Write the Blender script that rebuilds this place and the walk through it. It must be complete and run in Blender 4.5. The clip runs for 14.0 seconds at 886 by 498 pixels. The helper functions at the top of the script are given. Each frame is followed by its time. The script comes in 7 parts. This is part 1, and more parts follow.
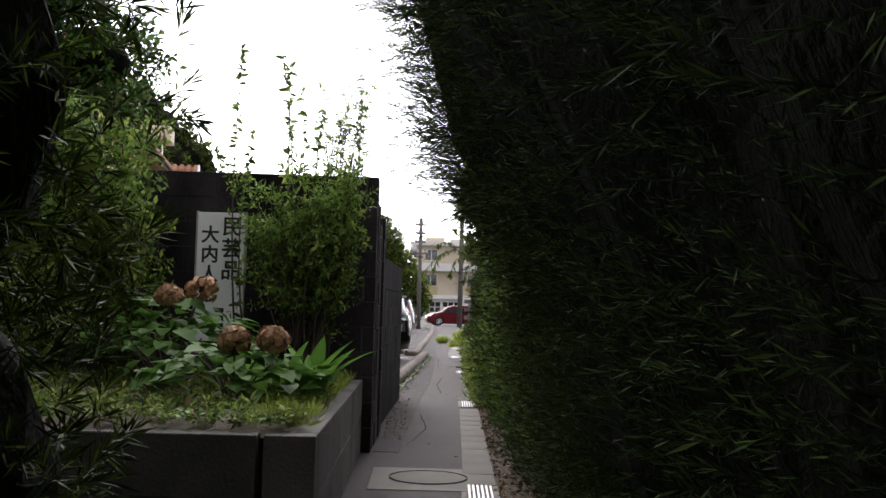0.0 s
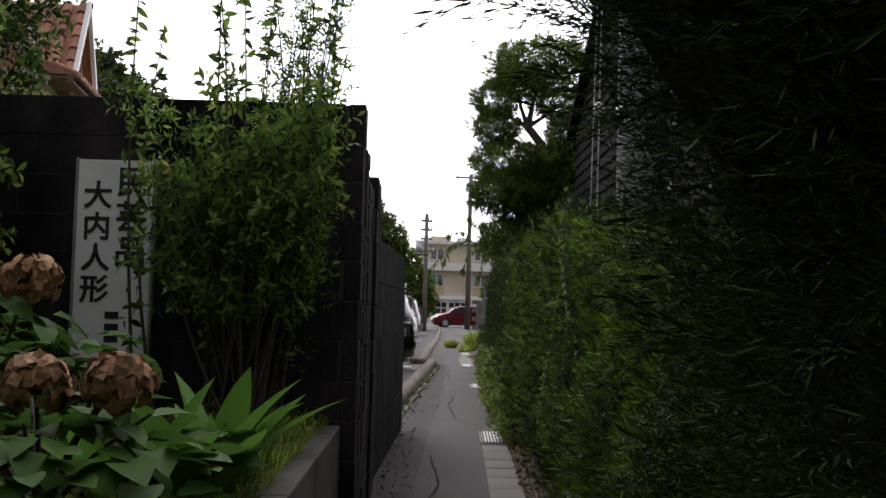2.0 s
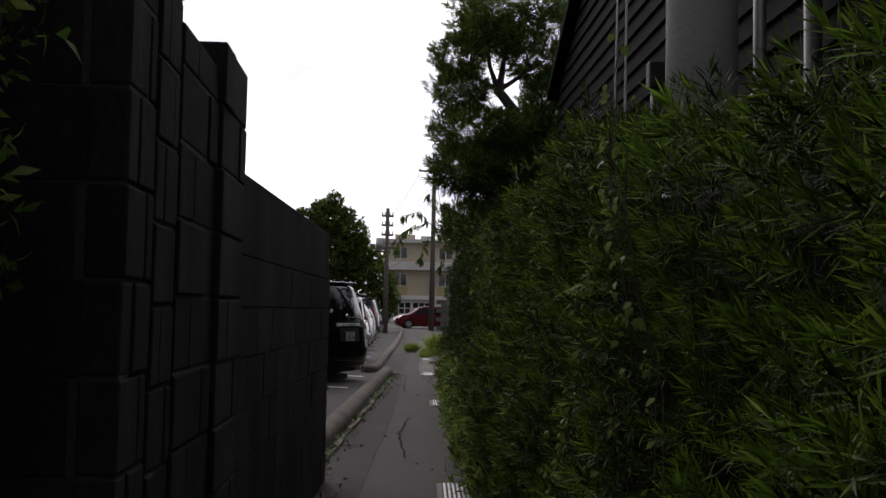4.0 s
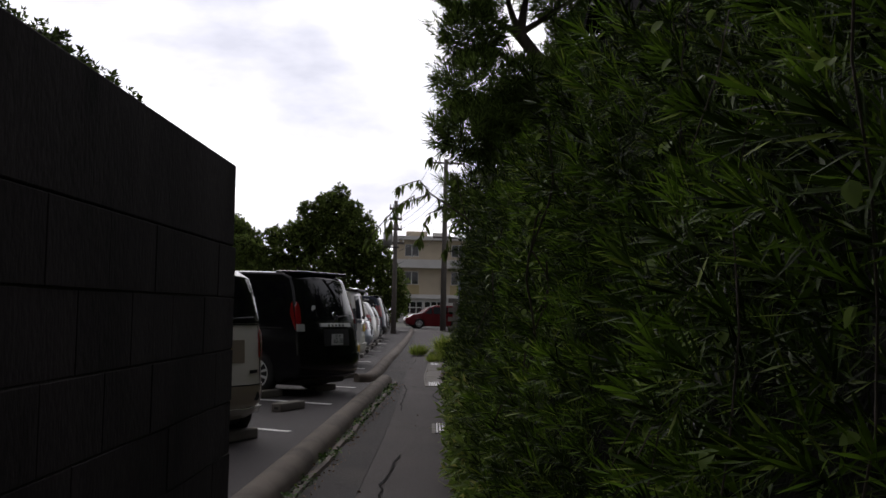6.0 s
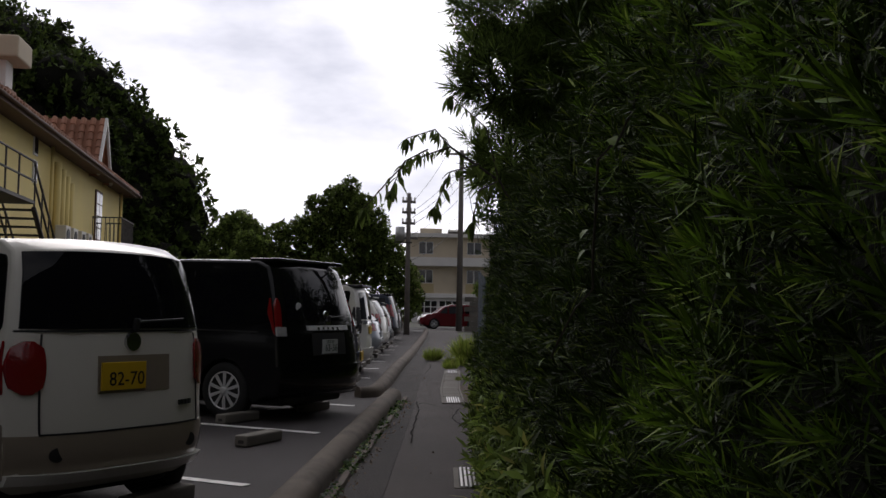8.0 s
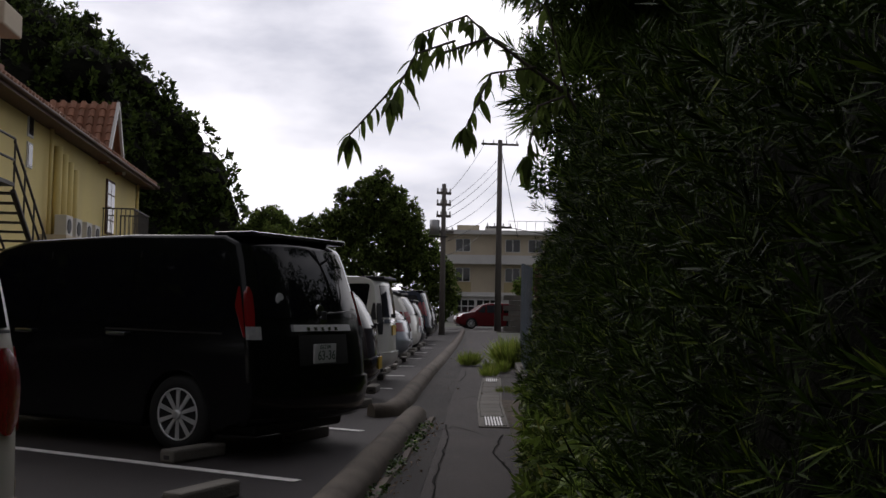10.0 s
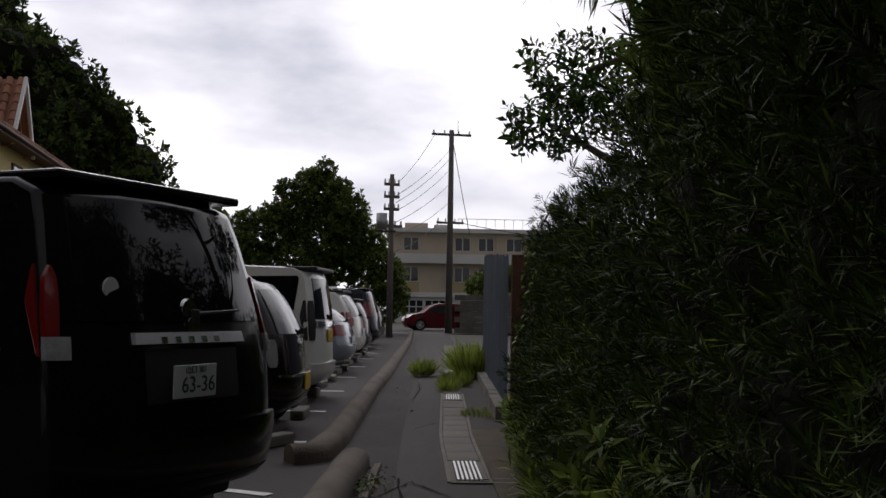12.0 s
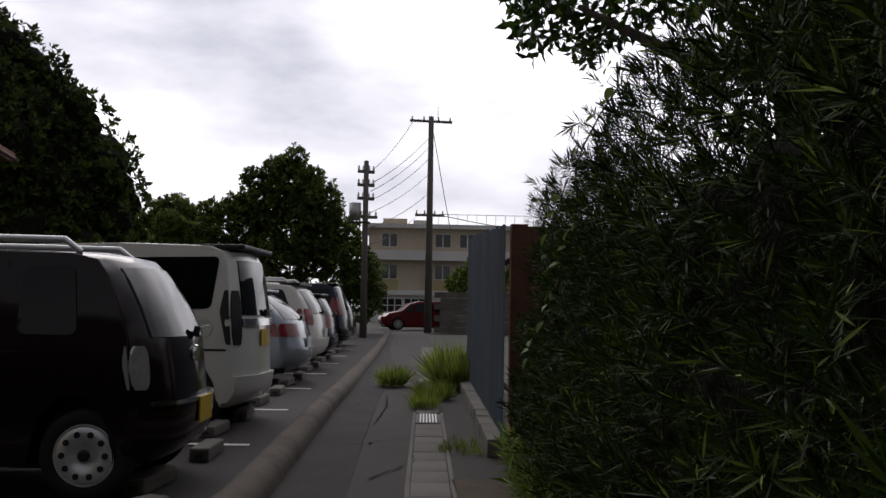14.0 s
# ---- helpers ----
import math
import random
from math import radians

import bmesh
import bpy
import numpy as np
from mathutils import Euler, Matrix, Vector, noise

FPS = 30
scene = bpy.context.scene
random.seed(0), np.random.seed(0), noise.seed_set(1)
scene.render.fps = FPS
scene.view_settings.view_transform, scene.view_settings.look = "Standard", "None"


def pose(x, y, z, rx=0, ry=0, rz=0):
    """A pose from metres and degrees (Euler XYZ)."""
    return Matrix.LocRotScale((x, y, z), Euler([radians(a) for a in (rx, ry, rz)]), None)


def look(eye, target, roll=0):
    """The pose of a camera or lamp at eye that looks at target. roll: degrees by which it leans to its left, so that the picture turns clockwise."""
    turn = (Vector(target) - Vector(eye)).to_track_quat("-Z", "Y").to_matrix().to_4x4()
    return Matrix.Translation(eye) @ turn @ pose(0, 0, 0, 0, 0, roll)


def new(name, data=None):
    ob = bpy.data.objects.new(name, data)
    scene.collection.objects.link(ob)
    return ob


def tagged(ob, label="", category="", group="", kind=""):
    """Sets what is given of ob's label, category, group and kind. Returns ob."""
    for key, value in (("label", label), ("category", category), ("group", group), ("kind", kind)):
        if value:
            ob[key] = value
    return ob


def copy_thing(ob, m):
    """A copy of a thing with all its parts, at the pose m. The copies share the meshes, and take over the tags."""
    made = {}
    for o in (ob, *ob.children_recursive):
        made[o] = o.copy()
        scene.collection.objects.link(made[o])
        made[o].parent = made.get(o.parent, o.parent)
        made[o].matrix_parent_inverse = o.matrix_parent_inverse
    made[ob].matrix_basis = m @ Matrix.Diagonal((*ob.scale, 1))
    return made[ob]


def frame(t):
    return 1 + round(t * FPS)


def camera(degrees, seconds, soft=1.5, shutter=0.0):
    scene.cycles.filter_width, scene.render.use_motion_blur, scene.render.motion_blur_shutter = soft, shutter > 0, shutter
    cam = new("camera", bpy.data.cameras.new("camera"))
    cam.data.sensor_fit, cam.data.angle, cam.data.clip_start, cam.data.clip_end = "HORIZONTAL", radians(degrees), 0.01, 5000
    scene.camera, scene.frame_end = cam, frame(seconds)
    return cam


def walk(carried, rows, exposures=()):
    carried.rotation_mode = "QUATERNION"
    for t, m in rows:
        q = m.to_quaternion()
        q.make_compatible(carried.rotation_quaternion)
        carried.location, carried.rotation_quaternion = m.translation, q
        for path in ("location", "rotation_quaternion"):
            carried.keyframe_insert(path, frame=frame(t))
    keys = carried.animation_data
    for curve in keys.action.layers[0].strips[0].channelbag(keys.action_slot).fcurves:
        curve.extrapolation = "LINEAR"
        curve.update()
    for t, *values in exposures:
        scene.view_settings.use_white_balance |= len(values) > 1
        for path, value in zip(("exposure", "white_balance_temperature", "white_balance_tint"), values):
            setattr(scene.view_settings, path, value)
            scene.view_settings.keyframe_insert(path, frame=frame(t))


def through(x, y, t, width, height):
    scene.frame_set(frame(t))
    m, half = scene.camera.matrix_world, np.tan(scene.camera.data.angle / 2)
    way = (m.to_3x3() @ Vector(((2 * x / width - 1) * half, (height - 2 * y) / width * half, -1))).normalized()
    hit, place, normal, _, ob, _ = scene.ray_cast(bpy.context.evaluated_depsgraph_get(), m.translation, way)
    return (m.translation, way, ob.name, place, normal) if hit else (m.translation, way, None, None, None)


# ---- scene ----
cam = camera(46.9, 14.0)
METRES, EYE, TILT, LEAN, TURN = 24.5, 1.36, -2.1, 0.0, -1.1
ROWS = [
    (0.0, 0.0, 0.0, 0.0, -0.15, 5.45, -1.6),
    (0.5, -0.0015, 0.0371, 0.0011, -0.04, 5.53, -1.61),
    (1.0, -0.0025, 0.0733, 0.003, 0.12, 5.51, -1.6),
    (1.5, -0.0042, 0.109, 0.0045, 0.3, 5.51, -1.58),
    (2.0, -0.0045, 0.1448, 0.0059, 0.15, 5.48, -1.52),
    (2.5, -0.0047, 0.1819, 0.0067, -0.53, 5.55, -1.36),
    (5.0, 0.0079, 0.3627, 0.0126, -1.89, 5.56, -1.09),
    (5.5, 0.009, 0.3996, 0.0131, -1.33, 5.58, -1.08),
    (6.0, 0.0105, 0.4357, 0.0141, -1.01, 5.53, -1.1),
    (6.5, 0.0101, 0.4718, 0.0153, -0.65, 5.49, -1.05),
    (7.0, 0.0101, 0.5071, 0.0169, -0.5, 5.5, -1.01),
    (7.5, 0.0086, 0.5416, 0.0179, -0.25, 5.54, -1.1),
    (8.0, 0.0092, 0.5755, 0.0186, -0.19, 5.49, -1.0),
    (10.5, 0.0092, 0.7479, 0.0221, 2.14, 5.44, -1.12),
    (11.0, 0.0059, 0.7848, 0.0231, 1.49, 5.45, -1.08),
    (11.5, 0.0034, 0.8212, 0.0244, 0.68, 5.46, -1.03),
    (12.0, 0.0036, 0.8571, 0.0256, -1.05, 5.55, -0.94),
    (12.5, 0.0048, 0.892, 0.0265, -1.48, 5.49, -0.83),
    (13.0, 0.0067, 0.9273, 0.0273, -2.18, 5.5, -0.87),
    (13.5, 0.0079, 0.963, 0.0278, -2.17, 5.51, -0.88),
    (14.0, 0.0095, 0.9983, 0.0285, -2.14, 5.53, -0.88),
]
EXPOSURES = [(t, stops, 6500, 15) for t, stops in ((0, 1.95), (1.5, 1.6), (2.5, 0.95), (5, 0.1), (6.5, 0.0), (8, -0.05), (10.5, -0.3), (14, -0.25))]
walk(cam, [(t, pose(0, 0, EYE, TILT, LEAN, TURN) @ pose(METRES * x, METRES * y, METRES * z, 90 + pitch, roll, yaw)) for t, x, y, z, yaw, pitch, roll in ROWS], EXPOSURES)

# ---- world and sun ----
SUN_WAY = (-0.2, 0.88, 0.43)


def build_world():
    world = bpy.data.worlds.new("overcast_sky")
    scene.world = world
    world.use_nodes = True
    nt = world.node_tree
    nt.nodes.clear()
    out = nt.nodes.new("ShaderNodeOutputWorld")
    bg = nt.nodes.new("ShaderNodeBackground")
    sky = nt.nodes.new("ShaderNodeTexSky")
    sky.sky_type, sky.sun_disc = "NISHITA", False
    sky.sun_elevation, sky.sun_rotation = radians(48), radians(-12)
    sky.dust_density = 3.0
    coord = nt.nodes.new("ShaderNodeTexCoord")
    mapping = nt.nodes.new("ShaderNodeMapping")
    mapping.inputs["Scale"].default_value = (1.0, 1.0, 2.6)
    mapping.inputs["Location"].default_value = (0.35, 0.1, 0.2)
    big = nt.nodes.new("ShaderNodeTexNoise")
    big.inputs["Scale"].default_value, big.inputs["Detail"].default_value = 2.6, 7.0
    big.inputs["Roughness"].default_value = 0.5
    ramp = nt.nodes.new("ShaderNodeValToRGB")
    ramp.color_ramp.elements[0].position, ramp.color_ramp.elements[0].color = 0.34, (4.6, 4.8, 5.4, 1)
    ramp.color_ramp.elements[1].position, ramp.color_ramp.elements[1].color = 0.57, (10.4, 10.4, 10.6, 1)
    mix = nt.nodes.new("ShaderNodeMix")
    mix.data_type = "RGBA"
    mix.inputs["Factor"].default_value = 0.93
    links = nt.links
    links.new(coord.outputs["Generated"], mapping.inputs["Vector"])
    links.new(mapping.outputs["Vector"], big.inputs["Vector"])
    links.new(big.outputs["Fac"], ramp.inputs["Fac"])
    links.new(sky.outputs["Color"], mix.inputs["A"])
    # the cloud is brightest round the hidden sun and duller away from it
    dot = nt.nodes.new("ShaderNodeVectorMath")
    dot.operation = "DOT_PRODUCT"
    dot.inputs[1].default_value = SUN_WAY
    links.new(coord.outputs["Generated"], dot.inputs[0])
    glow = nt.nodes.new("ShaderNodeMapRange")
    glow.interpolation_type = "SMOOTHSTEP"
    glow.inputs["From Min"].default_value, glow.inputs["From Max"].default_value = 0.28, 0.95
    glow.inputs["To Min"].default_value, glow.inputs["To Max"].default_value = 0.36, 1.65
    links.new(dot.outputs["Value"], glow.inputs["Value"])
    lit = nt.nodes.new("ShaderNodeVectorMath")
    lit.operation = "SCALE"
    links.new(ramp.outputs["Color"], lit.inputs[0])
    links.new(glow.outputs["Result"], lit.inputs["Scale"])
    links.new(lit.outputs["Vector"], mix.inputs["B"])
    links.new(mix.outputs["Result"], bg.inputs["Color"])
    bg.inputs["Strength"].default_value = 0.1
    links.new(bg.outputs["Background"], out.inputs["Surface"])


build_world()
sun_data = bpy.data.lights.new("sun", "SUN")
sun_data.energy, sun_data.angle, sun_data.color = 0.5, radians(30), (1.0, 0.96, 0.9)
sun = new("sun", sun_data)
sun.matrix_world = look((0, 0, 0), (0.2, -0.88, -0.62))


# ---- materials ----
def material(name, colour, rough=0.8, metal=0.0, vary=0.25, scale=6.0, fine=60.0, bump=0.15, stain=None, stain_scale=0.8,
             stain_amount=0.5, coat=0.0, rand=0.0, island=0.0, stretch=(1, 1, 1), spec=0.5, placed=False):
    """Two scales of colour variation, optional stains, bump, and per-object or per-island variation."""
    m = bpy.data.materials.new(name)
    m.use_nodes = True
    nt = m.node_tree
    p = nt.nodes["Principled BSDF"]
    link = nt.links.new
    p.inputs["Roughness"].default_value = rough
    p.inputs["Metallic"].default_value = metal
    p.inputs["Coat Weight"].default_value = coat
    p.inputs["Coat Roughness"].default_value = 0.04
    p.inputs["Specular IOR Level"].default_value = spec
    coord = nt.nodes.new("ShaderNodeTexCoord")
    mp = nt.nodes.new("ShaderNodeMapping")
    mp.inputs["Scale"].default_value = stretch
    if placed:
        link(nt.nodes.new("ShaderNodeNewGeometry").outputs["Position"], mp.inputs["Vector"])
    else:
        link(coord.outputs["Object"], mp.inputs["Vector"])
    vec = mp.outputs["Vector"]

    def noise_node(s, detail):
        n = nt.nodes.new("ShaderNodeTexNoise")
        n.inputs["Scale"].default_value, n.inputs["Detail"].default_value = s, detail
        link(vec, n.inputs["Vector"])
        return n.outputs["Fac"]

    def mathn(op, a, b):
        n = nt.nodes.new("ShaderNodeMath")
        n.operation = op
        for i, v in enumerate((a, b)):
            if isinstance(v, (int, float)):
                n.inputs[i].default_value = v
            else:
                link(v, n.inputs[i])
        return n.outputs[0]

    broad, grain = noise_node(scale, 4), noise_node(fine, 3)
    value = mathn("ADD", mathn("MULTIPLY", mathn("SUBTRACT", broad, 0.5), vary * 2.2), mathn("MULTIPLY", mathn("SUBTRACT", grain, 0.5), vary * 1.6))
    value = mathn("ADD", value, 1.0)
    if rand:
        info = nt.nodes.new("ShaderNodeObjectInfo")
        value = mathn("MULTIPLY", value, mathn("ADD", mathn("MULTIPLY", info.outputs["Random"], rand * 2), 1 - rand))
    if island:
        geo = nt.nodes.new("ShaderNodeNewGeometry")
        value = mathn("MULTIPLY", value, mathn("ADD", mathn("MULTIPLY", geo.outputs["Random Per Island"], island * 2), 1 - island))
    value = mathn("MAXIMUM", value, 0.05)
    mul = nt.nodes.new("ShaderNodeVectorMath")
    mul.operation = "SCALE"
    mul.inputs[0].default_value = colour
    link(value, mul.inputs["Scale"])
    result = mul.outputs["Vector"]
    if stain is not None:
        s = noise_node(stain_scale, 6)
        ramp = nt.nodes.new("ShaderNodeValToRGB")
        ramp.color_ramp.elements[0].position, ramp.color_ramp.elements[1].position = 0.46, 0.66
        link(s, ramp.inputs["Fac"])
        mix = nt.nodes.new("ShaderNodeMix")
        mix.data_type = "RGBA"
        link(mathn("MULTIPLY", ramp.outputs["Color"], stain_amount), mix.inputs["Factor"])
        link(result, mix.inputs["A"])
        mix.inputs["B"].default_value = (*stain, 1)
        result = mix.outputs["Result"]
    link(result, p.inputs["Base Color"])
    if bump:
        b = nt.nodes.new("ShaderNodeBump")
        b.inputs["Strength"].default_value, b.inputs["Distance"].default_value = bump, 0.02
        link(grain, b.inputs["Height"])
        link(b.outputs["Normal"], p.inputs["Normal"])
    return m


def leaf_material(name, colour, tip=None, rough=0.45, island=0.45, through=0.25):
    """A leaf: gloss on top, some light through it, each leaf its own shade."""
    m = bpy.data.materials.new(name)
    m.use_nodes = True
    nt = m.node_tree
    link = nt.links.new
    p = nt.nodes["Principled BSDF"]
    out = nt.nodes["Material Output"]
    p.inputs["Roughness"].default_value = rough
    p.inputs["Specular IOR Level"].default_value = 0.09
    geo = nt.nodes.new("ShaderNodeNewGeometry")
    ramp = nt.nodes.new("ShaderNodeValToRGB")
    low = tuple(c * max(0.15, 1 - island * 1.6) for c in colour)
    ramp.color_ramp.elements[0].color = (*low, 1)
    ramp.color_ramp.elements[1].position = 0.9
    ramp.color_ramp.elements[1].color = (*[c * (1 + island) for c in colour], 1)
    if tip:
        e = ramp.color_ramp.elements.new(0.97)
        e.color = (*tip, 1)
    link(geo.outputs["Random Per Island"], ramp.inputs["Fac"])
    coord = nt.nodes.new("ShaderNodeTexCoord")
    n = nt.nodes.new("ShaderNodeTexNoise")
    n.inputs["Scale"].default_value, n.inputs["Detail"].default_value = 1.3, 3
    link(coord.outputs["Object"], n.inputs["Vector"])
    r2 = nt.nodes.new("ShaderNodeMapRange")
    r2.inputs["From Min"].default_value, r2.inputs["From Max"].default_value = 0.3, 0.7
    r2.inputs["To Min"].default_value, r2.inputs["To Max"].default_value = 0.65, 1.35
    link(n.outputs["Fac"], r2.inputs["Value"])
    s = nt.nodes.new("ShaderNodeVectorMath")
    s.operation = "SCALE"
    link(ramp.outputs["Color"], s.inputs[0])
    link(r2.outputs["Result"], s.inputs["Scale"])
    link(s.outputs["Vector"], p.inputs["Base Color"])
    t = nt.nodes.new("ShaderNodeBsdfTranslucent")
    link(s.outputs["Vector"], t.inputs["Color"])
    mix = nt.nodes.new("ShaderNodeMixShader")
    mix.inputs["Fac"].default_value = through
    link(p.outputs["BSDF"], mix.inputs[1])
    link(t.outputs["BSDF"], mix.inputs[2])
    link(mix.outputs["Shader"], out.inputs["Surface"])
    return m


ASPHALT = material("asphalt", (0.026, 0.0188, 0.0168), 0.85, vary=0.35, scale=1.2, fine=90, bump=0.5, stain=(0.042, 0.031, 0.027), stain_scale=0.8, stain_amount=0.55)
LOT_ASPHALT = material("lot_asphalt", (0.019, 0.0143, 0.015), 0.85, vary=0.3, scale=0.9, fine=90, bump=0.5, stain=(0.034, 0.0265, 0.0265), stain_scale=0.35, stain_amount=0.5)
PATCH = material("old_asphalt", (0.018, 0.0142, 0.013), 0.9, vary=0.35, scale=1.5, fine=80, bump=0.6, stain=(0.042, 0.033, 0.027), stain_scale=1.3, stain_amount=0.5)
CRACK = material("crack_dirt", (0.012, 0.011, 0.01), 1.0, vary=0.3, spec=0.1)
SOIL = material("soil", (0.075, 0.055, 0.036), 0.95, vary=0.5, scale=3, fine=45, bump=0.8, stain=(0.04, 0.05, 0.02), stain_scale=0.6, stain_amount=0.6)
EARTH = material("far_ground", (0.06, 0.06, 0.045), 0.95, vary=0.3, scale=0.3, fine=8, bump=0.3, stain=(0.04, 0.06, 0.02), stain_scale=0.05, stain_amount=0.5)
CONCRETE = material("concrete", (0.16, 0.147, 0.127), 0.9, vary=0.25, scale=3, fine=70, bump=0.4, stain=(0.1, 0.095, 0.085), stain_scale=1.6, stain_amount=0.7, rand=0.14)
KERB = material("kerb_concrete", (0.11, 0.087, 0.068), 0.9, vary=0.3, scale=2, fine=55, bump=0.5, stain=(0.045, 0.036, 0.028), stain_scale=2.2, stain_amount=0.7)
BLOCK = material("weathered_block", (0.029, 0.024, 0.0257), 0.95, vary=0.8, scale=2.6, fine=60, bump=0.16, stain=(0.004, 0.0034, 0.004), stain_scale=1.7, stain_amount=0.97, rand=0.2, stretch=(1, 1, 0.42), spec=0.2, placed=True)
MORTAR = material("mortar", (0.05, 0.045, 0.044), 0.95, vary=0.25, scale=3, fine=60, bump=0.4)
SLAB = material("planter_concrete", (0.1, 0.092, 0.084), 0.92, vary=0.3, scale=2.4, fine=50, bump=0.5, stain=(0.04, 0.042, 0.03), stain_scale=1.5, stain_amount=0.8, rand=0.1)
WHITE_LINE = material("line_paint", (0.72, 0.71, 0.69), 0.7, vary=0.12, scale=5, fine=60, bump=0.2, stain=(0.3, 0.29, 0.28), stain_scale=7, stain_amount=0.5)
STEEL = material("galvanised_steel", (0.42, 0.42, 0.42), 0.45, metal=0.8, vary=0.15, scale=4, fine=40, bump=0.1)
DARK_METAL = material("dark_metal", (0.05, 0.045, 0.042), 0.6, metal=0.3, vary=0.2, scale=5, fine=40)
SHEET = material("blue_grey_sheet", (0.2, 0.24, 0.29), 0.55, metal=0.15, vary=0.15, scale=2, fine=30, bump=0.15, stain=(0.15, 0.1, 0.07), stain_scale=1.7, stain_amount=0.35, stretch=(1, 1, 0.25))
RUST = material("rusty_steel", (0.13, 0.055, 0.032), 0.85, vary=0.4, scale=4, fine=40, bump=0.4)
SIDING = material("dark_siding", (0.007, 0.0067, 0.0067), 0.9, vary=0.25, scale=3, fine=40, bump=0.2, rand=0.1, spec=0.06)
BARK = material("bark", (0.075, 0.06, 0.048), 0.95, vary=0.4, scale=6, fine=30, bump=0.8, stretch=(1, 1, 0.3))
# near-black colour standing in for the shade inside hedges and crowns
CORE = material("shade_core", (0.01, 0.01, 0.007), 1.0, vary=0.5, scale=6, fine=30, bump=0.8, spec=0.1)
POLE = material("pole_concrete", (0.46, 0.46, 0.46), 0.8, vary=0.15, scale=2, fine=40, bump=0.2, stain=(0.16, 0.15, 0.14), stain_scale=1, stain_amount=0.4)
POLE_DARK = material("old_pole", (0.13, 0.115, 0.105), 0.85, vary=0.2, scale=2, fine=30, bump=0.2)
WIRE = material("cable", (0.03, 0.03, 0.032), 0.6, vary=0.05)
YELLOW_WALL = material("yellow_render", (0.8, 0.66, 0.27), 0.85, vary=0.08, scale=0.8, fine=30, bump=0.2, stain=(0.62, 0.5, 0.24), stain_scale=0.4, stain_amount=0.5, stretch=(1, 1, 0.4))
TILE = material("clay_tile", (0.27, 0.125, 0.075), 0.8, vary=0.3, scale=2, fine=20, bump=0.3, rand=0.3, island=0.25)
TIMBER = material("dark_timber", (0.09, 0.045, 0.028), 0.7, vary=0.25, scale=3, fine=30)
SCHOOL_WALL = material("beige_render", (0.56, 0.48, 0.36), 0.9, vary=0.08, scale=0.5, fine=10, bump=0.1, stain=(0.4, 0.34, 0.27), stain_scale=0.3, stain_amount=0.4)
SCHOOL_WHITE = material("pale_render", (0.72, 0.7, 0.68), 0.9, vary=0.06, scale=0.5, fine=10, bump=0.1, stain=(0.5, 0.48, 0.46), stain_scale=0.4, stain_amount=0.4)
PANEL_OCHRE = material("ochre_panel", (0.44, 0.36, 0.2), 0.8, vary=0.08, scale=0.5, fine=10)
GLASS_DARK = material("window_glass", (0.02, 0.022, 0.025), 0.06, vary=0.05, bump=0, spec=0.8)
CAR_GLASS = material("tinted_glass", (0.006, 0.006, 0.008), 0.03, vary=0.02, bump=0, spec=0.28)
FRAME_WHITE = material("white_frame", (0.7, 0.69, 0.67), 0.6, vary=0.05, bump=0)
BOARD = material("sign_board", (0.86, 0.86, 0.84), 0.6, vary=0.05, scale=3, fine=30, bump=0.05, stain=(0.55, 0.55, 0.5), stain_scale=1.6, stain_amount=0.4)
INK = material("black_paint", (0.012, 0.012, 0.012), 0.6, vary=0.1, bump=0)
AC_WHITE = material("appliance_white", (0.6, 0.58, 0.53), 0.6, vary=0.06, bump=0)
LITTER = material("dry_leaves", (0.17, 0.11, 0.06), 0.9, vary=0.2, scale=5, fine=30, bump=0.3, island=0.55)

L_CYPRESS = leaf_material("cypress_leaf", (0.03, 0.052, 0.012), (0.08, 0.11, 0.025), 0.7, 0.6, 0.1)
L_HEDGE = leaf_material("podocarpus_leaf", (0.03, 0.053, 0.007), (0.19, 0.25, 0.035), 0.55, 0.7, 0.12)
L_BROAD = leaf_material("broad_leaf", (0.045, 0.09, 0.018), (0.2, 0.26, 0.05), 0.42, 0.5, 0.35)
# young green, brightened further for the stretch that gets more light
L_YOUNG_LIT = leaf_material("young_lit_leaf", (0.085, 0.15, 0.014), (0.24, 0.32, 0.05), 0.5, 0.6, 0.3)
L_WALLSHRUB = leaf_material("shrub_leaf", (0.125, 0.2, 0.042), (0.34, 0.37, 0.09), 0.5, 0.55, 0.45)
L_PINE = leaf_material("pine_needle", (0.1, 0.15, 0.03), None, 0.55, 0.5, 0.4)
L_FOREST = leaf_material("forest_leaf", (0.05, 0.075, 0.016), (0.1, 0.13, 0.03), 0.55, 0.6, 0.35)
L_TREE = leaf_material("tree_leaf", (0.11, 0.155, 0.036), (0.2, 0.24, 0.06), 0.5, 0.5, 0.5)
L_GRASS = leaf_material("grass_blade", (0.22, 0.29, 0.05), (0.4, 0.36, 0.14), 0.6, 0.4, 0.5)
L_WEED = leaf_material("weed_leaf", (0.13, 0.19, 0.035), (0.3, 0.3, 0.08), 0.55, 0.45, 0.4)
L_HYDRANGEA = leaf_material("hydrangea_leaf", (0.075, 0.16, 0.03), (0.22, 0.26, 0.05), 0.55, 0.4, 0.35)
L_ASPIDISTRA = leaf_material("lance_leaf", (0.13, 0.28, 0.045), None, 0.45, 0.3, 0.35)
L_IVY = leaf_material("vine_leaf", (0.14, 0.2, 0.05), (0.45, 0.45, 0.16), 0.5, 0.6, 0.35)
PETAL = material("dried_petals", (0.36, 0.2, 0.1), 0.85, vary=0.25, scale=12, fine=60, bump=0.2, island=0.5)


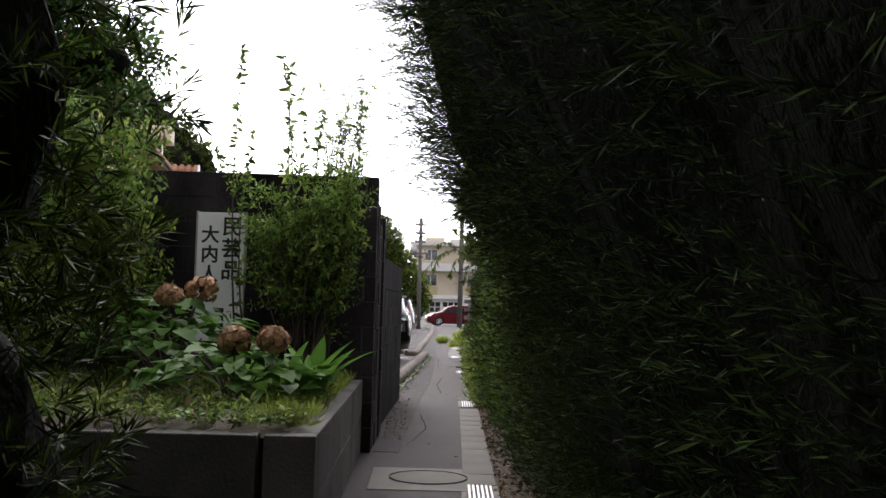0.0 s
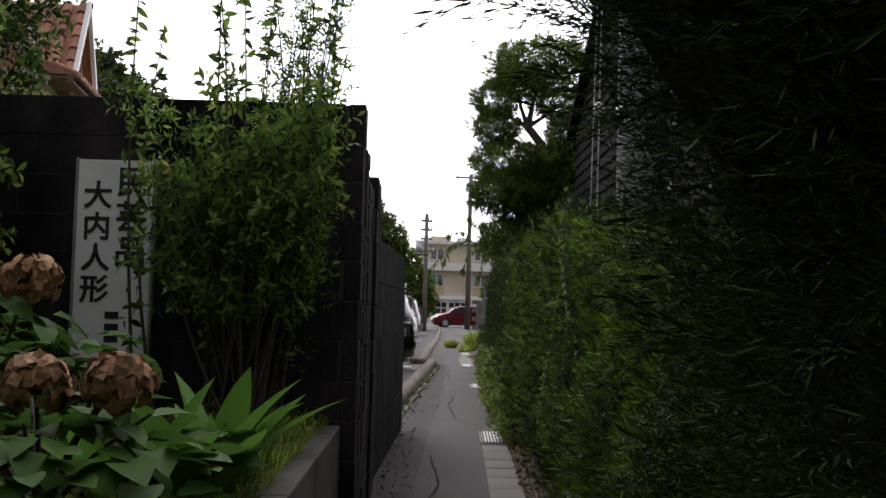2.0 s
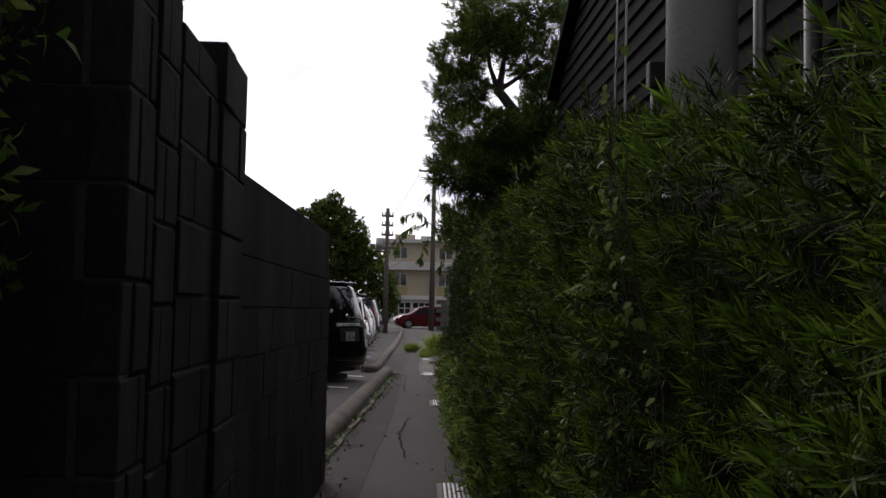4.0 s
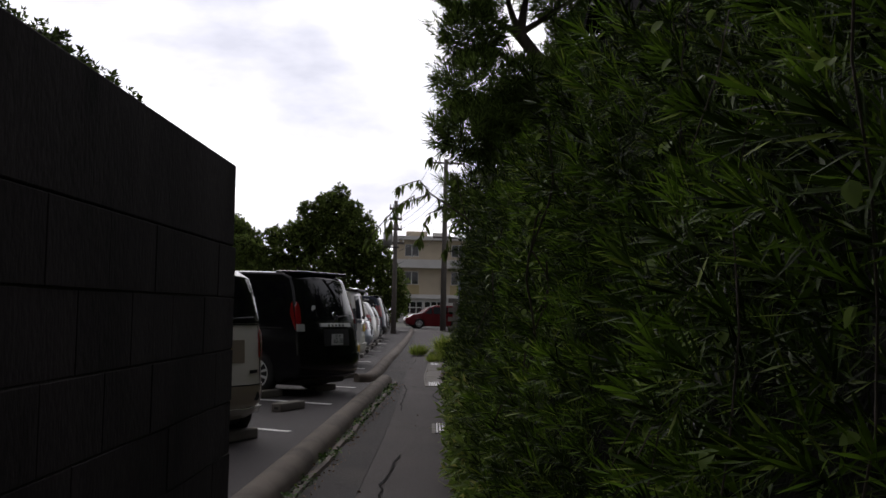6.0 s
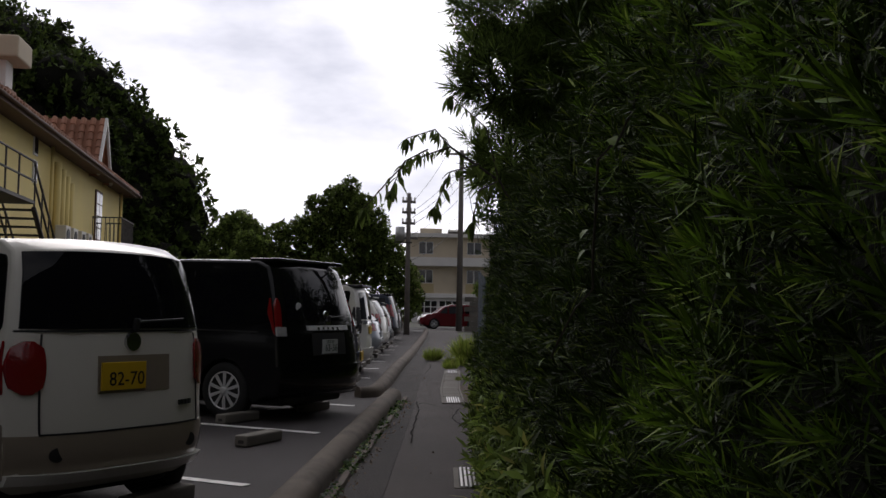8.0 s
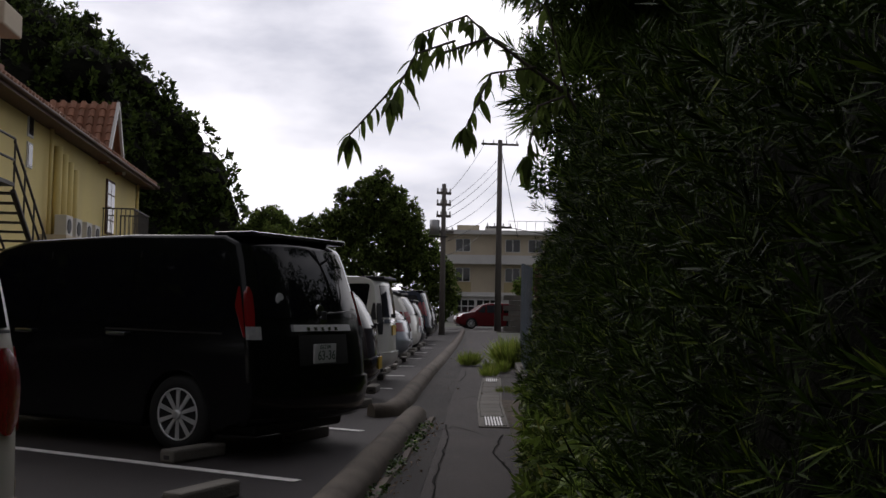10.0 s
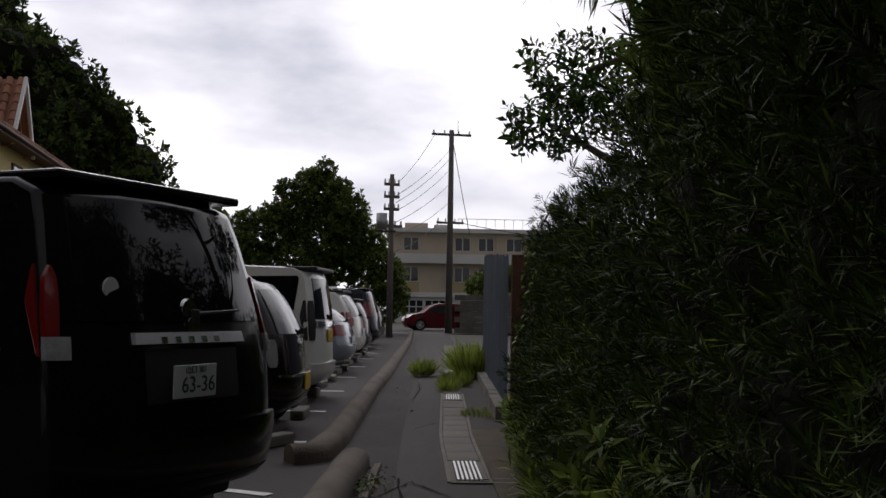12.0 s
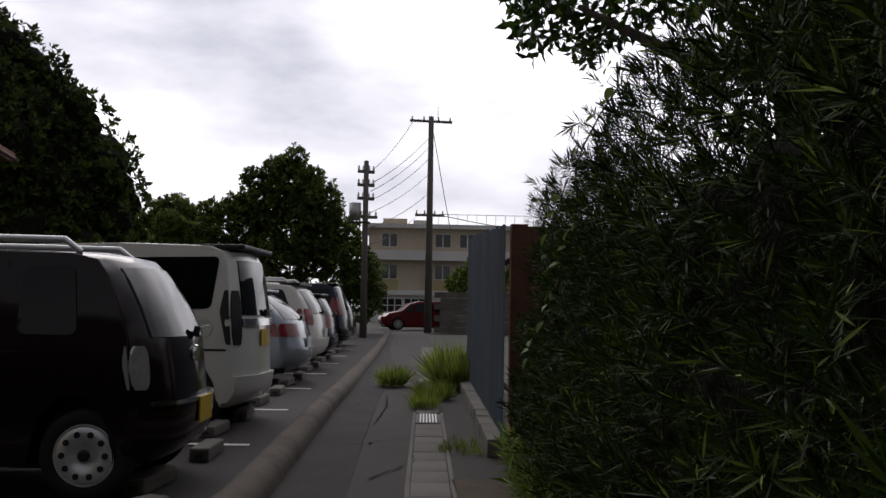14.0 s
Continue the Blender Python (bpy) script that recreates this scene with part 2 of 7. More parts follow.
# ---- mesh helpers ----
def finish(name, bm, mat, parent=None, label="", smooth=False):
    me = bpy.data.meshes.new(name)
    bmesh.ops.recalc_face_normals(bm, faces=bm.faces)
    bm.to_mesh(me)
    bm.free()
    me.materials.append(mat)
    if smooth:
        me.shade_smooth()
    ob = new(name, me)
    if parent is not None:
        ob.parent = parent
    if label:
        ob["label"] = label
    return ob


def part(name, bm, mat, parent, label="", smooth=False):
    return finish(name, bm, mat, parent, label, smooth)


def add_box(bm, x0, x1, y0, y1, z0, z1, bevel=0.0, m=None):
    c = Vector(((x0 + x1) / 2, (y0 + y1) / 2, (z0 + z1) / 2))
    r = bmesh.ops.create_cube(bm, size=1, matrix=Matrix.Translation(c) @ Matrix.Diagonal((x1 - x0, y1 - y0, z1 - z0, 1)))
    if bevel:
        edges = list({e for v in r["verts"] for e in v.link_edges})
        out = bmesh.ops.bevel(bm, geom=edges, offset=bevel, segments=2, profile=0.5, affect="EDGES")
        verts = list({v for f in out["faces"] for v in f.verts} | {v for v in r["verts"] if v.is_valid})
    else:
        verts = r["verts"]
    if m is not None:
        bmesh.ops.transform(bm, matrix=m, verts=verts)
    return verts


def box(x0, x1, y0, y1, z0, z1, bevel=0.0, m=None):
    bm = bmesh.new()
    add_box(bm, x0, x1, y0, y1, z0, z1, bevel, m)
    return bm


def add_cyl(bm, a, b, r0, r1=None, n=10):
    a, b = Vector(a), Vector(b)
    d = b - a
    m = Matrix.Translation((a + b) / 2) @ d.to_track_quat("Z", "Y").to_matrix().to_4x4()
    return bmesh.ops.create_cone(bm, cap_ends=True, segments=n, radius1=r0, radius2=r0 if r1 is None else r1, depth=d.length, matrix=m)["verts"]


def cyl(a, b, r0, r1=None, n=10):
    bm = bmesh.new()
    add_cyl(bm, a, b, r0, r1, n)
    return bm


def empty(name, m=None):
    ob = new(name)
    ob.empty_display_size = 0.2
    if m is not None:
        ob.matrix_world = m
    return ob


def sweep(points, section, closed=True):
    """A section (across, up) swept along plan points (x, y, z)."""
    bm = bmesh.new()
    rings = []
    pts = [Vector(p) for p in points]
    for i, p in enumerate(pts):
        d = (pts[min(i + 1, len(pts) - 1)] - pts[max(i - 1, 0)]).normalized()
        side = Vector((d.y, -d.x, 0)).normalized()
        rings.append([bm.verts.new(p + side * a + Vector((0, 0, u))) for a, u in section])
    n = len(section)
    for r0, r1 in zip(rings, rings[1:]):
        for k in range(n if closed else n - 1):
            bm.faces.new((r0[k], r0[(k + 1) % n], r1[(k + 1) % n], r1[k]))
    if closed:
        bm.faces.new(rings[0])
        bm.faces.new(rings[-1][::-1])
    return bm


def along(table, y):
    """x at y by straight runs through (y, x) pairs."""
    ys, xs = zip(*table)
    return float(np.interp(y, ys, xs))


def tubes(name, paths, mat, parent=None, n=6, label=""):
    """Tapered limbs: each path is a list of (point, radius)."""
    bm = bmesh.new()
    for path in paths:
        rings = []
        for i, (p, r) in enumerate(path):
            p = Vector(p)
            q0, q1 = Vector(path[max(i - 1, 0)][0]), Vector(path[min(i + 1, len(path) - 1)][0])
            quat = (q1 - q0).to_track_quat("Z", "Y")
            rings.append([bm.verts.new(p + quat @ Vector((r * math.cos(2 * math.pi * k / n), r * math.sin(2 * math.pi * k / n), 0))) for k in range(n)])
        for r0, r1 in zip(rings, rings[1:]):
            for k in range(n):
                bm.faces.new((r0[k], r0[(k + 1) % n], r1[(k + 1) % n], r1[k]))
        bm.faces.new(rings[-1])
    return finish(name, bm, mat, parent, label, True)


# ---- foliage: many small leaves written as one mesh ----
rng = np.random.default_rng(7)


def leaf_shape(length, width, fold=0.25, droop=0.0, segments=2):
    """A pointed leaf along +y, folded along its rib."""
    verts, faces = [], []
    steps = segments + 1
    for i in range(steps + 1):
        t = i / steps
        w = width / 2 * math.sin(math.pi * min(1.0, 0.12 + t * 0.88)) ** 0.8 if 0 < i < steps else 0.0
        y, z = t * length, -droop * length * t * t
        if i in (0, steps):
            verts.append((0, y, z))
        else:
            verts += [(-w, y, z + fold * w), (0, y, z), (w, y, z + fold * w)]
    def ring(i):
        return 1 + (i - 1) * 3
    faces += [(0, ring(1) + 1, ring(1)), (0, ring(1) + 2, ring(1) + 1)]
    for i in range(1, steps - 1):
        a, b = ring(i), ring(i + 1)
        faces += [(a, a + 1, b + 1, b), (a + 1, a + 2, b + 2, b + 1)]
    last, tip = ring(steps - 1), len(verts) - 1
    faces += [(last, last + 1, tip), (last + 1, last + 2, tip)]
    return np.array(verts), faces


def blade(length, width):
    """The cheapest leaf: a folded diamond of two triangles along +y."""
    return np.array([(0, 0, 0), (width / 2, length * 0.45, 0.15 * width), (0, length, 0), (-width / 2, length * 0.45, 0.15 * width)]), [(0, 1, 2), (0, 2, 3)]


def join_shapes(shapes):
    """Several (verts, faces, matrix) into one template."""
    vs, fs, n = [], [], 0
    for v, f, m in shapes:
        m = np.array(m)
        vs.append(v @ m[:3, :3].T + m[:3, 3])
        fs += [tuple(i + n for i in face) for face in f]
        n += len(v)
    return np.concatenate(vs), fs


def shoot(leaf, count, stem, spread=(25, 75), taper=0.75):
    """A twig tip along +z with leaves set round it."""
    shapes = []
    for i in range(count):
        t = (i + 0.5) / count
        tilt = spread[1] + (spread[0] - spread[1]) * t
        m = pose(0, 0, stem * t, 0, 0, i * 137.5 + random.uniform(-15, 15)) @ pose(0, 0, 0, 90 - tilt + random.uniform(-9, 9), random.uniform(-20, 20), 0) @ Matrix.Scale(random.uniform(taper, 1.05), 4)
        shapes.append((*leaf, m))
    return join_shapes(shapes)


def frames_from(normals, spin=None, wobble=0.35):
    """Rotations whose +z follows the normals, with a random spin."""
    n = len(normals)
    z = normals + rng.normal(0, wobble, (n, 3))
    z /= np.linalg.norm(z, axis=1, keepdims=True) + 1e-9
    a = rng.normal(0, 1, (n, 3))
    x = np.cross(a, z)
    x /= np.linalg.norm(x, axis=1, keepdims=True) + 1e-9
    y = np.cross(z, x)
    return np.stack([x, y, z], axis=2)


def scatter(name, template, places, rotations, sizes, mat, parent=None, label="", kind="stuff"):
    """One mesh of many copies of the template."""
    v, f = template
    n = len(places)
    verts = (np.einsum("nij,kj->nki", rotations, v) * sizes[:, None, None] + places[:, None, :]).reshape(-1, 3)
    loops = np.concatenate([np.array(face) for face in f])
    lens = np.array([len(face) for face in f])
    all_loops = (loops[None, :] + (np.arange(n) * len(v))[:, None]).ravel()
    all_lens = np.tile(lens, n)
    starts = np.concatenate([[0], np.cumsum(all_lens)[:-1]])
    me = bpy.data.meshes.new(name)
    me.vertices.add(len(verts))
    me.vertices.foreach_set("co", verts.astype(np.float32).ravel())
    me.loops.add(len(all_loops))
    me.loops.foreach_set("vertex_index", all_loops.astype(np.int32))
    me.polygons.add(len(all_lens))
    me.polygons.foreach_set("loop_start", starts.astype(np.int32))
    me.polygons.foreach_set("loop_total", all_lens.astype(np.int32))
    me.update(calc_edges=True)
    me.materials.append(mat)
    ob = new(name, me)
    if parent is not None:
        ob.parent = parent
    if label:
        ob["label"] = label
    if kind:
        ob["kind"] = kind
    return ob


def blob_points(blobs, count, shell=0.35):
    """Points and outward normals in the outer shell of ellipsoids (centre, radii), more on the bigger ones; lumpy."""
    blobs = [(np.array(c, float), np.array(r, float)) for c, r in blobs]
    weight = np.array([np.prod(r) ** (2 / 3) for _, r in blobs])
    weight /= weight.sum()
    places, normals = [], []
    for (c, r), w in zip(blobs, weight):
        n = max(3, int(count * w))
        d = rng.normal(0, 1, (n, 3))
        d /= np.linalg.norm(d, axis=1, keepdims=True)
        k = 3.1
        lump = 1 + 0.16 * np.sin(k * d[:, 0] * 2 + c[1] * 3) * np.cos(k * d[:, 1] * 2 + c[0]) + 0.1 * np.sin(7 * d[:, 2] + 5 * d[:, 0] + c[2])
        s = (1 - shell * rng.random(n) ** 1.6) * lump
        places.append(c + d * r * s[:, None])
        nn = d / r
        normals.append(nn / np.linalg.norm(nn, axis=1, keepdims=True))
    return np.concatenate(places), np.concatenate(normals)


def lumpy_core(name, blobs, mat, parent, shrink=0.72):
    """A near-black inside that paints a crown's shade, so that little shows through its middle."""
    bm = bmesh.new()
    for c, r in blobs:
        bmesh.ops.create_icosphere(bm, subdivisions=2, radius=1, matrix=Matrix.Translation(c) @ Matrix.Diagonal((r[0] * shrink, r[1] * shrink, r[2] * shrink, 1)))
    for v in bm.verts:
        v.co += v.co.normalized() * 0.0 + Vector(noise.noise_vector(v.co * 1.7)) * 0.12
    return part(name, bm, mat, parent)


def sweep_points(count, y0, y1, face_x, top_z, low_z=0.05, depth=0.25, top_share=0.16, back=1.1, rough=0.13):
    """Points and normals over a clipped hedge's alley side and top. face_x and top_z are functions of y (and z)."""
    n1 = int(count * (1 - top_share))
    y = rng.uniform(y0, y1, n1)
    top = np.array([top_z(v) for v in y])
    z = low_z + (top - low_z) * rng.random(n1)
    lump = np.array([noise.noise(Vector((b * 1.9, a * 2.6, 3.0))) + 0.6 * noise.noise(Vector((b * 4.5, a * 5.5, 8.0))) for a, b in zip(y, z)])
    x = np.array([face_x(a, b) for a, b in zip(y, z)]) + depth * rng.random(n1) ** 1.7 + rough * lump
    p1 = np.stack([x, y, z], 1)
    nrm1 = np.tile([-1.0, 0.0, 0.35], (n1, 1))
    n2 = count - n1
    y = rng.uniform(y0, y1, n2)
    top = np.array([top_z(v) for v in y])
    x = np.array([face_x(a, b) for a, b in zip(y, top)]) + back * rng.random(n2)
    p2 = np.stack([x, y, top + 0.05 - 0.18 * rng.random(n2)], 1)
    nrm2 = np.tile([-0.2, 0.0, 1.0], (n2, 1))
    return np.concatenate([p1, p2]), np.concatenate([nrm1, nrm2])


# ---- plan lines: (y, x) along the alley ----
KERB_A = [(15.25, -0.62), (20.4, -0.33), (25.8, -0.05), (29.0, 0.12)]
KERB_B = [(29.3, -0.2), (30.2, -0.12), (36.7, 0.03), (38.3, 0.1), (50, 0.42), (62, 0.68), (75, 0.85)]
CHANNEL = [(-6, 0.1), (0, 0.25), (7.5, 0.47), (14.6, 0.70), (22.6, 0.93), (30.8, 1.0), (35.5, 1.18), (54, 1.93), (75, 2.7)]
HEDGE_X = [(7.0, 0.84), (10, 0.95), (13, 1.02), (17, 1.06), (22, 1.2), (26, 1.4), (29, 1.62), (33.5, 2.0)]
HEDGE_Z = [(7.0, 1.62), (9, 1.72), (10, 1.9), (11, 2.05), (13, 2.1), (16, 2.05), (22, 2.1), (25, 2.05), (27.5, 1.9), (30.5, 1.88), (32.6, 1.7)]
LINE_Y = [21.6, 24.75, 27.75, 30.4, 33.2, 36.2, 39.3, 42.7, 46.2, 49.6, 53.0]


# ---- ground ----
def slab(ring, top, thick):
    """A flat plate from a plan ring of (x, y)."""
    bm = bmesh.new()
    up = [bm.verts.new((x, y, top)) for x, y in ring]
    dn = [bm.verts.new((x, y, top - thick)) for x, y in ring]
    bm.faces.new(up)
    bm.faces.new(dn[::-1])
    n = len(ring)
    for i in range(n):
        bm.faces.new((up[i], dn[i], dn[(i + 1) % n], up[(i + 1) % n]))
    bmesh.ops.triangulate(bm, faces=list(bm.faces))
    return bm


def build_ground():
    ground = finish("ground", box(-400, 400, -60, 900, -0.5, -0.03), EARTH)
    tagged(ground, "dull earthy ground reaching out to the horizon", "ground", kind="structure")
    ring = [(-30, 15.2), (-0.55, 15.2)] + [(x, y) for y, x in KERB_A] + [(x, y) for y, x in KERB_B] + [(0.85, 86), (-30, 86)]
    lot = slab(ring, 0.0, 0.05)
    tagged(finish("road_parking_lot", lot, LOT_ASPHALT), "dark asphalt parking lot with painted stall lines", "parking lot", kind="structure")
    left = [(-0.6, -8), (-0.62, 15.2)] + [(x, y) for y, x in KERB_A] + [(x, y) for y, x in KERB_B] + [(0.85, 96)]
    right = [(9, 96), (9, 75), (2.75, 75), (2.2, 54), (1.75, 33), (1.2, 20), (0.85, 9), (0.75, -8)]
    alley = slab(left + right, 0.0, 0.05)
    tagged(finish("road", alley, ASPHALT), "narrow worn grey asphalt lane between wall and hedge", "lane", kind="structure")
    cross = finish("road_crossing", box(-60, 60, 79.0, 86.5, -0.02, 0.008), LOT_ASPHALT)
    tagged(cross, "asphalt street crossing at the end of the lane", "street", kind="structure")
    # the older, darker strip beside the kerbs
    a = [(along(KERB_A, y) + 0.1, y) for y in (17.25, 20, 23, 26, 29)] + [(along(KERB_B, y) + 0.12, y) for y in (30, 33, 36.7, 40, 46, 54, 62)]
    b = [(0.95, 62), (0.85, 54), (0.9, 46), (0.72, 40), (0.6, 36.7), (0.52, 33), (0.46, 30), (0.43, 27.7), (0.26, 21.2), (0.12, 17.4)]
    strip = slab(a + b, 0.005, 0.02)
    tagged(finish("pavement_old_strip", strip, PATCH), "older darker asphalt strip beside the kerb", "pavement", kind="structure")
    wall_strip = slab(((-0.52, 9.7), (-0.18, 9.7), (-0.05, 13.5), (0.1, 17.4), (-0.48, 17.4)), 0.005, 0.02)
    tagged(finish("pavement_wall_strip", wall_strip, PATCH), "darker asphalt strip along the foot of the wall", "pavement", kind="structure")
    a = [(along(CHANNEL, y) + 0.15, y) for y in (-8, 0, 7.5, 12, 17, 22, 27, 31.5)]
    b = [(4.5, 31.5), (4.5, -8)]
    verge = slab(a + b, 0.012, 0.03)
    tagged(finish("ground_verge", verge, SOIL), "brown soil verge strewn with dry leaves under the hedge", "soil", kind="structure")


build_ground()


def build_kerb(table, label, start_bend=None):
    ys = np.linspace(table[0][0], table[-1][0], 40)
    pts = [(along(table, y), y, 0) for y in ys]
    if start_bend:
        pts = start_bend + pts
    section = [(-0.12, -0.02), (-0.12, 0.07), (-0.1, 0.115), (-0.05, 0.145), (0.02, 0.15), (0.08, 0.125), (0.115, 0.08), (0.125, -0.02)]
    ob = finish("kerb", sweep(pts, section), KERB, smooth=True)
    ob.data.set_sharp_from_angle(angle=radians(60))
    return tagged(ob, label, "kerb", group="kerbs of the parking lot", kind="structure")


build_kerb(KERB_A, "rounded brownish concrete kerb running out from the block wall")
build_kerb(KERB_B, "long rounded brownish concrete kerb along the parking lot", [(-0.4, 29.15, 0), (-0.3, 29.2, 0)])
ys = np.linspace(15.4, 29.0, 36)
lip = finish("kerb_lip", sweep([(along(KERB_A, y) + 0.2 + 0.012 * math.sin(y * 3), y, 0) for y in ys], [(-0.035, -0.02), (-0.03, 0.03), (0.02, 0.035), (0.035, -0.02)]), KERB)
tagged(lip, "thin cracked concrete lip beside the rounded kerb", "kerb", kind="structure")


# ---- cracks in the asphalt ----
def crack(points, width=0.012):
    rnd = random.Random(len(points) * 7 + int(points[0][1] * 10))
    bm = bmesh.new()
    rows = []
    for (x0, y0), (x1, y1) in zip(points, points[1:]):
        for k in range(8):
            t = k / 8
            x, y = x0 + (x1 - x0) * t + rnd.uniform(-0.015, 0.015), y0 + (y1 - y0) * t + rnd.uniform(-0.03, 0.03)
            w = width * rnd.uniform(0.3, 1.0)
            d = Vector((x1 - x0, y1 - y0)).normalized()
            rows.append((bm.verts.new((x + d.y * w, y - d.x * w, 0.009)), bm.verts.new((x - d.y * w, y + d.x * w, 0.009))))
    for a, b in zip(rows, rows[1:]):
        bm.faces.new((a[0], a[1], b[1], b[0]))
    tagged(finish("pavement_crack", bm, CRACK), "dark crack running through the asphalt", "crack", kind="structure")


for pts in ([(0.3, 27.6), (0.55, 28.3), (0.85, 27.6)], [(0.42, 24.0), (0.44, 25.6), (0.5, 27.2), (0.46, 28.6)], [(0.6, 31.5), (0.9, 32.2)], [(0.35, 16.5), (0.3, 18.4), (0.45, 20.2)], [(0.35, 33.2), (0.75, 33.6), (0.95, 33.5)],
            [(-0.1, 10.2), (0.1, 11.6), (0.0, 13.5)], [(0.6, 34.8), (0.75, 36.8), (0.72, 38.6)], [(1.0, 25.2), (0.9, 26.4), (1.05, 27.8)]):
    crack(pts)


# ---- stall lines and wheel stops ----
def line_end(y):
    return along([(18.5, -0.92), (21.6, -0.74), (24.8, -0.54), (27.9, -0.36), (33.2, -0.42), (53, -0.2)], y)


def slant(y):
    """Degrees by which the stalls lean; the near ones lean most."""
    return along([(18, 28), (28, 27), (30.3, 5), (33, 3), (60, 3)], y)


for y in LINE_Y:
    ln = finish("stall_line", box(-4.6, 0, -0.05, 0.05, 0.0, 0.004), WHITE_LINE)
    ln.matrix_world = pose(line_end(y), y, 0.003, 0, 0, -slant(y))
    tagged(ln, "worn white painted parking stall line on asphalt", "line", group="stall lines", kind="structure")


def wheel_stop_mesh():
    bm = bmesh.new()
    add_box(bm, -0.3, 0.3, -0.075, 0.075, 0.0, 0.105, 0.018)
    return bm


stop_root = finish("wheel_stop", wheel_stop_mesh(), CONCRETE)
part("slot", box(-0.302, 0.302, -0.03, 0.03, 0.03, 0.06), MORTAR, stop_root, "dark moulded slot in the end")
tagged(stop_root, "weathered concrete wheel stop on the asphalt", "wheel stop", group="wheel stops")


def stall_point(y, back, off):
    """A point in the stall beyond the line at y: back metres from the line's end, off metres across."""
    a = radians(slant(y))
    u, w = Vector((-math.cos(a), math.sin(a), 0)), Vector((math.sin(a), math.cos(a), 0))
    return Vector((line_end(y), y, 0)) + u * back + w * off


STALLS = [18.5] + LINE_Y
first = True
for y in STALLS[:-1]:
    for off in ((0.4, 1.93) if y < 29 else (0.7, 2.1)):
        p = stall_point(y, along([(28, 1.32), (30.3, 0.45)], y), off)
        m = pose(p.x, p.y, 0.0, 0, 0, 90 - slant(y) + (3 if off > 1 else -2))
        if first:
            stop_root.matrix_world = m
            first = False
        else:
            copy_thing(stop_root, m)


# ---- drain channel: lids and grates ----
GRATES = [0.4, 7.5, 14.7, 22.1, 28.85, 35.45, 41.5]


def build_grate(y):
    x = along(CHANNEL, y)
    slope = math.degrees(math.atan2(along(CHANNEL, y + 1) - along(CHANNEL, y - 1), 2))
    g = empty("drain_grate", pose(x, y, 0.0, 0, 0, -slope))
    part("frame", box(-0.14, 0.14, -0.48, 0.48, 0.0, 0.005), CONCRETE, g, "pale concrete surround")
    part("recess", box(-0.1, 0.1, -0.46, 0.46, 0.004, 0.007), MORTAR, g, "dark recess")
    for k in range(6):
        part("bar", box(-0.09 + k * 0.033, -0.074 + k * 0.033, -0.45, 0.45, 0.005, 0.014), STEEL, g)
    return tagged(g, "galvanised steel drain grate set in the lane", "drain grate", group="drain grates")


for y in GRATES:
    build_grate(y)
lid_mesh = None
channel = tagged(empty("drain_channel"), "row of grey concrete drain lids beside the verge", "drain", kind="structure")
for a, b in ((4.2, 7.0), (8.0, 14.2), (29.35, 35.0), (36.0, 38.0), (49.5, 56)):
    for y in np.arange(a + 0.25, b - 0.2, 0.5):
        if lid_mesh is None:
            ob = part("drain_lid", box(-0.13, 0.13, -0.245, 0.245, -0.02, 0.009, 0.006), CONCRETE, channel)
            lid_mesh = ob.data
        else:
            ob = new("drain_lid", lid_mesh)
            ob.parent = channel
        slope = math.degrees(math.atan2(along(CHANNEL, y + 0.5) - along(CHANNEL, y - 0.5), 1))
        ob.matrix_world = pose(along(CHANNEL, y), y, random.uniform(-0.003, 0.003), random.uniform(-0.3, 0.3), random.uniform(-0.4, 0.4), -slope)
for side in (-0.15, 0.15):
    for a, b in ((28.3, 36.0), (49, 57)):
        tagged(finish("channel_edge", sweep([(along(CHANNEL, y) + side, y, 0) for y in np.linspace(a, b, 12)], [(-0.015, -0.01), (-0.015, 0.012), (0.015, 0.012), (0.015, -0.01)]), CONCRETE),
               "pale concrete edge of the drain channel", "drain edge", kind="structure")

for x0, x1, y0, y1 in ((0.84, 1.32, 28.26, 28.3), (1.02, 1.34, 28.42, 28.46)):
    bend = finish("channel_edge", box(x0, x1, y0, y1, -0.01, 0.014, 0.004), CONCRETE)
    tagged(bend, "pale concrete edge where the drain turns off", "drain edge", kind="structure")

manhole = empty("manhole_cover", pose(0.03, 8.25, 0))
part("slab", box(-0.4, 0.4, -0.55, 0.5, -0.02, 0.008, 0.004), CONCRETE, manhole, "pale concrete slab")
bm = bmesh.new()
add_cyl(bm, (0.06, 0, 0.0), (0.06, 0, 0.016), 0.3, 0.3, 40)
part("lid", bm, CONCRETE, manhole, "round lid")
bm = bmesh.new()
bmesh.ops.create_cone(bm, cap_ends=False, segments=40, radius1=0.315, radius2=0.315, depth=0.03, matrix=Matrix.Translation((0.06, 0, 0.004)))
part("rim", bm, MORTAR, manhole, "dark round joint")
tagged(manhole, "round manhole cover in a square concrete slab", "manhole cover")


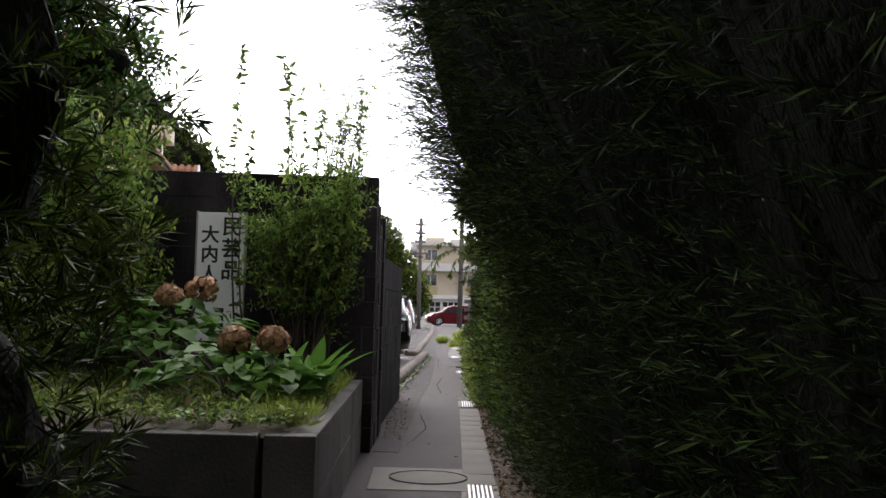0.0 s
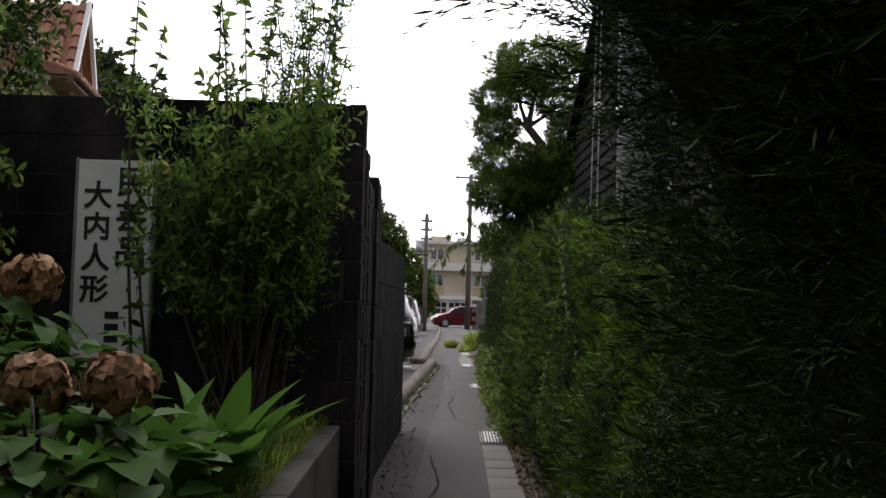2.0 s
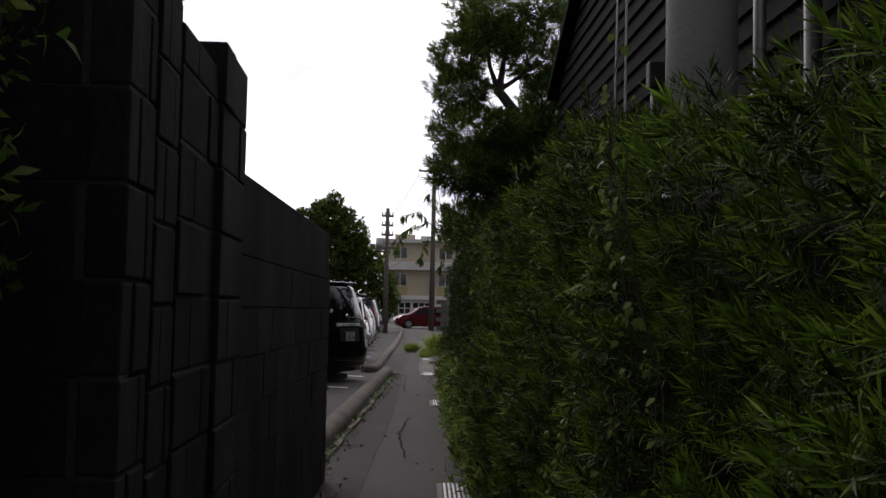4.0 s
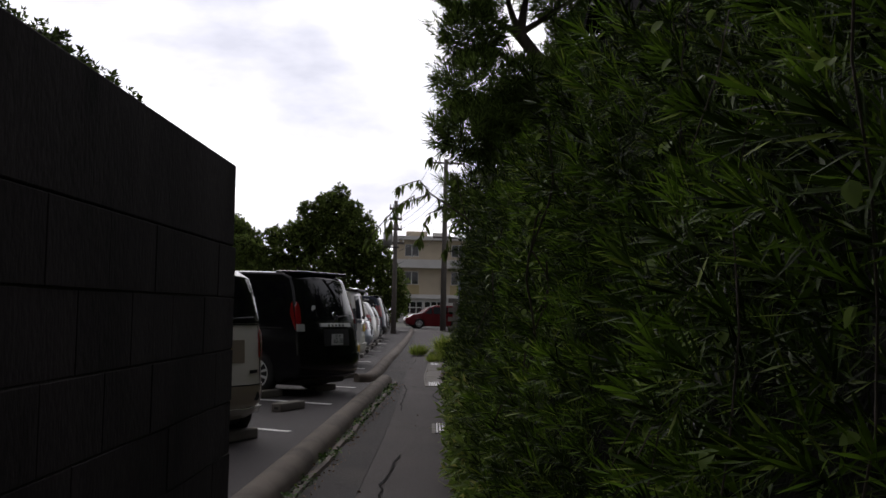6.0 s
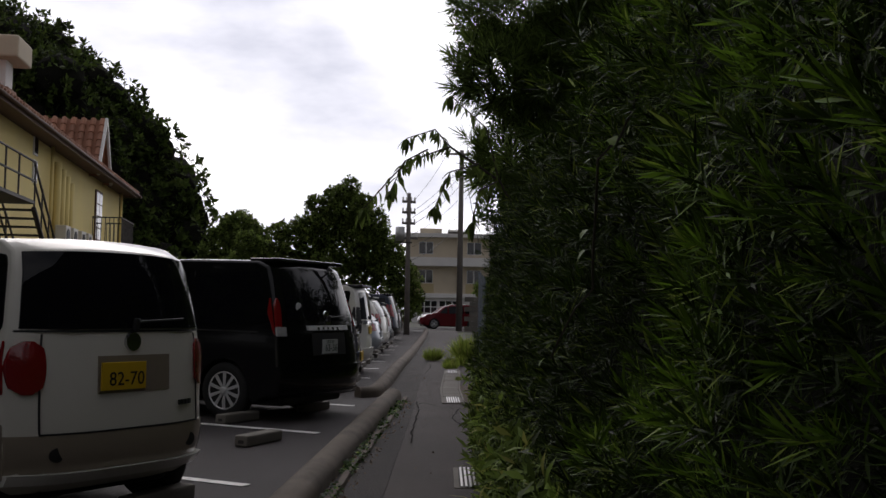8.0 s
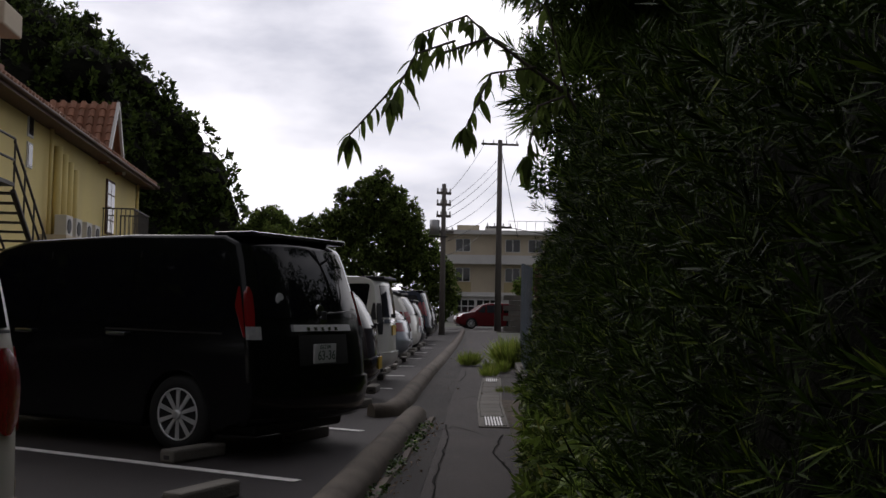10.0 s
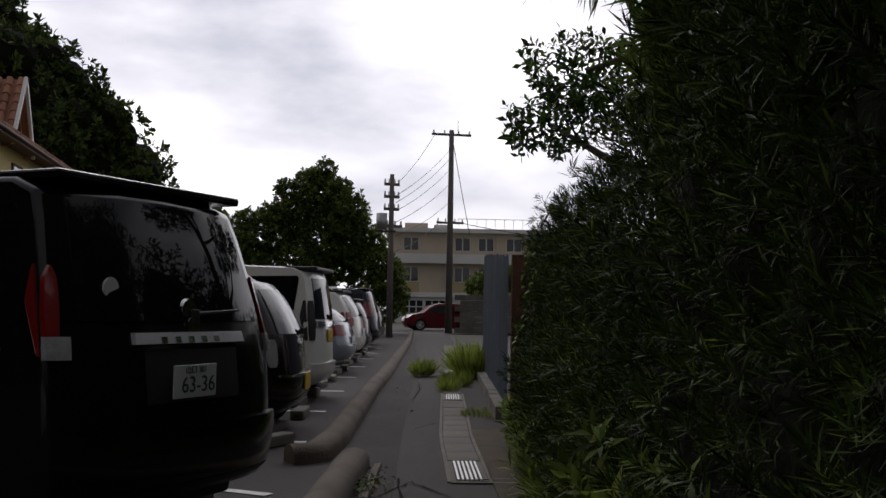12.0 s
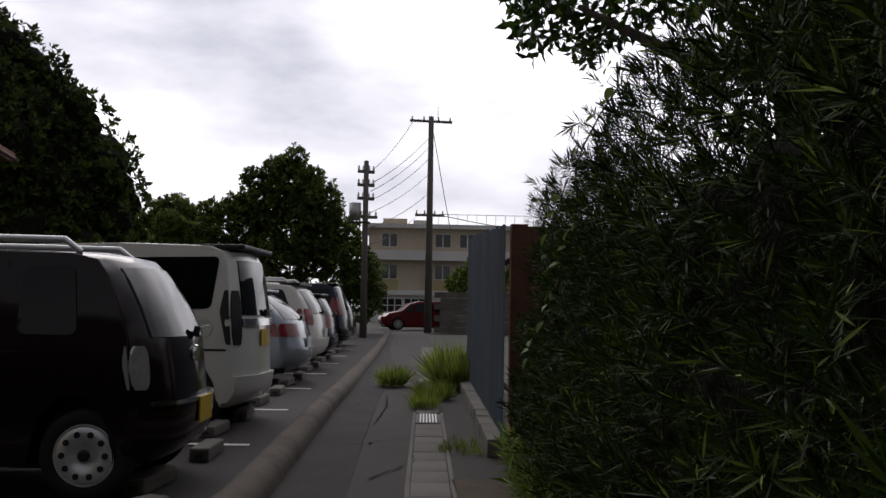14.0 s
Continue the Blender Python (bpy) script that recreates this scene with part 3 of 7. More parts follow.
# ---- block walls ----
def block_wall(root, origin, axis, length, courses, course, block, thick, top_cap=None):
    """Running-bond blocks, each an object on shared meshes, with a recessed mortar core."""
    ux, uy = (1, 0) if axis == "x" else (0, 1)
    x0, y0 = origin
    meshes = {}
    for c in range(courses):
        pos = -block / 2 if c % 2 else 0.0
        while pos < length - 0.02:
            a, b = max(pos, 0), min(pos + block, length)
            pos += block
            size = round(b - a, 2)
            if size < 0.05:
                continue
            ob_mesh = meshes.get(size)
            if ob_mesh is None:
                bm = bmesh.new()
                sx, sy = (size - 0.002, thick) if axis == "x" else (thick, size - 0.002)
                add_box(bm, -sx / 2, sx / 2, -sy / 2, sy / 2, -course / 2 + 0.002, course / 2 - 0.002, 0.003)
                ob_mesh = bpy.data.meshes.new("block")
                bmesh.ops.recalc_face_normals(bm, faces=bm.faces)
                bm.to_mesh(ob_mesh)
                bm.free()
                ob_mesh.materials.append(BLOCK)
                meshes[size] = ob_mesh
            ob = new("block", ob_mesh)
            ob.parent = root
            mid = (a + b) / 2
            j = random.uniform(-0.0025, 0.0025)
            ob.location = (x0 + ux * mid + uy * j, y0 + uy * mid + ux * j, c * course + course / 2)


def courses(root, x0, x1, y0, y1, top, h):
    """A short stack of blocks, each its own object, with thin joints."""
    part("mortar_core", box(x0 + 0.006, x1 - 0.006, y0 + 0.006, y1 - 0.006, -0.1, top - 0.01), MORTAR, root)
    z, c = 0.0, 0
    while z < top - 0.03:
        z1 = min(z + h, top)
        cut = y0 + (y1 - y0) * (0.38 if c % 2 else 0.72)
        for a, b in ((y0, cut - 0.003), (cut + 0.003, y1)):
            j = random.uniform(-0.004, 0.004)
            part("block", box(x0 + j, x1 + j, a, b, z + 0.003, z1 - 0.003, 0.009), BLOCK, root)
        z, c = z + h, c + 1


def build_walls():
    # the lane wall leans a little towards the lane; its parts are laid along y and turned about its near end
    turn = pose(-0.45, 11.3, 0, 0, 0, -2.4)
    long_wall = tagged(empty("wall_lane", turn), "dark weathered concrete block wall along the lane", "wall", kind="structure")
    h, n = 0.225, 7
    part("mortar_core", box(-0.12, -0.0145, 0, 3.9, -0.1, h * n - 0.01), MORTAR, long_wall)
    block_wall(long_wall, (-0.08, 0.0), "y", 3.92, n, h, 0.45, 0.14)
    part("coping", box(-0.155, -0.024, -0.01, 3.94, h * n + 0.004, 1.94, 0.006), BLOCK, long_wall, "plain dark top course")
    pier = tagged(empty("wall_pier"), "dark concrete block pier where the walls meet", "wall", kind="structure")
    courses(pier, -0.62, -0.41, 10.75, 11.29, 2.3, 0.23)
    front = tagged(empty("wall_garden"), "tall dark concrete block wall behind the raised flower bed", "wall", kind="structure")
    hh, nn = 0.235, 11
    part("mortar_core", box(-4.4, -0.5, 9.599, 9.72, -0.1, hh * nn - 0.01), MORTAR, front)
    block_wall(front, (-4.4, 9.67), "x", 3.86, nn, hh, 0.48, 0.15)
    courses(front, -0.54, -0.44, 9.592, 9.86, 2.585, 0.235)
    courses(front, -0.545, -0.435, 9.865, 10.14, 2.36, 0.225)
    courses(front, -0.59, -0.43, 10.15, 10.745, 2.2, 0.23)
    lot_wall = tagged(empty("wall_lot_side"), "dark concrete wall closing the parking lot", "wall", kind="structure")
    part("panel", box(-4.4, -0.47, 15.06, 15.2, -0.1, 1.92, 0.01), BLOCK, lot_wall)


build_walls()


# ---- raised flower bed ----
def build_bed():
    bed = tagged(empty("raised_bed"), "raised bed with cracked grey concrete sides", "flower bed", kind="structure")
    top = 0.68
    for z0, z1 in ((0.0, 0.345), (0.35, top)):
        part("slab", box(-0.8, -0.53, 5.36, 5.5, z0, z1, 0.008), SLAB, bed)
        part("slab", box(-4.2, -0.835, 5.35, 5.49, z0, z1, 0.008), SLAB, bed)
        for y0 in np.arange(5.51, 9.4, 0.92):
            part("slab", box(-0.655, -0.53, y0, min(y0 + 0.91, 9.58), z0, z1, 0.008), SLAB, bed)
    bm = bmesh.new()
    bmesh.ops.create_grid(bm, x_segments=30, y_segments=36, size=0.5, matrix=Matrix.Translation((-2.42, 7.52, top)) @ Matrix.Diagonal((3.56, 4.1, 1, 1)))
    for v in bm.verts:
        inside = min(1, max(0, (v.co.x + 4.2) / 0.4), max(0, (-0.64 - v.co.x) / 0.3), max(0, (v.co.y - 5.48) / 0.3))
        v.co.z += -0.03 + inside * (0.05 + 0.07 * noise.noise(v.co * 2.2)) 
    part("earth", bm, SOIL, bed, "weedy brown soil")


build_bed()


# ---- hedges ----
def hedge_face(y, z):
    return along(HEDGE_X, y) - 0.12 * math.sin(min(1.0, max(0.0, z / 1.2)) * math.pi) + 0.06 * (math.sin(y * 3.3 + z * 2) + math.sin(y * 7.1 - z * 5) * 0.5)


def hedge_top(y):
    return along(HEDGE_Z, y) + 0.07 * math.sin(y * 2.3) + 0.04 * math.sin(y * 6.7)


# dark mass behind the leaves; the hedge's inner shade is in its colour
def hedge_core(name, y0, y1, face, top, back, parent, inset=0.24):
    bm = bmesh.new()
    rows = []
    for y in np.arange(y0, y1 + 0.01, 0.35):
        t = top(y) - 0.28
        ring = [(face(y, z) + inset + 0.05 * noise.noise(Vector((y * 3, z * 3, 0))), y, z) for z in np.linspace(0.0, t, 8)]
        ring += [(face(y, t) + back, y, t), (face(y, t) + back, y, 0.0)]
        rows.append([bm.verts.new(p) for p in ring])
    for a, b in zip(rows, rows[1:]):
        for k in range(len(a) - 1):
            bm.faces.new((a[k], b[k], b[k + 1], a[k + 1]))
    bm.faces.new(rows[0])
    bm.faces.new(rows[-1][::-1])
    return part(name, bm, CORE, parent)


random.seed(3)
POD_SHOOT = shoot(blade(0.095, 0.0095), 20, 0.085, (12, 74), 0.6)
POD_SHOOT_B = shoot(blade(0.07, 0.0085), 16, 0.06, (16, 76), 0.6)


def build_long_hedge():
    hedge = tagged(empty("hedge"), "tall dense clipped green hedge of narrow leaves lining the lane", "hedge")
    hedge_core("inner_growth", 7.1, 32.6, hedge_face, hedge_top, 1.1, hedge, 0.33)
    for tpl, y0, y1, dens, size in ((POD_SHOOT_B, 7.05, 11.0, 560, 0.8), (POD_SHOOT, 10.6, 22.0, 360, 0.76), (POD_SHOOT, 22.0, 32.7, 310, 0.76)):
        n = int((y1 - y0) * 2.2 * dens)
        p, nr = sweep_points(n, y0, y1, hedge_face, hedge_top, 0.12, 0.36, rough=0.19)
        scatter("foliage", tpl, p, frames_from(nr + np.array([-0.1, -0.15, 0.45]), wobble=0.38), size * rng.uniform(0.65, 1.25, len(p)), L_HEDGE, hedge, "glossy dark green narrow leaves")
    # the cut end that faces the start of the lane
    n = 2600
    z = rng.uniform(0.1, 1.6, n)
    p = np.stack([rng.uniform(0.85, 2.2, n), 7.0 + 0.25 * rng.random(n), z], 1)
    scatter("end_foliage", POD_SHOOT_B, p, frames_from(np.tile([-0.2, -1.0, 0.2], (n, 1)), wobble=0.5), 0.65 * rng.uniform(0.7, 1.25, n), L_HEDGE, hedge)
    # young shoots; their brighter green also holds the stronger light on this stretch
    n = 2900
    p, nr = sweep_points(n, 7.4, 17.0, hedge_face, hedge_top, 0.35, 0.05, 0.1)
    scatter("young_growth", POD_SHOOT, p, frames_from(nr + np.array([-0.1, -0.2, 0.4]), wobble=0.4), 0.75 * rng.uniform(0.6, 1.25, len(p)), L_YOUNG_LIT, hedge, "young leaves in a sunlit bright green")
    # sprouts that stick out above the clipped top
    n = 150
    y = rng.uniform(11, 32, n)
    p = np.stack([[hedge_face(v, 2) + rng.uniform(-0.05, 0.6) for v in y], y, [hedge_top(v) + rng.uniform(-0.05, 0.22) for v in y]], 1)
    scatter("new_growth", POD_SHOOT, p, frames_from(np.tile([-0.2, 0, 1.0], (n, 1)), wobble=0.3), rng.uniform(0.8, 1.4, n), L_HEDGE, hedge)


build_long_hedge()


def cypress_face(y, z):
    lean = np.interp(z, [0, 0.6, 0.9, 1.5, 1.8, 2.1, 2.4, 3.2, 4.2, 5.5], [0.98, 0.74, 0.64, 0.47, 0.3, 0.14, -0.01, -0.24, -0.38, 0.0])
    end = np.interp(y, [-3, 3.4, 4.6, 5.4, 5.9, 6.5], [0.1, 0.05, -0.04, 0.04, 0.18, 0.42])
    return float(lean + end + 0.07 * math.sin(y * 4.1 + z * 3.3) + 0.05 * math.sin(z * 7 - y * 2))


def cypress_top(y):
    return float(np.interp(y, [-7, 3, 5, 6.6], [6.5, 6.3, 5.6, 4.6]))


def build_cypress():
    hedge = tagged(empty("cypress_hedge"), "tall dark feathery cypress hedge leaning over the lane", "hedge")
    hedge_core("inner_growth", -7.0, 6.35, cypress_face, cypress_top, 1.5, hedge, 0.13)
    random.seed(5)
    twig = shoot(blade(0.04, 0.005), 26, 0.25, (10, 44), 0.5)
    # unseen run behind the start, kept for its shading and reflections
    n = 700
    p, nr = sweep_points(n, -7.0, 0.6, cypress_face, cypress_top, 0.1, 0.3, 0.06)
    scatter("back_foliage", twig, p, frames_from(nr + np.array([0, 0, 0.3]), wobble=0.5), rng.uniform(1.4, 2.2, n), L_CYPRESS, hedge)
    n = 7400
    p, nr = sweep_points(n, 0.5, 6.5, cypress_face, cypress_top, 0.1, 0.3, 0.06, rough=0.08)
    scatter("foliage", twig, p, frames_from(nr * np.array([1.0, 1.0, 0.0]) + np.array([0, 0.2, 0.3]), wobble=0.5), rng.uniform(0.75, 1.35, n), L_CYPRESS, hedge, "dull green scaly sprays")
    n = 5200
    small = shoot(blade(0.032, 0.0045), 30, 0.2, (10, 42), 0.5)
    p, nr = sweep_points(n, 4.0, 6.4, cypress_face, lambda y: 4.0, 0.1, 0.25, 0.0, rough=0.06)
    scatter("tip_foliage", small, p, frames_from(nr * np.array([1.0, 1.0, 0.0]) + np.array([0, 0.2, 0.3]), wobble=0.5), rng.uniform(0.6, 1.0, n), L_CYPRESS, hedge)
    n = 2400
    z = rng.uniform(0.3, 4.4, n)
    p = np.stack([np.array([cypress_face(6.3, v) for v in z]) + 1.3 * rng.random(n), 6.3 + 0.3 * rng.random(n), z], 1)
    scatter("end_foliage", twig, p, frames_from(np.tile([-0.3, 1.0, -0.1], (n, 1)), wobble=0.5), rng.uniform(0.7, 1.2, n), L_CYPRESS, hedge)


build_cypress()


# ---- trees ----
def crown_tree(name, label, trunk, blobs, leaf, count, size, mat, category="tree", core=0.7, wobble=0.6, limbs=True, normal_bias=(0, 0, 0.3)):
    tree = tagged(empty(name, Matrix.Translation(trunk[0][0])), label, category)
    inv = Matrix.Translation(trunk[0][0]).inverted()
    base = Vector(trunk[0][0])
    paths = [[(Vector(p) - base, r) for p, r in trunk]]
    if limbs:
        for c, r in blobs:
            k = min(range(len(trunk)), key=lambda i: (Vector(trunk[i][0]) - Vector(c)).length + (0 if trunk[i][0][2] < c[2] else 5))
            s, e = Vector(trunk[k][0]) - base, Vector(c) - base
            mid = (s + e) / 2 + Vector((random.uniform(-0.2, 0.2), random.uniform(-0.2, 0.2), -0.1)) * (e - s).length * 0.5
            rad = trunk[k][1] * 0.55
            paths.append([(s, rad), (mid, rad * 0.7), (e, rad * 0.3)])
    tubes("trunk", paths, BARK, tree, 8, "rough grey-brown bark")
    local = [(tuple(Vector(c) - base), r) for c, r in blobs]
    if core:
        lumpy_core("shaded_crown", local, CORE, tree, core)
    p, nr = blob_points(local, count)
    scatter("crown", leaf, p, frames_from(nr + np.array(normal_bias), wobble=wobble), size * rng.uniform(0.6, 1.3, len(p)), mat, tree)
    return tree


random.seed(11)
SPRIG = shoot(leaf_shape(0.1, 0.045, 0.2, 0.2, 1), 7, 0.12, (30, 85))
CLUMP = shoot(blade(0.42, 0.24), 7, 0.25, (25, 90))
TUFT = shoot(blade(0.15, 0.012), 16, 0.05, (8, 80))


def random_blobs(box_lo, box_hi, n, r0, r1, flat=0.75):
    out = []
    for _ in range(n):
        r = random.uniform(r0, r1)
        out.append((tuple(random.uniform(a, b) for a, b in zip(box_lo, box_hi)), (r, r, r * flat)))
    return out


# pine beyond the hedge, clipped into cloud-like pads
pads = [((2.1, 25.0, 6.65), (1.05, 0.9, 0.42)), ((1.6, 24.8, 6.2), (0.6, 0.7, 0.3)), ((1.1, 24.7, 5.75), (0.42, 0.6, 0.3)), ((1.15, 24.8, 5.2), (0.5, 0.6, 0.28)), ((2.6, 25.2, 5.85), (0.65, 0.8, 0.26)), ((2.9, 25.4, 5.2), (0.6, 0.8, 0.35)),
        ((1.5, 24.8, 4.45), (0.85, 0.9, 0.4)), ((1.25, 24.6, 3.75), (0.6, 0.8, 0.35)), ((2.1, 25.0, 4.0), (0.85, 0.9, 0.5)), ((2.7, 25.2, 4.5), (0.75, 0.8, 0.45)), ((2.4, 25.1, 3.2), (0.8, 0.8, 0.5)), ((1.4, 24.8, 2.9), (0.55, 0.7, 0.35)), ((1.9, 24.9, 2.4), (0.6, 0.8, 0.45)), ((2.9, 26.2, 3.6), (0.9, 1.0, 0.8))]
crown_tree("pine_tree", "old garden pine with dark green needle pads on bent branches", [((2.7, 25.6, 0), 0.17), ((2.85, 25.5, 1.6), 0.16), ((2.4, 25.3, 3.0), 0.14), ((2.75, 25.2, 4.4), 0.12), ((2.0, 25.1, 5.3), 0.1), ((2.2, 25.1, 6.4), 0.06)],
           [((x + 0.16, y, z), r) for (x, y, z), r in pads], TUFT, 9000, 1.25, L_PINE, "tree", 0, 0.6, True, (0, 0, 0.7))

# evergreen trees behind the long hedge
crown_tree("evergreen_tree", "dark glossy evergreen tree rising behind the hedge", [((3.9, 25.8, 0), 0.14), ((3.8, 25.8, 2.2), 0.12), ((3.6, 26, 4.0), 0.08)],
           [((3.5, 25.6, 3.2), (1.0, 1.2, 1.1)), ((3.5, 26.6, 4.4), (0.9, 1.2, 0.9)), ((3.9, 24.0, 4.6), (1.2, 1.6, 1.4)), ((3.5, 23.4, 3.0), (0.9, 1.2, 1.0)), ((2.75, 26.4, 2.6), (0.7, 0.9, 0.8)), ((2.75, 27.8, 2.7), (0.6, 0.8, 0.8)), ((2.75, 29.0, 2.4), (0.5, 0.6, 0.6)), ((3.0, 24.6, 3.0), (0.8, 1.0, 1.0))], SPRIG, 5200, 1.15, L_BROAD)
crown_tree("evergreen_tree", "dark evergreen tree with leathery leaves beside the fence", [((2.7, 29.1, 0), 0.12), ((2.6, 29.1, 2.3), 0.1), ((2.45, 29.2, 3.4), 0.07), ((2.5, 29.3, 4.6), 0.04)],
           [((2.1, 30.2, 3.45), (0.5, 0.4, 0.24)), ((1.8, 30.3, 2.95), (0.38, 0.4, 0.22)), ((2.35, 30.0, 3.1), (0.35, 0.4, 0.2)), ((2.0, 29.2, 4.35), (0.6, 0.6, 0.32)), ((2.9, 29.4, 4.6), (0.6, 0.6, 0.3))], SPRIG, 1000, 1.0, L_BROAD, core=0)


# far trees, hill and woods
def far_tree(label, base, blobs, count, size=1.0, mat=None):
    b = Vector(base)
    top = max(c[2] for c, _ in blobs)
    return crown_tree("tree", label, [(tuple(b), 0.22), ((b.x, b.y, top * 0.4), 0.16), ((b.x + 0.3, b.y, top * 0.75), 0.08)], blobs, CLUMP, count, size, mat or L_TREE, core=0.3, wobble=0.9)


big = [(-5.8, 3.4, 1.3, 1.1), (-4.6, 4.6, 1.3, 1.1), (-3.6, 5.6, 1.3, 1.1), (-2.6, 6.5, 1.2, 1.0), (-1.6, 5.6, 1.2, 1.1), (-1.0, 4.2, 1.4, 1.3), (-0.4, 2.9, 1.3, 1.3), (-3.6, 2.8, 2.4, 1.6), (-6.6, 2.4, 0.9, 1.0), (-3.0, 7.3, 0.7, 0.6),
       (-5.2, 2.2, 1.5, 1.2), (-2.2, 4.6, 1.8, 1.4), (0.2, 1.8, 0.9, 1.2), (-4.4, 5.6, 0.7, 0.6), (-1.9, 7.0, 0.6, 0.5), (-6.2, 4.4, 0.6, 0.5), (-5.4, 5.4, 0.5, 0.4), (-2.4, 7.9, 0.4, 0.5), (-3.9, 6.9, 0.5, 0.4), (-7.3, 3.3, 0.9, 0.9), (-6.9, 4.7, 0.7, 0.6), (-7.6, 1.9, 0.9, 1.0)]
far_tree("broad leafy tree beside the parking lot", (-3.4, 73, 0), [((-3.4 + 1.3 * (x + 3.4) - 1.6, 73 + 0.4 * math.sin(x * 5), z * 1.05), (r * 1.05, r, h)) for x, z, r, h in big], 13000, 0.5)
far_tree("round tree at the foot of the wooded hill", (-14.6, 98, 0), [((-15.6, 98, 5.4), (1.9, 2, 2.2)), ((-13.4, 98, 5.8), (1.6, 1.8, 1.9)), ((-14.6, 98, 7.4), (1.6, 1.8, 1.4)), ((-12.6, 98, 3.6), (1.3, 1.5, 2)), ((-15, 98, 3), (2.4, 2, 2.4))], 5000, 0.8)


def build_hill():
    hill = tagged(empty("wooded_hill"), "steep hillside covered in dense dark forest", "hill")
    blobs = []
    random.seed(21)
    ridge = [(-52, 34), (-42, 30.5), (-33, 27), (-27, 22.5), (-22.5, 18.0), (-19.5, 13.5), (-18.3, 9.0), (-18, 5)]
    for (x0, z0), (x1, z1) in zip(ridge, ridge[1:]):
        for k in range(3):
            t = k / 3
            x, z = x0 + (x1 - x0) * t, z0 + (z1 - z0) * t
            r = random.uniform(2.2, 3.4)
            blobs.append(((x - r * 0.6, 104 + random.uniform(-3, 3), z - r * 0.8), (r, r, r * 0.9)))
            zz = z - 3.2
            while zz > 0.5:
                r = random.uniform(2.3, 3.8)
                blobs.append(((x - 2 - random.uniform(0, 4), 101 + random.uniform(-4, 3) - (z - zz) * 0.15, zz), (r, r, r)))
                zz -= random.uniform(2.6, 3.6)
    # near-black lumps painting the shade between the tree crowns
    lumpy_core("slope", blobs, CORE, hill, 0.8)
    p, nr = blob_points(blobs, 22000, 0.3)
    keep = (nr[:, 1] < 0.35)
    p, nr = p[keep], nr[keep]
    scatter("forest", CLUMP, p, frames_from(nr + np.array([0, -0.2, 0.4]), wobble=0.7), 1.4 * rng.uniform(0.6, 1.4, len(p)), L_FOREST, hill, "dark green tree crowns")
    return hill


build_hill()
random.seed(33)
low = random_blobs((-16, 66, 0.8), (-9.0, 70, 2.6), 10, 1.0, 1.7) + random_blobs((-30, 70, 1), (-16, 80, 4), 10, 1.5, 2.6)
far_tree("bushy green shrubs along the edge of the parking lot", (-12, 68, 0), low, 6000, 0.6, L_TREE)


# unseen trees added to darken car reflections, on the side away from the hedge
random.seed(51)
for x, y, h in ((-5.6, 3.0, 4.5), (-7.5, 8.6, 6.5), (-8.5, 12.0, 7.5), (-12, 14.0, 8), (-15, 16.5, 9), (-17.5, 20, 9.5), (-18.5, 24, 9.5), (-19, 28.5, 9.5), (-18.5, 33, 9)):
    crown_tree("tree", "unseen tree added beyond the wall to darken car reflections", [((x, y, 0), 0.22), ((x, y, h * 0.4), 0.16), ((x + 0.3, y, h * 0.75), 0.08)],
               random_blobs((x - 1.8, y - 1.6, 1.0), (x + 1.6, y + 1.6, h), 13, 1.4, 2.3, 0.9), CLUMP, 2200, 1.0, L_BROAD, core=0.55, wobble=0.9)


# ---- far poles and wires ----
def utility_pole(label, x, y, h, r, arms, mat):
    pole = tagged(empty("utility_pole", Matrix.Translation((x, y, 0))), label, "utility pole", group="utility poles")
    part("shaft", cyl((0, 0, 0), (0, 0, h), r, r * 0.65, 12), mat, pole, smooth=True)
    for z, half, yaw in arms:
        m = pose(0, 0, z, 0, 0, yaw)
        part("crossarm", box(-half, half, -0.05, 0.05, -0.06, 0.06, m=m), POLE_DARK, pole)
        for s in (-0.9, -0.35, 0.35, 0.9):
            part("insulator", cyl(m @ Vector((s * half, 0, 0.06)), m @ Vector((s * half, 0, 0.24)), 0.05, 0.03, 8), FRAME_WHITE, pole)
    return pole


P1, P2 = (2.85, 76.5), (-0.2, 66.0)
pole_a = utility_pole("tall weathered concrete utility pole with crossarms at the lane's end", *P1, 11.1, 0.2, [(10.85, 1.1, 8), (6.0, 0.75, 8)], POLE_DARK)
part("spike", cyl((0.35, 0, 10.9), (0.35, 0, 11.6), 0.02, 0.01, 6), DARK_METAL, pole_a)
pole_b = utility_pole("grey concrete utility pole carrying a transformer", *P2, 7.2, 0.15, [(6.75, 0.35, 20), (6.2, 0.35, 20), (5.65, 0.35, 20), (4.9, 0.5, 20)], POLE_DARK)
part("transformer", cyl((-0.42, -0.1, 4.75), (-0.42, -0.1, 5.45), 0.24, 0.24, 14), STEEL, pole_b, "grey drum transformer", True)
part("bracket", box(-0.7, 0.2, -0.15, -0.09, 4.62, 4.7), DARK_METAL, pole_b)


def wire(a, b, sag=0.4, r=0.02):
    a, b = Vector(a), Vector(b)
    pts = [(a.lerp(b, t) - Vector((0, 0, sag * 4 * t * (1 - t))), r) for t in np.linspace(0, 1, 9)]
    ob = tubes("overhead_cable", [pts], WIRE, None, 4)
    return tagged(ob, "thin black overhead cable between utility poles", "cable", group="overhead cables")


for dz, ex in ((10.9, -0.9), (10.1, 0), (9.6, 0), (9.0, 0), (8.2, 0), (7.2, 0), (6.1, -0.5)):
    wire((P1[0] + ex, P1[1], dz), (P2[0] + 0.2, P2[1], dz * 0.62), 0.2, 0.014)
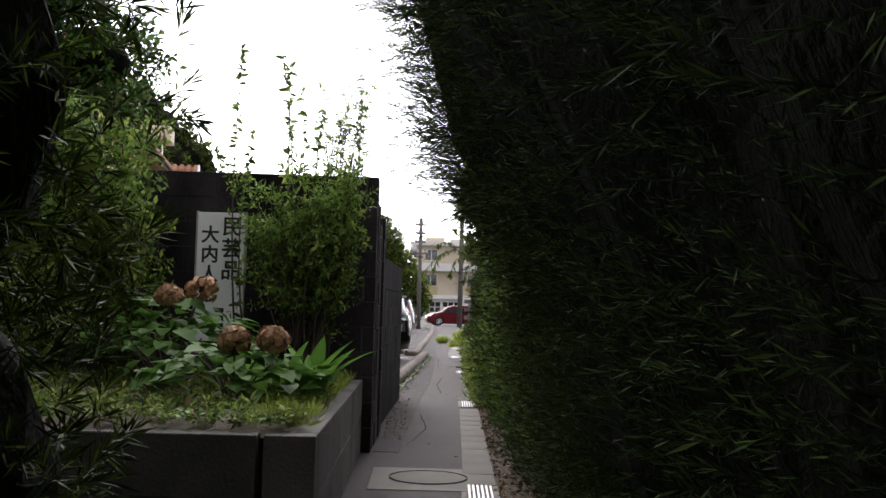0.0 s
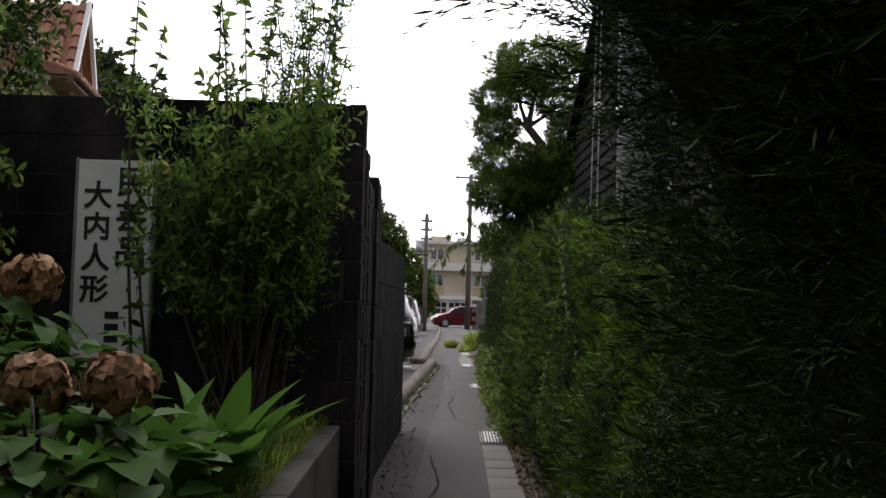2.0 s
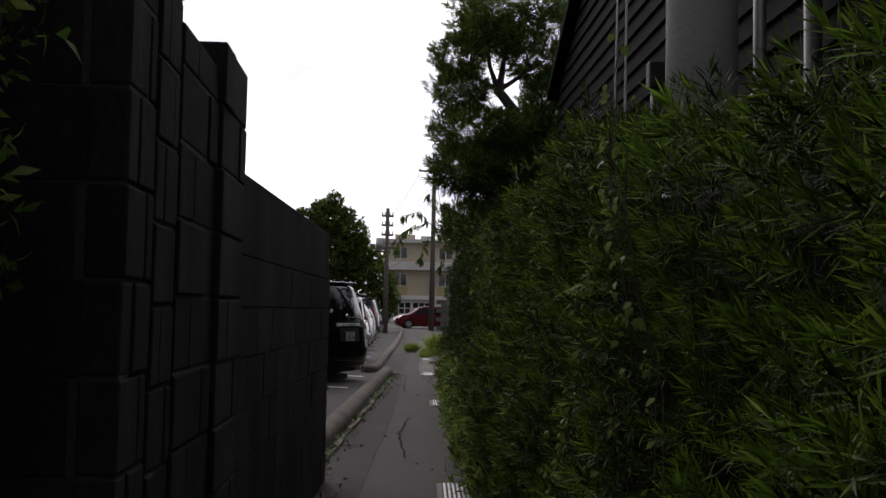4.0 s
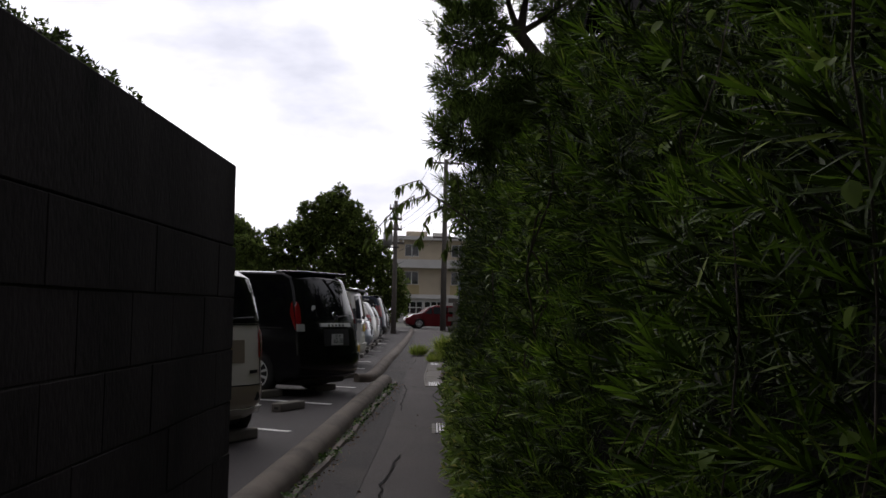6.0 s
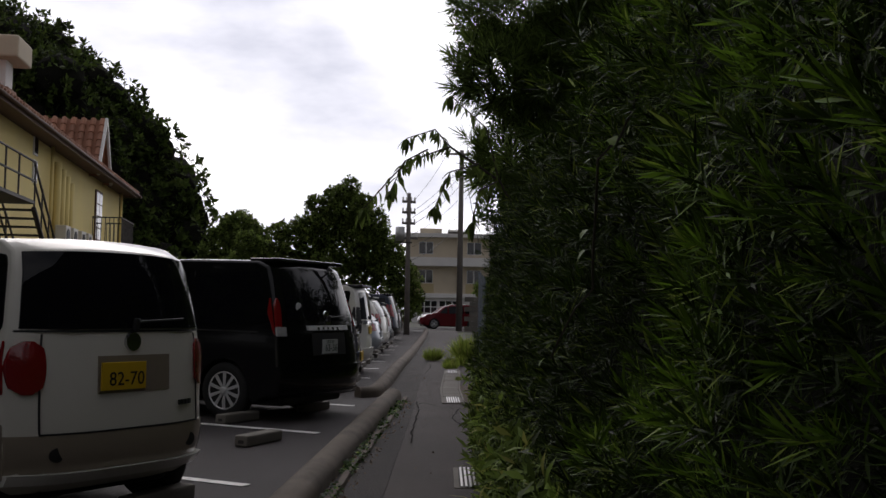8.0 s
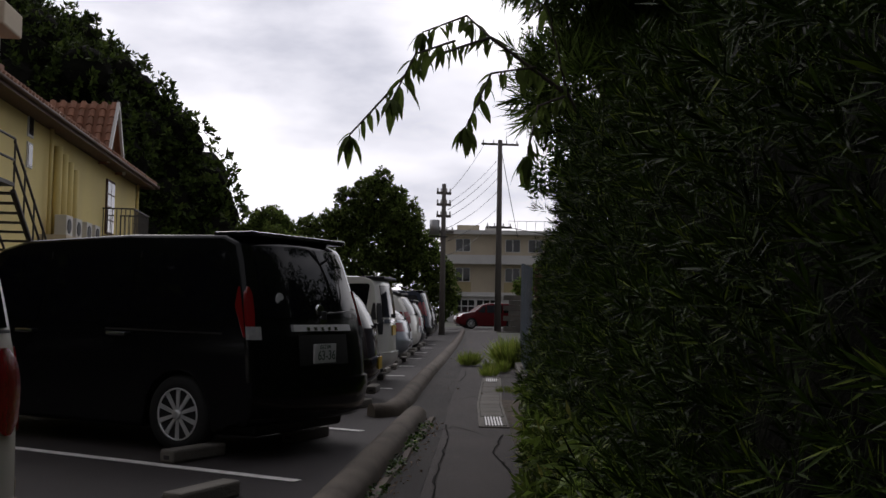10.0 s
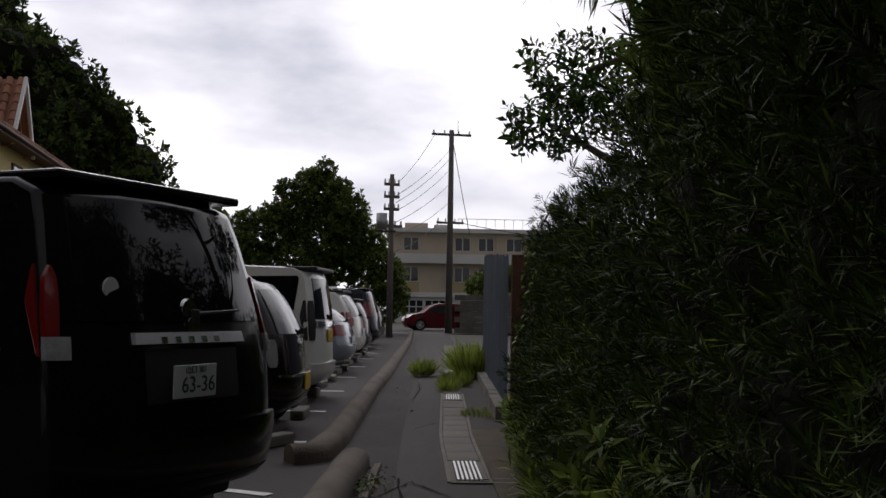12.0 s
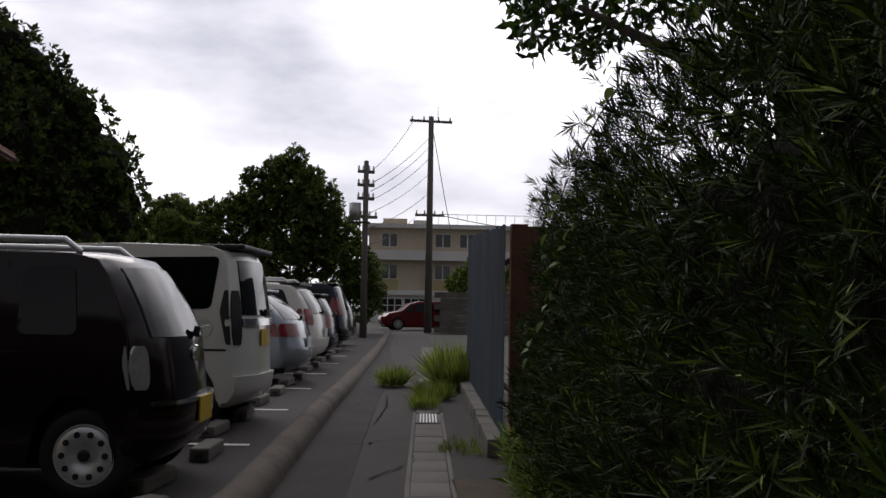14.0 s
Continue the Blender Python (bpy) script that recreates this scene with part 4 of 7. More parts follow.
wire((P1[0], P1[1], 6.1), (24, 84, 5.2), 0.6)
wire((P1[0] + 0.1, P1[1], 10.4), (4.4, 84, 5.9), 0.1)


# ---- far school-like building ----
def window_unit(parent, x0, x1, z0, z1, y, cols, rows):
    w = part("window", box(x0, x1, y - 0.04, y + 0.1, z0, z1), FRAME_WHITE, parent)
    cw, ch = (x1 - x0) / cols, (z1 - z0) / rows
    for i in range(cols):
        for j in range(rows):
            part("pane", box(x0 + i * cw + 0.05, x0 + (i + 1) * cw - 0.05, y - 0.055, y - 0.02, z0 + j * ch + 0.05, z0 + (j + 1) * ch - 0.05), GLASS_DARK, w)


def build_school():
    b = tagged(empty("school_building"), "three storey beige concrete building with flat roof and ribbon slabs", "building")
    y = 120
    g = -0.2
    part("wall", box(-1.0, 22, y, y + 10, g, 9.0), SCHOOL_WALL, b)
    part("ground_storey", box(-1.02, 22, y - 0.06, y + 0.02, g, 2.55), SCHOOL_WHITE, b, "paler ground storey")
    part("slab", box(-1.6, 22, y - 1.1, y + 0.5, 5.75, 6.65), SCHOOL_WHITE, b, "pale concrete balcony band")
    part("slab", box(-1.3, 22, y - 0.5, y + 0.3, 2.5, 2.95), SCHOOL_WHITE, b, "pale concrete band")
    part("roof", box(-1.6, 22.3, y - 0.8, y + 10.5, 8.75, 9.15), SCHOOL_WHITE, b, "flat roof slab")
    part("roof_box", box(0.3, 2.6, y + 2, y + 4, 9.15, 9.85), SCHOOL_WALL, b)
    part("roof_tank", box(3.2, 4.8, y + 1.5, y + 3, 9.15, 9.7, 0.05), AC_WHITE, b)
    for x in np.arange(5.5, 21, 0.9):
        part("rail_post", box(x, x + 0.04, y + 0.2, y + 0.24, 9.15, 10.2), STEEL, b)
    part("rail", box(5.5, 21, y + 0.2, y + 0.24, 10.15, 10.2), STEEL, b)
    for x in (-0.6, 4.3, 9.4, 14.5):
        part("pier", box(x - 0.16, x + 0.16, y - 0.15, y, 2.9, 8.8), SCHOOL_WALL, b)
    for x in (0.0, 5.0, 7.3, 10.0, 12.4):
        window_unit(b, x + 0.2, x + 1.7, 4.0, 5.4, y, 2, 1)
        part("panel", box(x + 0.1, x + 1.8, y - 0.05, y, 2.95, 3.95), PANEL_OCHRE, b, "ochre panel under the window")
        window_unit(b, x + 0.2, x + 1.7, 7.0, 8.3, y, 2, 1)
    for x in (0.2, 2.4, 6.0, 9.0):
        window_unit(b, x, x + 2.0, 0.9, 2.2, y - 0.06, 3, 2)
    return b


build_school()
low_wall = tagged(empty("wall_far_garden"), "grey concrete block wall at the end of the lane", "wall", kind="structure")
for c in range(7):
    for k in range(14):
        part("block", box(3.2 + k * 0.6 + (0.3 if c % 2 else 0), 3.79 + k * 0.6 + (0.3 if c % 2 else 0), 77.0, 77.15, c * 0.3, c * 0.3 + 0.29), CONCRETE, low_wall)
far_tree("small leafy bush growing over the far garden wall", (5.2, 78.2, 0), [((4.6, 78, 2.6), (0.8, 0.6, 0.6)), ((5.6, 78, 3.2), (0.9, 0.7, 0.8)), ((6.6, 78.4, 2.8), (0.9, 0.7, 0.8))], 900, 0.45, L_WEED)


# ---- cars ----
def paint(name, colour, metal=0.0):
    return material(name, colour, 0.16, metal, vary=0.03, scale=2, fine=200, bump=0.0, coat=0.22, spec=0.22, stain=tuple(c * 0.85 + 0.003 for c in colour), stain_scale=2.5, stain_amount=0.25)


P_BLACK = paint("black_car_paint", (0.006, 0.006, 0.007))
P_WHITE = paint("white_car_paint", (0.7, 0.69, 0.64))
P_CREAM = paint("cream_car_paint", (0.66, 0.64, 0.57))
P_TAUPE = paint("taupe_car_paint", (0.26, 0.22, 0.17))
P_BROWN = paint("dark_plum_car_paint", (0.014, 0.007, 0.008))
P_SILVER = paint("silver_blue_car_paint", (0.3, 0.33, 0.38), 0.3)
P_NAVY = paint("dark_blue_car_paint", (0.018, 0.024, 0.04), 0.2)
P_RED = paint("deep_red_car_paint", (0.13, 0.008, 0.013), 0.1)
RUBBER = material("tyre_rubber", (0.014, 0.014, 0.014), 0.85, vary=0.15, bump=0.1)
TRIM = material("black_trim", (0.015, 0.015, 0.016), 0.55, vary=0.05, bump=0)
CHROME = material("chrome", (0.62, 0.62, 0.63), 0.16, metal=1.0, vary=0.03, bump=0)
ALLOY = material("wheel_alloy", (0.72, 0.72, 0.73), 0.4, metal=0.45, vary=0.08, bump=0)
RED_LENS = material("red_lens", (0.22, 0.008, 0.01), 0.12, vary=0.1, scale=8, fine=60, bump=0.1, coat=0.8)
CLEAR_LENS = material("clear_lens", (0.55, 0.55, 0.56), 0.1, metal=0.3, vary=0.25, scale=18, fine=60, bump=0.1, coat=0.8)
PLATE_YELLOW = material("yellow_plate", (0.62, 0.4, 0.015), 0.5, vary=0.04, bump=0)
PLATE_WHITE = material("white_plate", (0.62, 0.63, 0.64), 0.5, vary=0.04, bump=0)
PLATE_GREEN = material("green_ink", (0.01, 0.06, 0.03), 0.5, vary=0.04, bump=0)


def text(string, size, mat, parent, m, depth=0.001, bold=0.0, name="lettering"):
    cu = bpy.data.curves.new(name, "FONT")
    cu.body, cu.size, cu.align_x, cu.align_y, cu.extrude, cu.offset = string, size, "CENTER", "CENTER", depth, bold
    cu.resolution_u = 3
    tmp = bpy.data.objects.new(name, cu)
    me = bpy.data.meshes.new_from_object(tmp)
    bpy.data.objects.remove(tmp)
    me.materials.clear()
    me.materials.append(mat)
    ob = new(name, me)
    ob.parent = parent
    ob.matrix_local = m
    return ob


def rounded(points, r, n=3):
    """A plan polygon with its corners rounded."""
    out = []
    k = len(points)
    for i, p in enumerate(points):
        p, a, b = Vector(p), Vector(points[i - 1]), Vector(points[(i + 1) % k])
        da, db = a - p, b - p
        ra, rb = min(r, da.length * 0.45), min(r, db.length * 0.45)
        s, e = p + da.normalized() * ra, p + db.normalized() * rb
        for j in range(n + 1):
            t = j / n
            out.append(s * (1 - t) ** 2 + p * 2 * t * (1 - t) + e * t * t)
    return out


class Shell:
    """A car's outer surface: rear edge, roof line and front edge as (l, z) runs; l is metres forward of the tail."""

    def __init__(self, width, belt, rear, upper, front, tumble=0.12, corner=0.14, crown=0.03):
        self.w, self.belt, self.rear, self.upper, self.front = width, belt, rear, upper, front
        self.tumble, self.corner, self.crown = tumble, corner, crown
        self.length = max(l for l, z in front)

    def half(self, z):
        if z <= self.belt:
            return self.w / 2 - 0.03 * max(0.0, (0.55 - z) / 0.4)
        return self.w / 2 - self.tumble * (z - self.belt) / (self.upper[len(self.upper) // 2][1] - self.belt)

    def point(self, l, z, t, out=0.0):
        """t runs from -1 (right side) to 1 (left side); out moves the point off the surface."""
        mid = self.length / 2
        c = self.corner * abs(t) ** 3.5
        k = max(0.0, 1 - abs(l - (0 if l < mid else self.length)) / 0.8)
        ll = l + c * k if l < mid else l - c * k
        top = max(z for l_, z in self.upper)
        zz = z - self.crown * t * t * max(0.0, (z - self.belt) / (top - self.belt)) ** 2
        return Vector((ll - out, t * self.half(z), zz))

    def rear_l(self, z):
        """l of the tail's surface at height z."""
        run = self.rear + [p for p in self.upper if p[0] < 0.9]
        zs = [p[1] for p in run]
        ls = [p[0] for p in run]
        for i in range(len(zs) - 1):
            if zs[i] <= z <= zs[i + 1]:
                return ls[i] + (ls[i + 1] - ls[i]) * (z - zs[i]) / max(1e-6, zs[i + 1] - zs[i])
        return ls[-1] if z > zs[-1] else ls[0]


def shell_body(s, wheels, arch, sill):
    """The closed body with real wheel arches cut up from the sill."""
    low = list(s.rear) + list(s.front)
    bottom = []
    for wl in sorted(wheels, reverse=True):
        bottom.append((wl + arch + 0.02, sill))
        for k in range(9):
            a = math.pi * k / 8
            bottom.append((wl + arch * math.cos(a), max(sill + 0.01, 0.31 + arch * math.sin(a))))
        bottom.append((wl - arch - 0.02, sill))
    outline = list(s.rear) + list(s.upper[1:-1]) + list(s.front) + bottom
    bm = bmesh.new()
    ts = (-1, -0.92, -0.75, -0.4, 0, 0.4, 0.75, 0.92, 1)
    rows = [[bm.verts.new(s.point(l, z, t)) for t in ts] for l, z in outline]
    n = len(outline)
    for i in range(n):
        a, b = rows[i], rows[(i + 1) % n]
        for k in range(len(ts) - 1):
            bm.faces.new((a[k], a[k + 1], b[k + 1], b[k]))
    nr, nu = len(s.rear), len(s.upper) - 2
    for k in (0, -1):
        up = [rows[i][k] for i in range(nr - 1, nr + nu + 1)]
        lowp = [rows[i][k] for i in list(range(0, nr)) + list(range(nr + nu, n))]
        bm.faces.new(up)
        bm.faces.new(lowp)
    return bm


def rear_patch(s, z0, z1, t0, t1, out, thick=0.012, nz=5, nt=8, round_t=0.0):
    """A panel that follows the tail between two heights, standing off it a little."""
    bm = bmesh.new()
    grids = []
    for o in (out, out - thick):
        grid = []
        for i in range(nz + 1):
            z = z0 + (z1 - z0) * i / nz
            shrink = round_t * (1 - math.sin(math.pi * min(1, max(0, i / nz))) ** 0.3)
            grid.append([bm.verts.new(s.point(s.rear_l(z), z, (t0 + shrink) + ((t1 - shrink) - (t0 + shrink)) * k / nt, o)) for k in range(nt + 1)])
        grids.append(grid)
    g0, g1 = grids
    for i in range(nz):
        for k in range(nt):
            bm.faces.new((g0[i][k], g0[i][k + 1], g0[i + 1][k + 1], g0[i + 1][k]))
            bm.faces.new((g1[i][k], g1[i + 1][k], g1[i + 1][k + 1], g1[i][k + 1]))
    edge = [(i, 0) for i in range(nz + 1)] + [(nz, k) for k in range(1, nt + 1)] + [(i, nt) for i in range(nz - 1, -1, -1)] + [(0, k) for k in range(nt - 1, 0, -1)]
    for (i, k), (j, m) in zip(edge, edge[1:] + edge[:1]):
        bm.faces.new((g0[i][k], g0[j][m], g1[j][m], g1[i][k]))
    return bm


def side_patch(s, points, side, out=0.006, thick=0.02, r=0.06):
    """A panel on the body side from a rounded (l, z) outline."""
    bm = bmesh.new()
    poly = rounded([(l, z) for l, z in points], r)
    outer, inner = [], []
    for p in poly:
        y = (s.half(p[1]) + out) * side
        outer.append(bm.verts.new((p[0], y, p[1])))
        inner.append(bm.verts.new((p[0], y - thick * side, p[1])))
    bm.faces.new(outer)
    bm.faces.new(inner[::-1])
    for i in range(len(poly)):
        j = (i + 1) % len(poly)
        bm.faces.new((outer[i], outer[j], inner[j], inner[i]))
    return bm


def lathe(profile, n, m):
    """Turned about the y axis: profile of (radius, y)."""
    bm = bmesh.new()
    rings = [[bm.verts.new(m @ Vector((r * math.cos(2 * math.pi * k / n), y, r * math.sin(2 * math.pi * k / n)))) for k in range(n)] for r, y in profile]
    for a, b in zip(rings, rings[1:]):
        for k in range(n):
            bm.faces.new((a[k], a[(k + 1) % n], b[(k + 1) % n], b[k]))
    bm.faces.new(rings[0])
    bm.faces.new(rings[-1][::-1])
    return bm


def build_wheel(car, l, y, r, side, style):
    m = Matrix.Translation((l, y, r)) @ pose(0, 0, 0, 0, 0, 0 if side > 0 else 180)
    rr = r * 0.66
    wheel = part("wheel", lathe([(rr * 0.9, -0.16), (r * 0.93, -0.17), (r, -0.14), (r, -0.02), (r * 0.95, 0.012), (rr * 1.08, 0.018), (rr * 0.96, 0.0)], 28, m), RUBBER, car, "black rubber tyre", True)
    dish = part("rim", lathe([(rr, -0.1), (rr * 1.02, 0.008), (rr * 0.97, 0.014), (rr * 0.93, -0.012), (0.02, -0.03)], 28, m), TRIM if style == "spokes" else ALLOY, wheel, "", True)
    if style == "spokes":
        ring = part("rim_lip", lathe([(rr * 1.0, -0.005), (rr * 1.03, 0.012), (rr * 0.96, 0.016), (rr * 0.95, -0.005)], 28, m), ALLOY, wheel, "silver rim lip", True)
        for k in range(10):
            bm = bmesh.new()
            a = 2 * math.pi * k / 10
            mm = m @ pose(0, 0, 0, 0, math.degrees(a), 0)
            v = [bm.verts.new(mm @ Vector(p)) for p in ((-0.013, 0.012, 0.03), (0.013, 0.012, 0.03), (0.021, 0.008, rr * 0.97), (-0.021, 0.008, rr * 0.97), (-0.013, -0.02, 0.03), (0.013, -0.02, 0.03), (0.021, -0.02, rr * 0.97), (-0.021, -0.02, rr * 0.97))]
            for f in ((0, 1, 2, 3), (0, 3, 7, 4), (1, 5, 6, 2), (4, 7, 6, 5), (2, 6, 7, 3), (0, 4, 5, 1)):
                bm.faces.new([v[i] for i in f])
            part("spoke", bm, ALLOY, wheel)
    else:
        part("wheel_cover", lathe([(rr * 0.97, 0.0), (rr * 0.9, 0.02), (rr * 0.5, 0.026), (rr * 0.45, 0.01), (0.01, 0.008)], 28, m), ALLOY, wheel, "silver wheel cover", True)
        holes = 10
        for k in range(holes):
            a = 2 * math.pi * k / holes
            mm = m @ Matrix.Translation((math.cos(a) * rr * 0.7, 0, math.sin(a) * rr * 0.7))
            part("hole", lathe([(rr * 0.105, 0.0), (rr * 0.105, 0.031), (0.004, 0.0315)], 10, mm), TRIM, wheel)
    part("hub_cap", lathe([(rr * 0.2, 0.0), (rr * 0.19, 0.03), (rr * 0.1, 0.034)], 14, m), TRIM if style != "spokes" else ALLOY, wheel, "", True)
    return wheel


def number_plate(car, s, z, back, colour, ink, digits, top_text, shift=0.0):
    l = s.rear_l(z) - back
    m = Matrix(((0, 0, -1, l), (-1, 0, 0, shift), (0, 1, 0, z), (0, 0, 0, 1)))
    plate = part("number_plate", box(-0.165, 0.165, -0.0825, 0.0825, -0.008, 0.004, 0.003, m), colour, car, "pressed metal number plate")
    if digits:
        text(digits, 0.115, ink, plate, m @ Matrix.Translation((0.02, -0.02, 0.006)), name="plate_number")
    if top_text:
        text(top_text, 0.045, ink, plate, m @ Matrix.Translation((0.0, 0.055, 0.006)), name="plate_heading")
    return plate


def tail_part(name, bm, mat, car, label=""):
    """A tail panel, shaded smooth but with crisp borders."""
    ob = part(name, bm, mat, car, label, True)
    ob.data.set_sharp_from_angle(angle=radians(35))
    return ob


def hatch_car(name, label, shell, body_paint, at, slant_deg, wheel_r, wheels, arch, windows, rear_glass, lamps, plate=None, wheel_style="spokes",
              bumper=None, spoiler=None, handles=(), rails=False, garnish=None, emblem_z=None, extras=None, lamp_mat=None, lamp_round=0.03):
    car = tagged(empty(name, pose(at[0], at[1], 0, 0, 0, 180 - slant_deg)), label, "car", group="parked cars")
    s = shell
    body = part("body", shell_body(s, wheels, arch, 0.2), body_paint, car, "", True)
    body.data.set_sharp_from_angle(angle=radians(38))
    bev = body.modifiers.new("soft_edges", "BEVEL")
    bev.width, bev.segments, bev.limit_method, bev.angle_limit = 0.028, 3, "ANGLE", radians(42)
    bev.use_clamp_overlap = True
    part("underbody", box(0.25, s.length - 0.25, -s.w / 2 + 0.22, s.w / 2 - 0.22, 0.16, 0.62, 0.04), TRIM, car, "dark underside")
    for side in (1, -1):
        for pts in windows:
            part("side_window", side_patch(s, pts, side), CAR_GLASS, car, "dark tinted glass")
        for l, z in handles:
            part("door_handle", box(l - 0.11, l + 0.11, side * (s.half(z) + 0.02) - 0.02, side * (s.half(z) + 0.02) + 0.015, z - 0.018, z + 0.018, 0.01), CHROME if body_paint in (P_BLACK, P_BROWN) else body_paint, car)
        z0, z1, t0 = lamps[:3]
        lamp = tail_part("tail_light", rear_patch(s, z0, z1, t0 * side if side > 0 else -1.0, 1.0 if side > 0 else -t0, 0.016, 0.03, 8, 6, lamp_round), lamp_mat or RED_LENS, car, "red tail light")
        wrap = lamps[3]
        pts = [(s.rear_l(z0) + 0.0 + s.corner, z0), (s.rear_l(z0) + s.corner + wrap * 0.7, z0), (s.rear_l(z1) + s.corner + wrap, (z0 * 0.4 + z1 * 0.6)), (s.rear_l(z1) + s.corner + wrap * 0.5, z1), (s.rear_l(z1) + s.corner, z1)]
        part("lamp_side", side_patch(s, pts, side, 0.012, 0.03, 0.03), lamp_mat or RED_LENS, car, "lamp wrapped round the corner")
        for wl in wheels:
            build_wheel(car, wl, side * (s.w / 2 - 0.035), wheel_r, side, wheel_style)
        part("mud_panel", box(wheels[0] - arch, wheels[0] + arch, side * (s.w / 2 - 0.26) - 0.01, side * (s.w / 2 - 0.26) + 0.01, 0.2, 0.66), TRIM, car)
        if rails:
            top = max(z for _, z in s.upper)
            yy = side * (s.half(top) - 0.07)
            path = [((0.62, yy, top - 0.03), 0.018), ((0.72, yy, top + 0.045), 0.022), ((1.5, yy, top + 0.055), 0.022), ((2.3, yy, top + 0.04), 0.022), ((2.4, yy, top - 0.02), 0.018)]
            tubes("roof_rail", [path], ALLOY, car, 8, "silver roof rail")
    tail_part("rear_window", rear_patch(s, *rear_glass, 0.01), CAR_GLASS, car, "dark tinted rear glass")
    if bumper:
        tail_part("rear_bumper", rear_patch(s, bumper[0], bumper[1], -1.0, 1.0, 0.035, 0.06, 5, 12), bumper[2], car)
    if spoiler:
        z, reach, mat = spoiler
        l = s.rear_l(z - 0.03)
        hw = s.half(z) - 0.03
        part("spoiler", box(l - reach, l + 0.3, -hw, hw, z - 0.035, z + 0.012, 0.014), mat, car, "roof-edge spoiler")
    if garnish:
        tail_part("garnish", rear_patch(s, garnish[0], garnish[1], -garnish[2], garnish[2], 0.022, 0.03, 2, 10), garnish[3], car, "tailgate trim strip")
    if plate:
        number_plate(car, s, *plate)
    if emblem_z:
        bm = bmesh.new()
        l = s.rear_l(emblem_z) - 0.02
        add_cyl(bm, (l, 0, emblem_z), (l + 0.02, 0, emblem_z), 0.055, 0.06, 20)
        part("emblem", bm, CHROME, car, "plain round metal emblem")
    l, z = s.rear_l(rear_glass[0]) - 0.02, rear_glass[0] + 0.04
    wiper = bmesh.new()
    add_cyl(wiper, (l, -0.02, z - 0.05), (l - 0.01, -0.02, z + 0.02), 0.025, 0.02, 8)
    add_cyl(wiper, (l - 0.012, -0.02, z), (l + 0.0, -0.4, z + 0.02), 0.009, 0.006, 6)
    part("rear_wiper", wiper, TRIM, car)
    if extras:
        extras(car, s)
    return car


def seam(car, s, l, z0, z1):
    for side in (1, -1):
        part("door_seam", side_patch(s, [(l - 0.004, z0), (l + 0.004, z0), (l + 0.004, z1), (l - 0.004, z1)], side, 0.0025, 0.01, 0.001), TRIM, car)


# black people carrier
van_shell = Shell(1.72, 1.02, [(0.1, 0.28), (0.02, 0.36), (0.0, 0.55), (0.02, 0.78), (0.05, 1.02)],
                  [(0.05, 1.02), (0.13, 1.3), (0.24, 1.62), (0.31, 1.78), (0.5, 1.85), (1.6, 1.875), (2.9, 1.84), (3.25, 1.76), (3.75, 1.35), (4.02, 1.1)],
                  [(4.02, 1.1), (4.5, 1.0), (4.68, 0.8), (4.72, 0.5), (4.66, 0.26)], 0.13, 0.16)


def van_extras(car, s):
    for l in (1.45, 2.55):
        seam(car, s, l, 0.34, 1.7)
    tail_part("number_recess", rear_patch(s, 0.74, 1.0, -0.42, 0.42, 0.004, 0.01, 3, 6), TRIM, car)
    for t in (-0.22, -0.1, 0.02, 0.14, 0.26):
        tail_part("badge_letter", rear_patch(s, 1.035, 1.065, t, t + 0.05, 0.03, 0.012, 1, 1), CHROME, car)
    for side in (1, -1):
        tail_part("reverse_lamp", rear_patch(s, 0.965, 1.07, 0.885 if side > 0 else -1.0, 1.0 if side > 0 else -0.885, 0.022, 0.03, 2, 3), CLEAR_LENS, car, "clear lower lamp section")
    tail_part("sill_chrome", rear_patch(s, 0.3, 0.33, -0.98, 0.98, 0.045, 0.02, 1, 10), TRIM, car)
    for side in (1, -1):
        part("rail_slot", side_patch(s, [(0.45, 1.0), (1.75, 1.015), (1.75, 1.03), (0.45, 1.015)], side, 0.003, 0.01, 0.003), TRIM, car)
    for k, (t, z) in enumerate(((-0.03, 1.12), (0.62, 1.3))):
        bm = bmesh.new()
        p = s.point(s.rear_l(z), z, t, 0.014)
        add_cyl(bm, p, p + Vector((0.01, 0, 0)), 0.05, 0.05, 16)
        part("sticker", bm, CHROME if k == 0 else PLATE_WHITE, car, "small round badge")


hatch_car("people_carrier", "glossy black people carrier with tinted windows and alloy wheels", van_shell, P_BLACK, (-0.55, 26.3), 27, 0.325, (0.92, 3.78), 0.38,
          [[(0.34, 1.12), (1.4, 1.08), (1.4, 1.66), (0.5, 1.7)], [(1.5, 1.08), (2.5, 1.07), (2.5, 1.66), (1.5, 1.68)], [(2.6, 1.07), (3.55, 1.1), (3.15, 1.66), (2.6, 1.67)]],
          (1.14, 1.74, -0.84, 0.84), (0.98, 1.4, 0.93, 0.02), (0.84, 0.03, PLATE_WHITE, PLATE_GREEN, "63-36", "山口 301", 0.04), "spokes",
          (0.27, 0.62, P_BLACK), (1.845, 0.1, P_BLACK), [(1.6, 0.98), (2.75, 0.98)], False, (1.03, 1.085, 0.5, ALLOY), 1.2, van_extras)

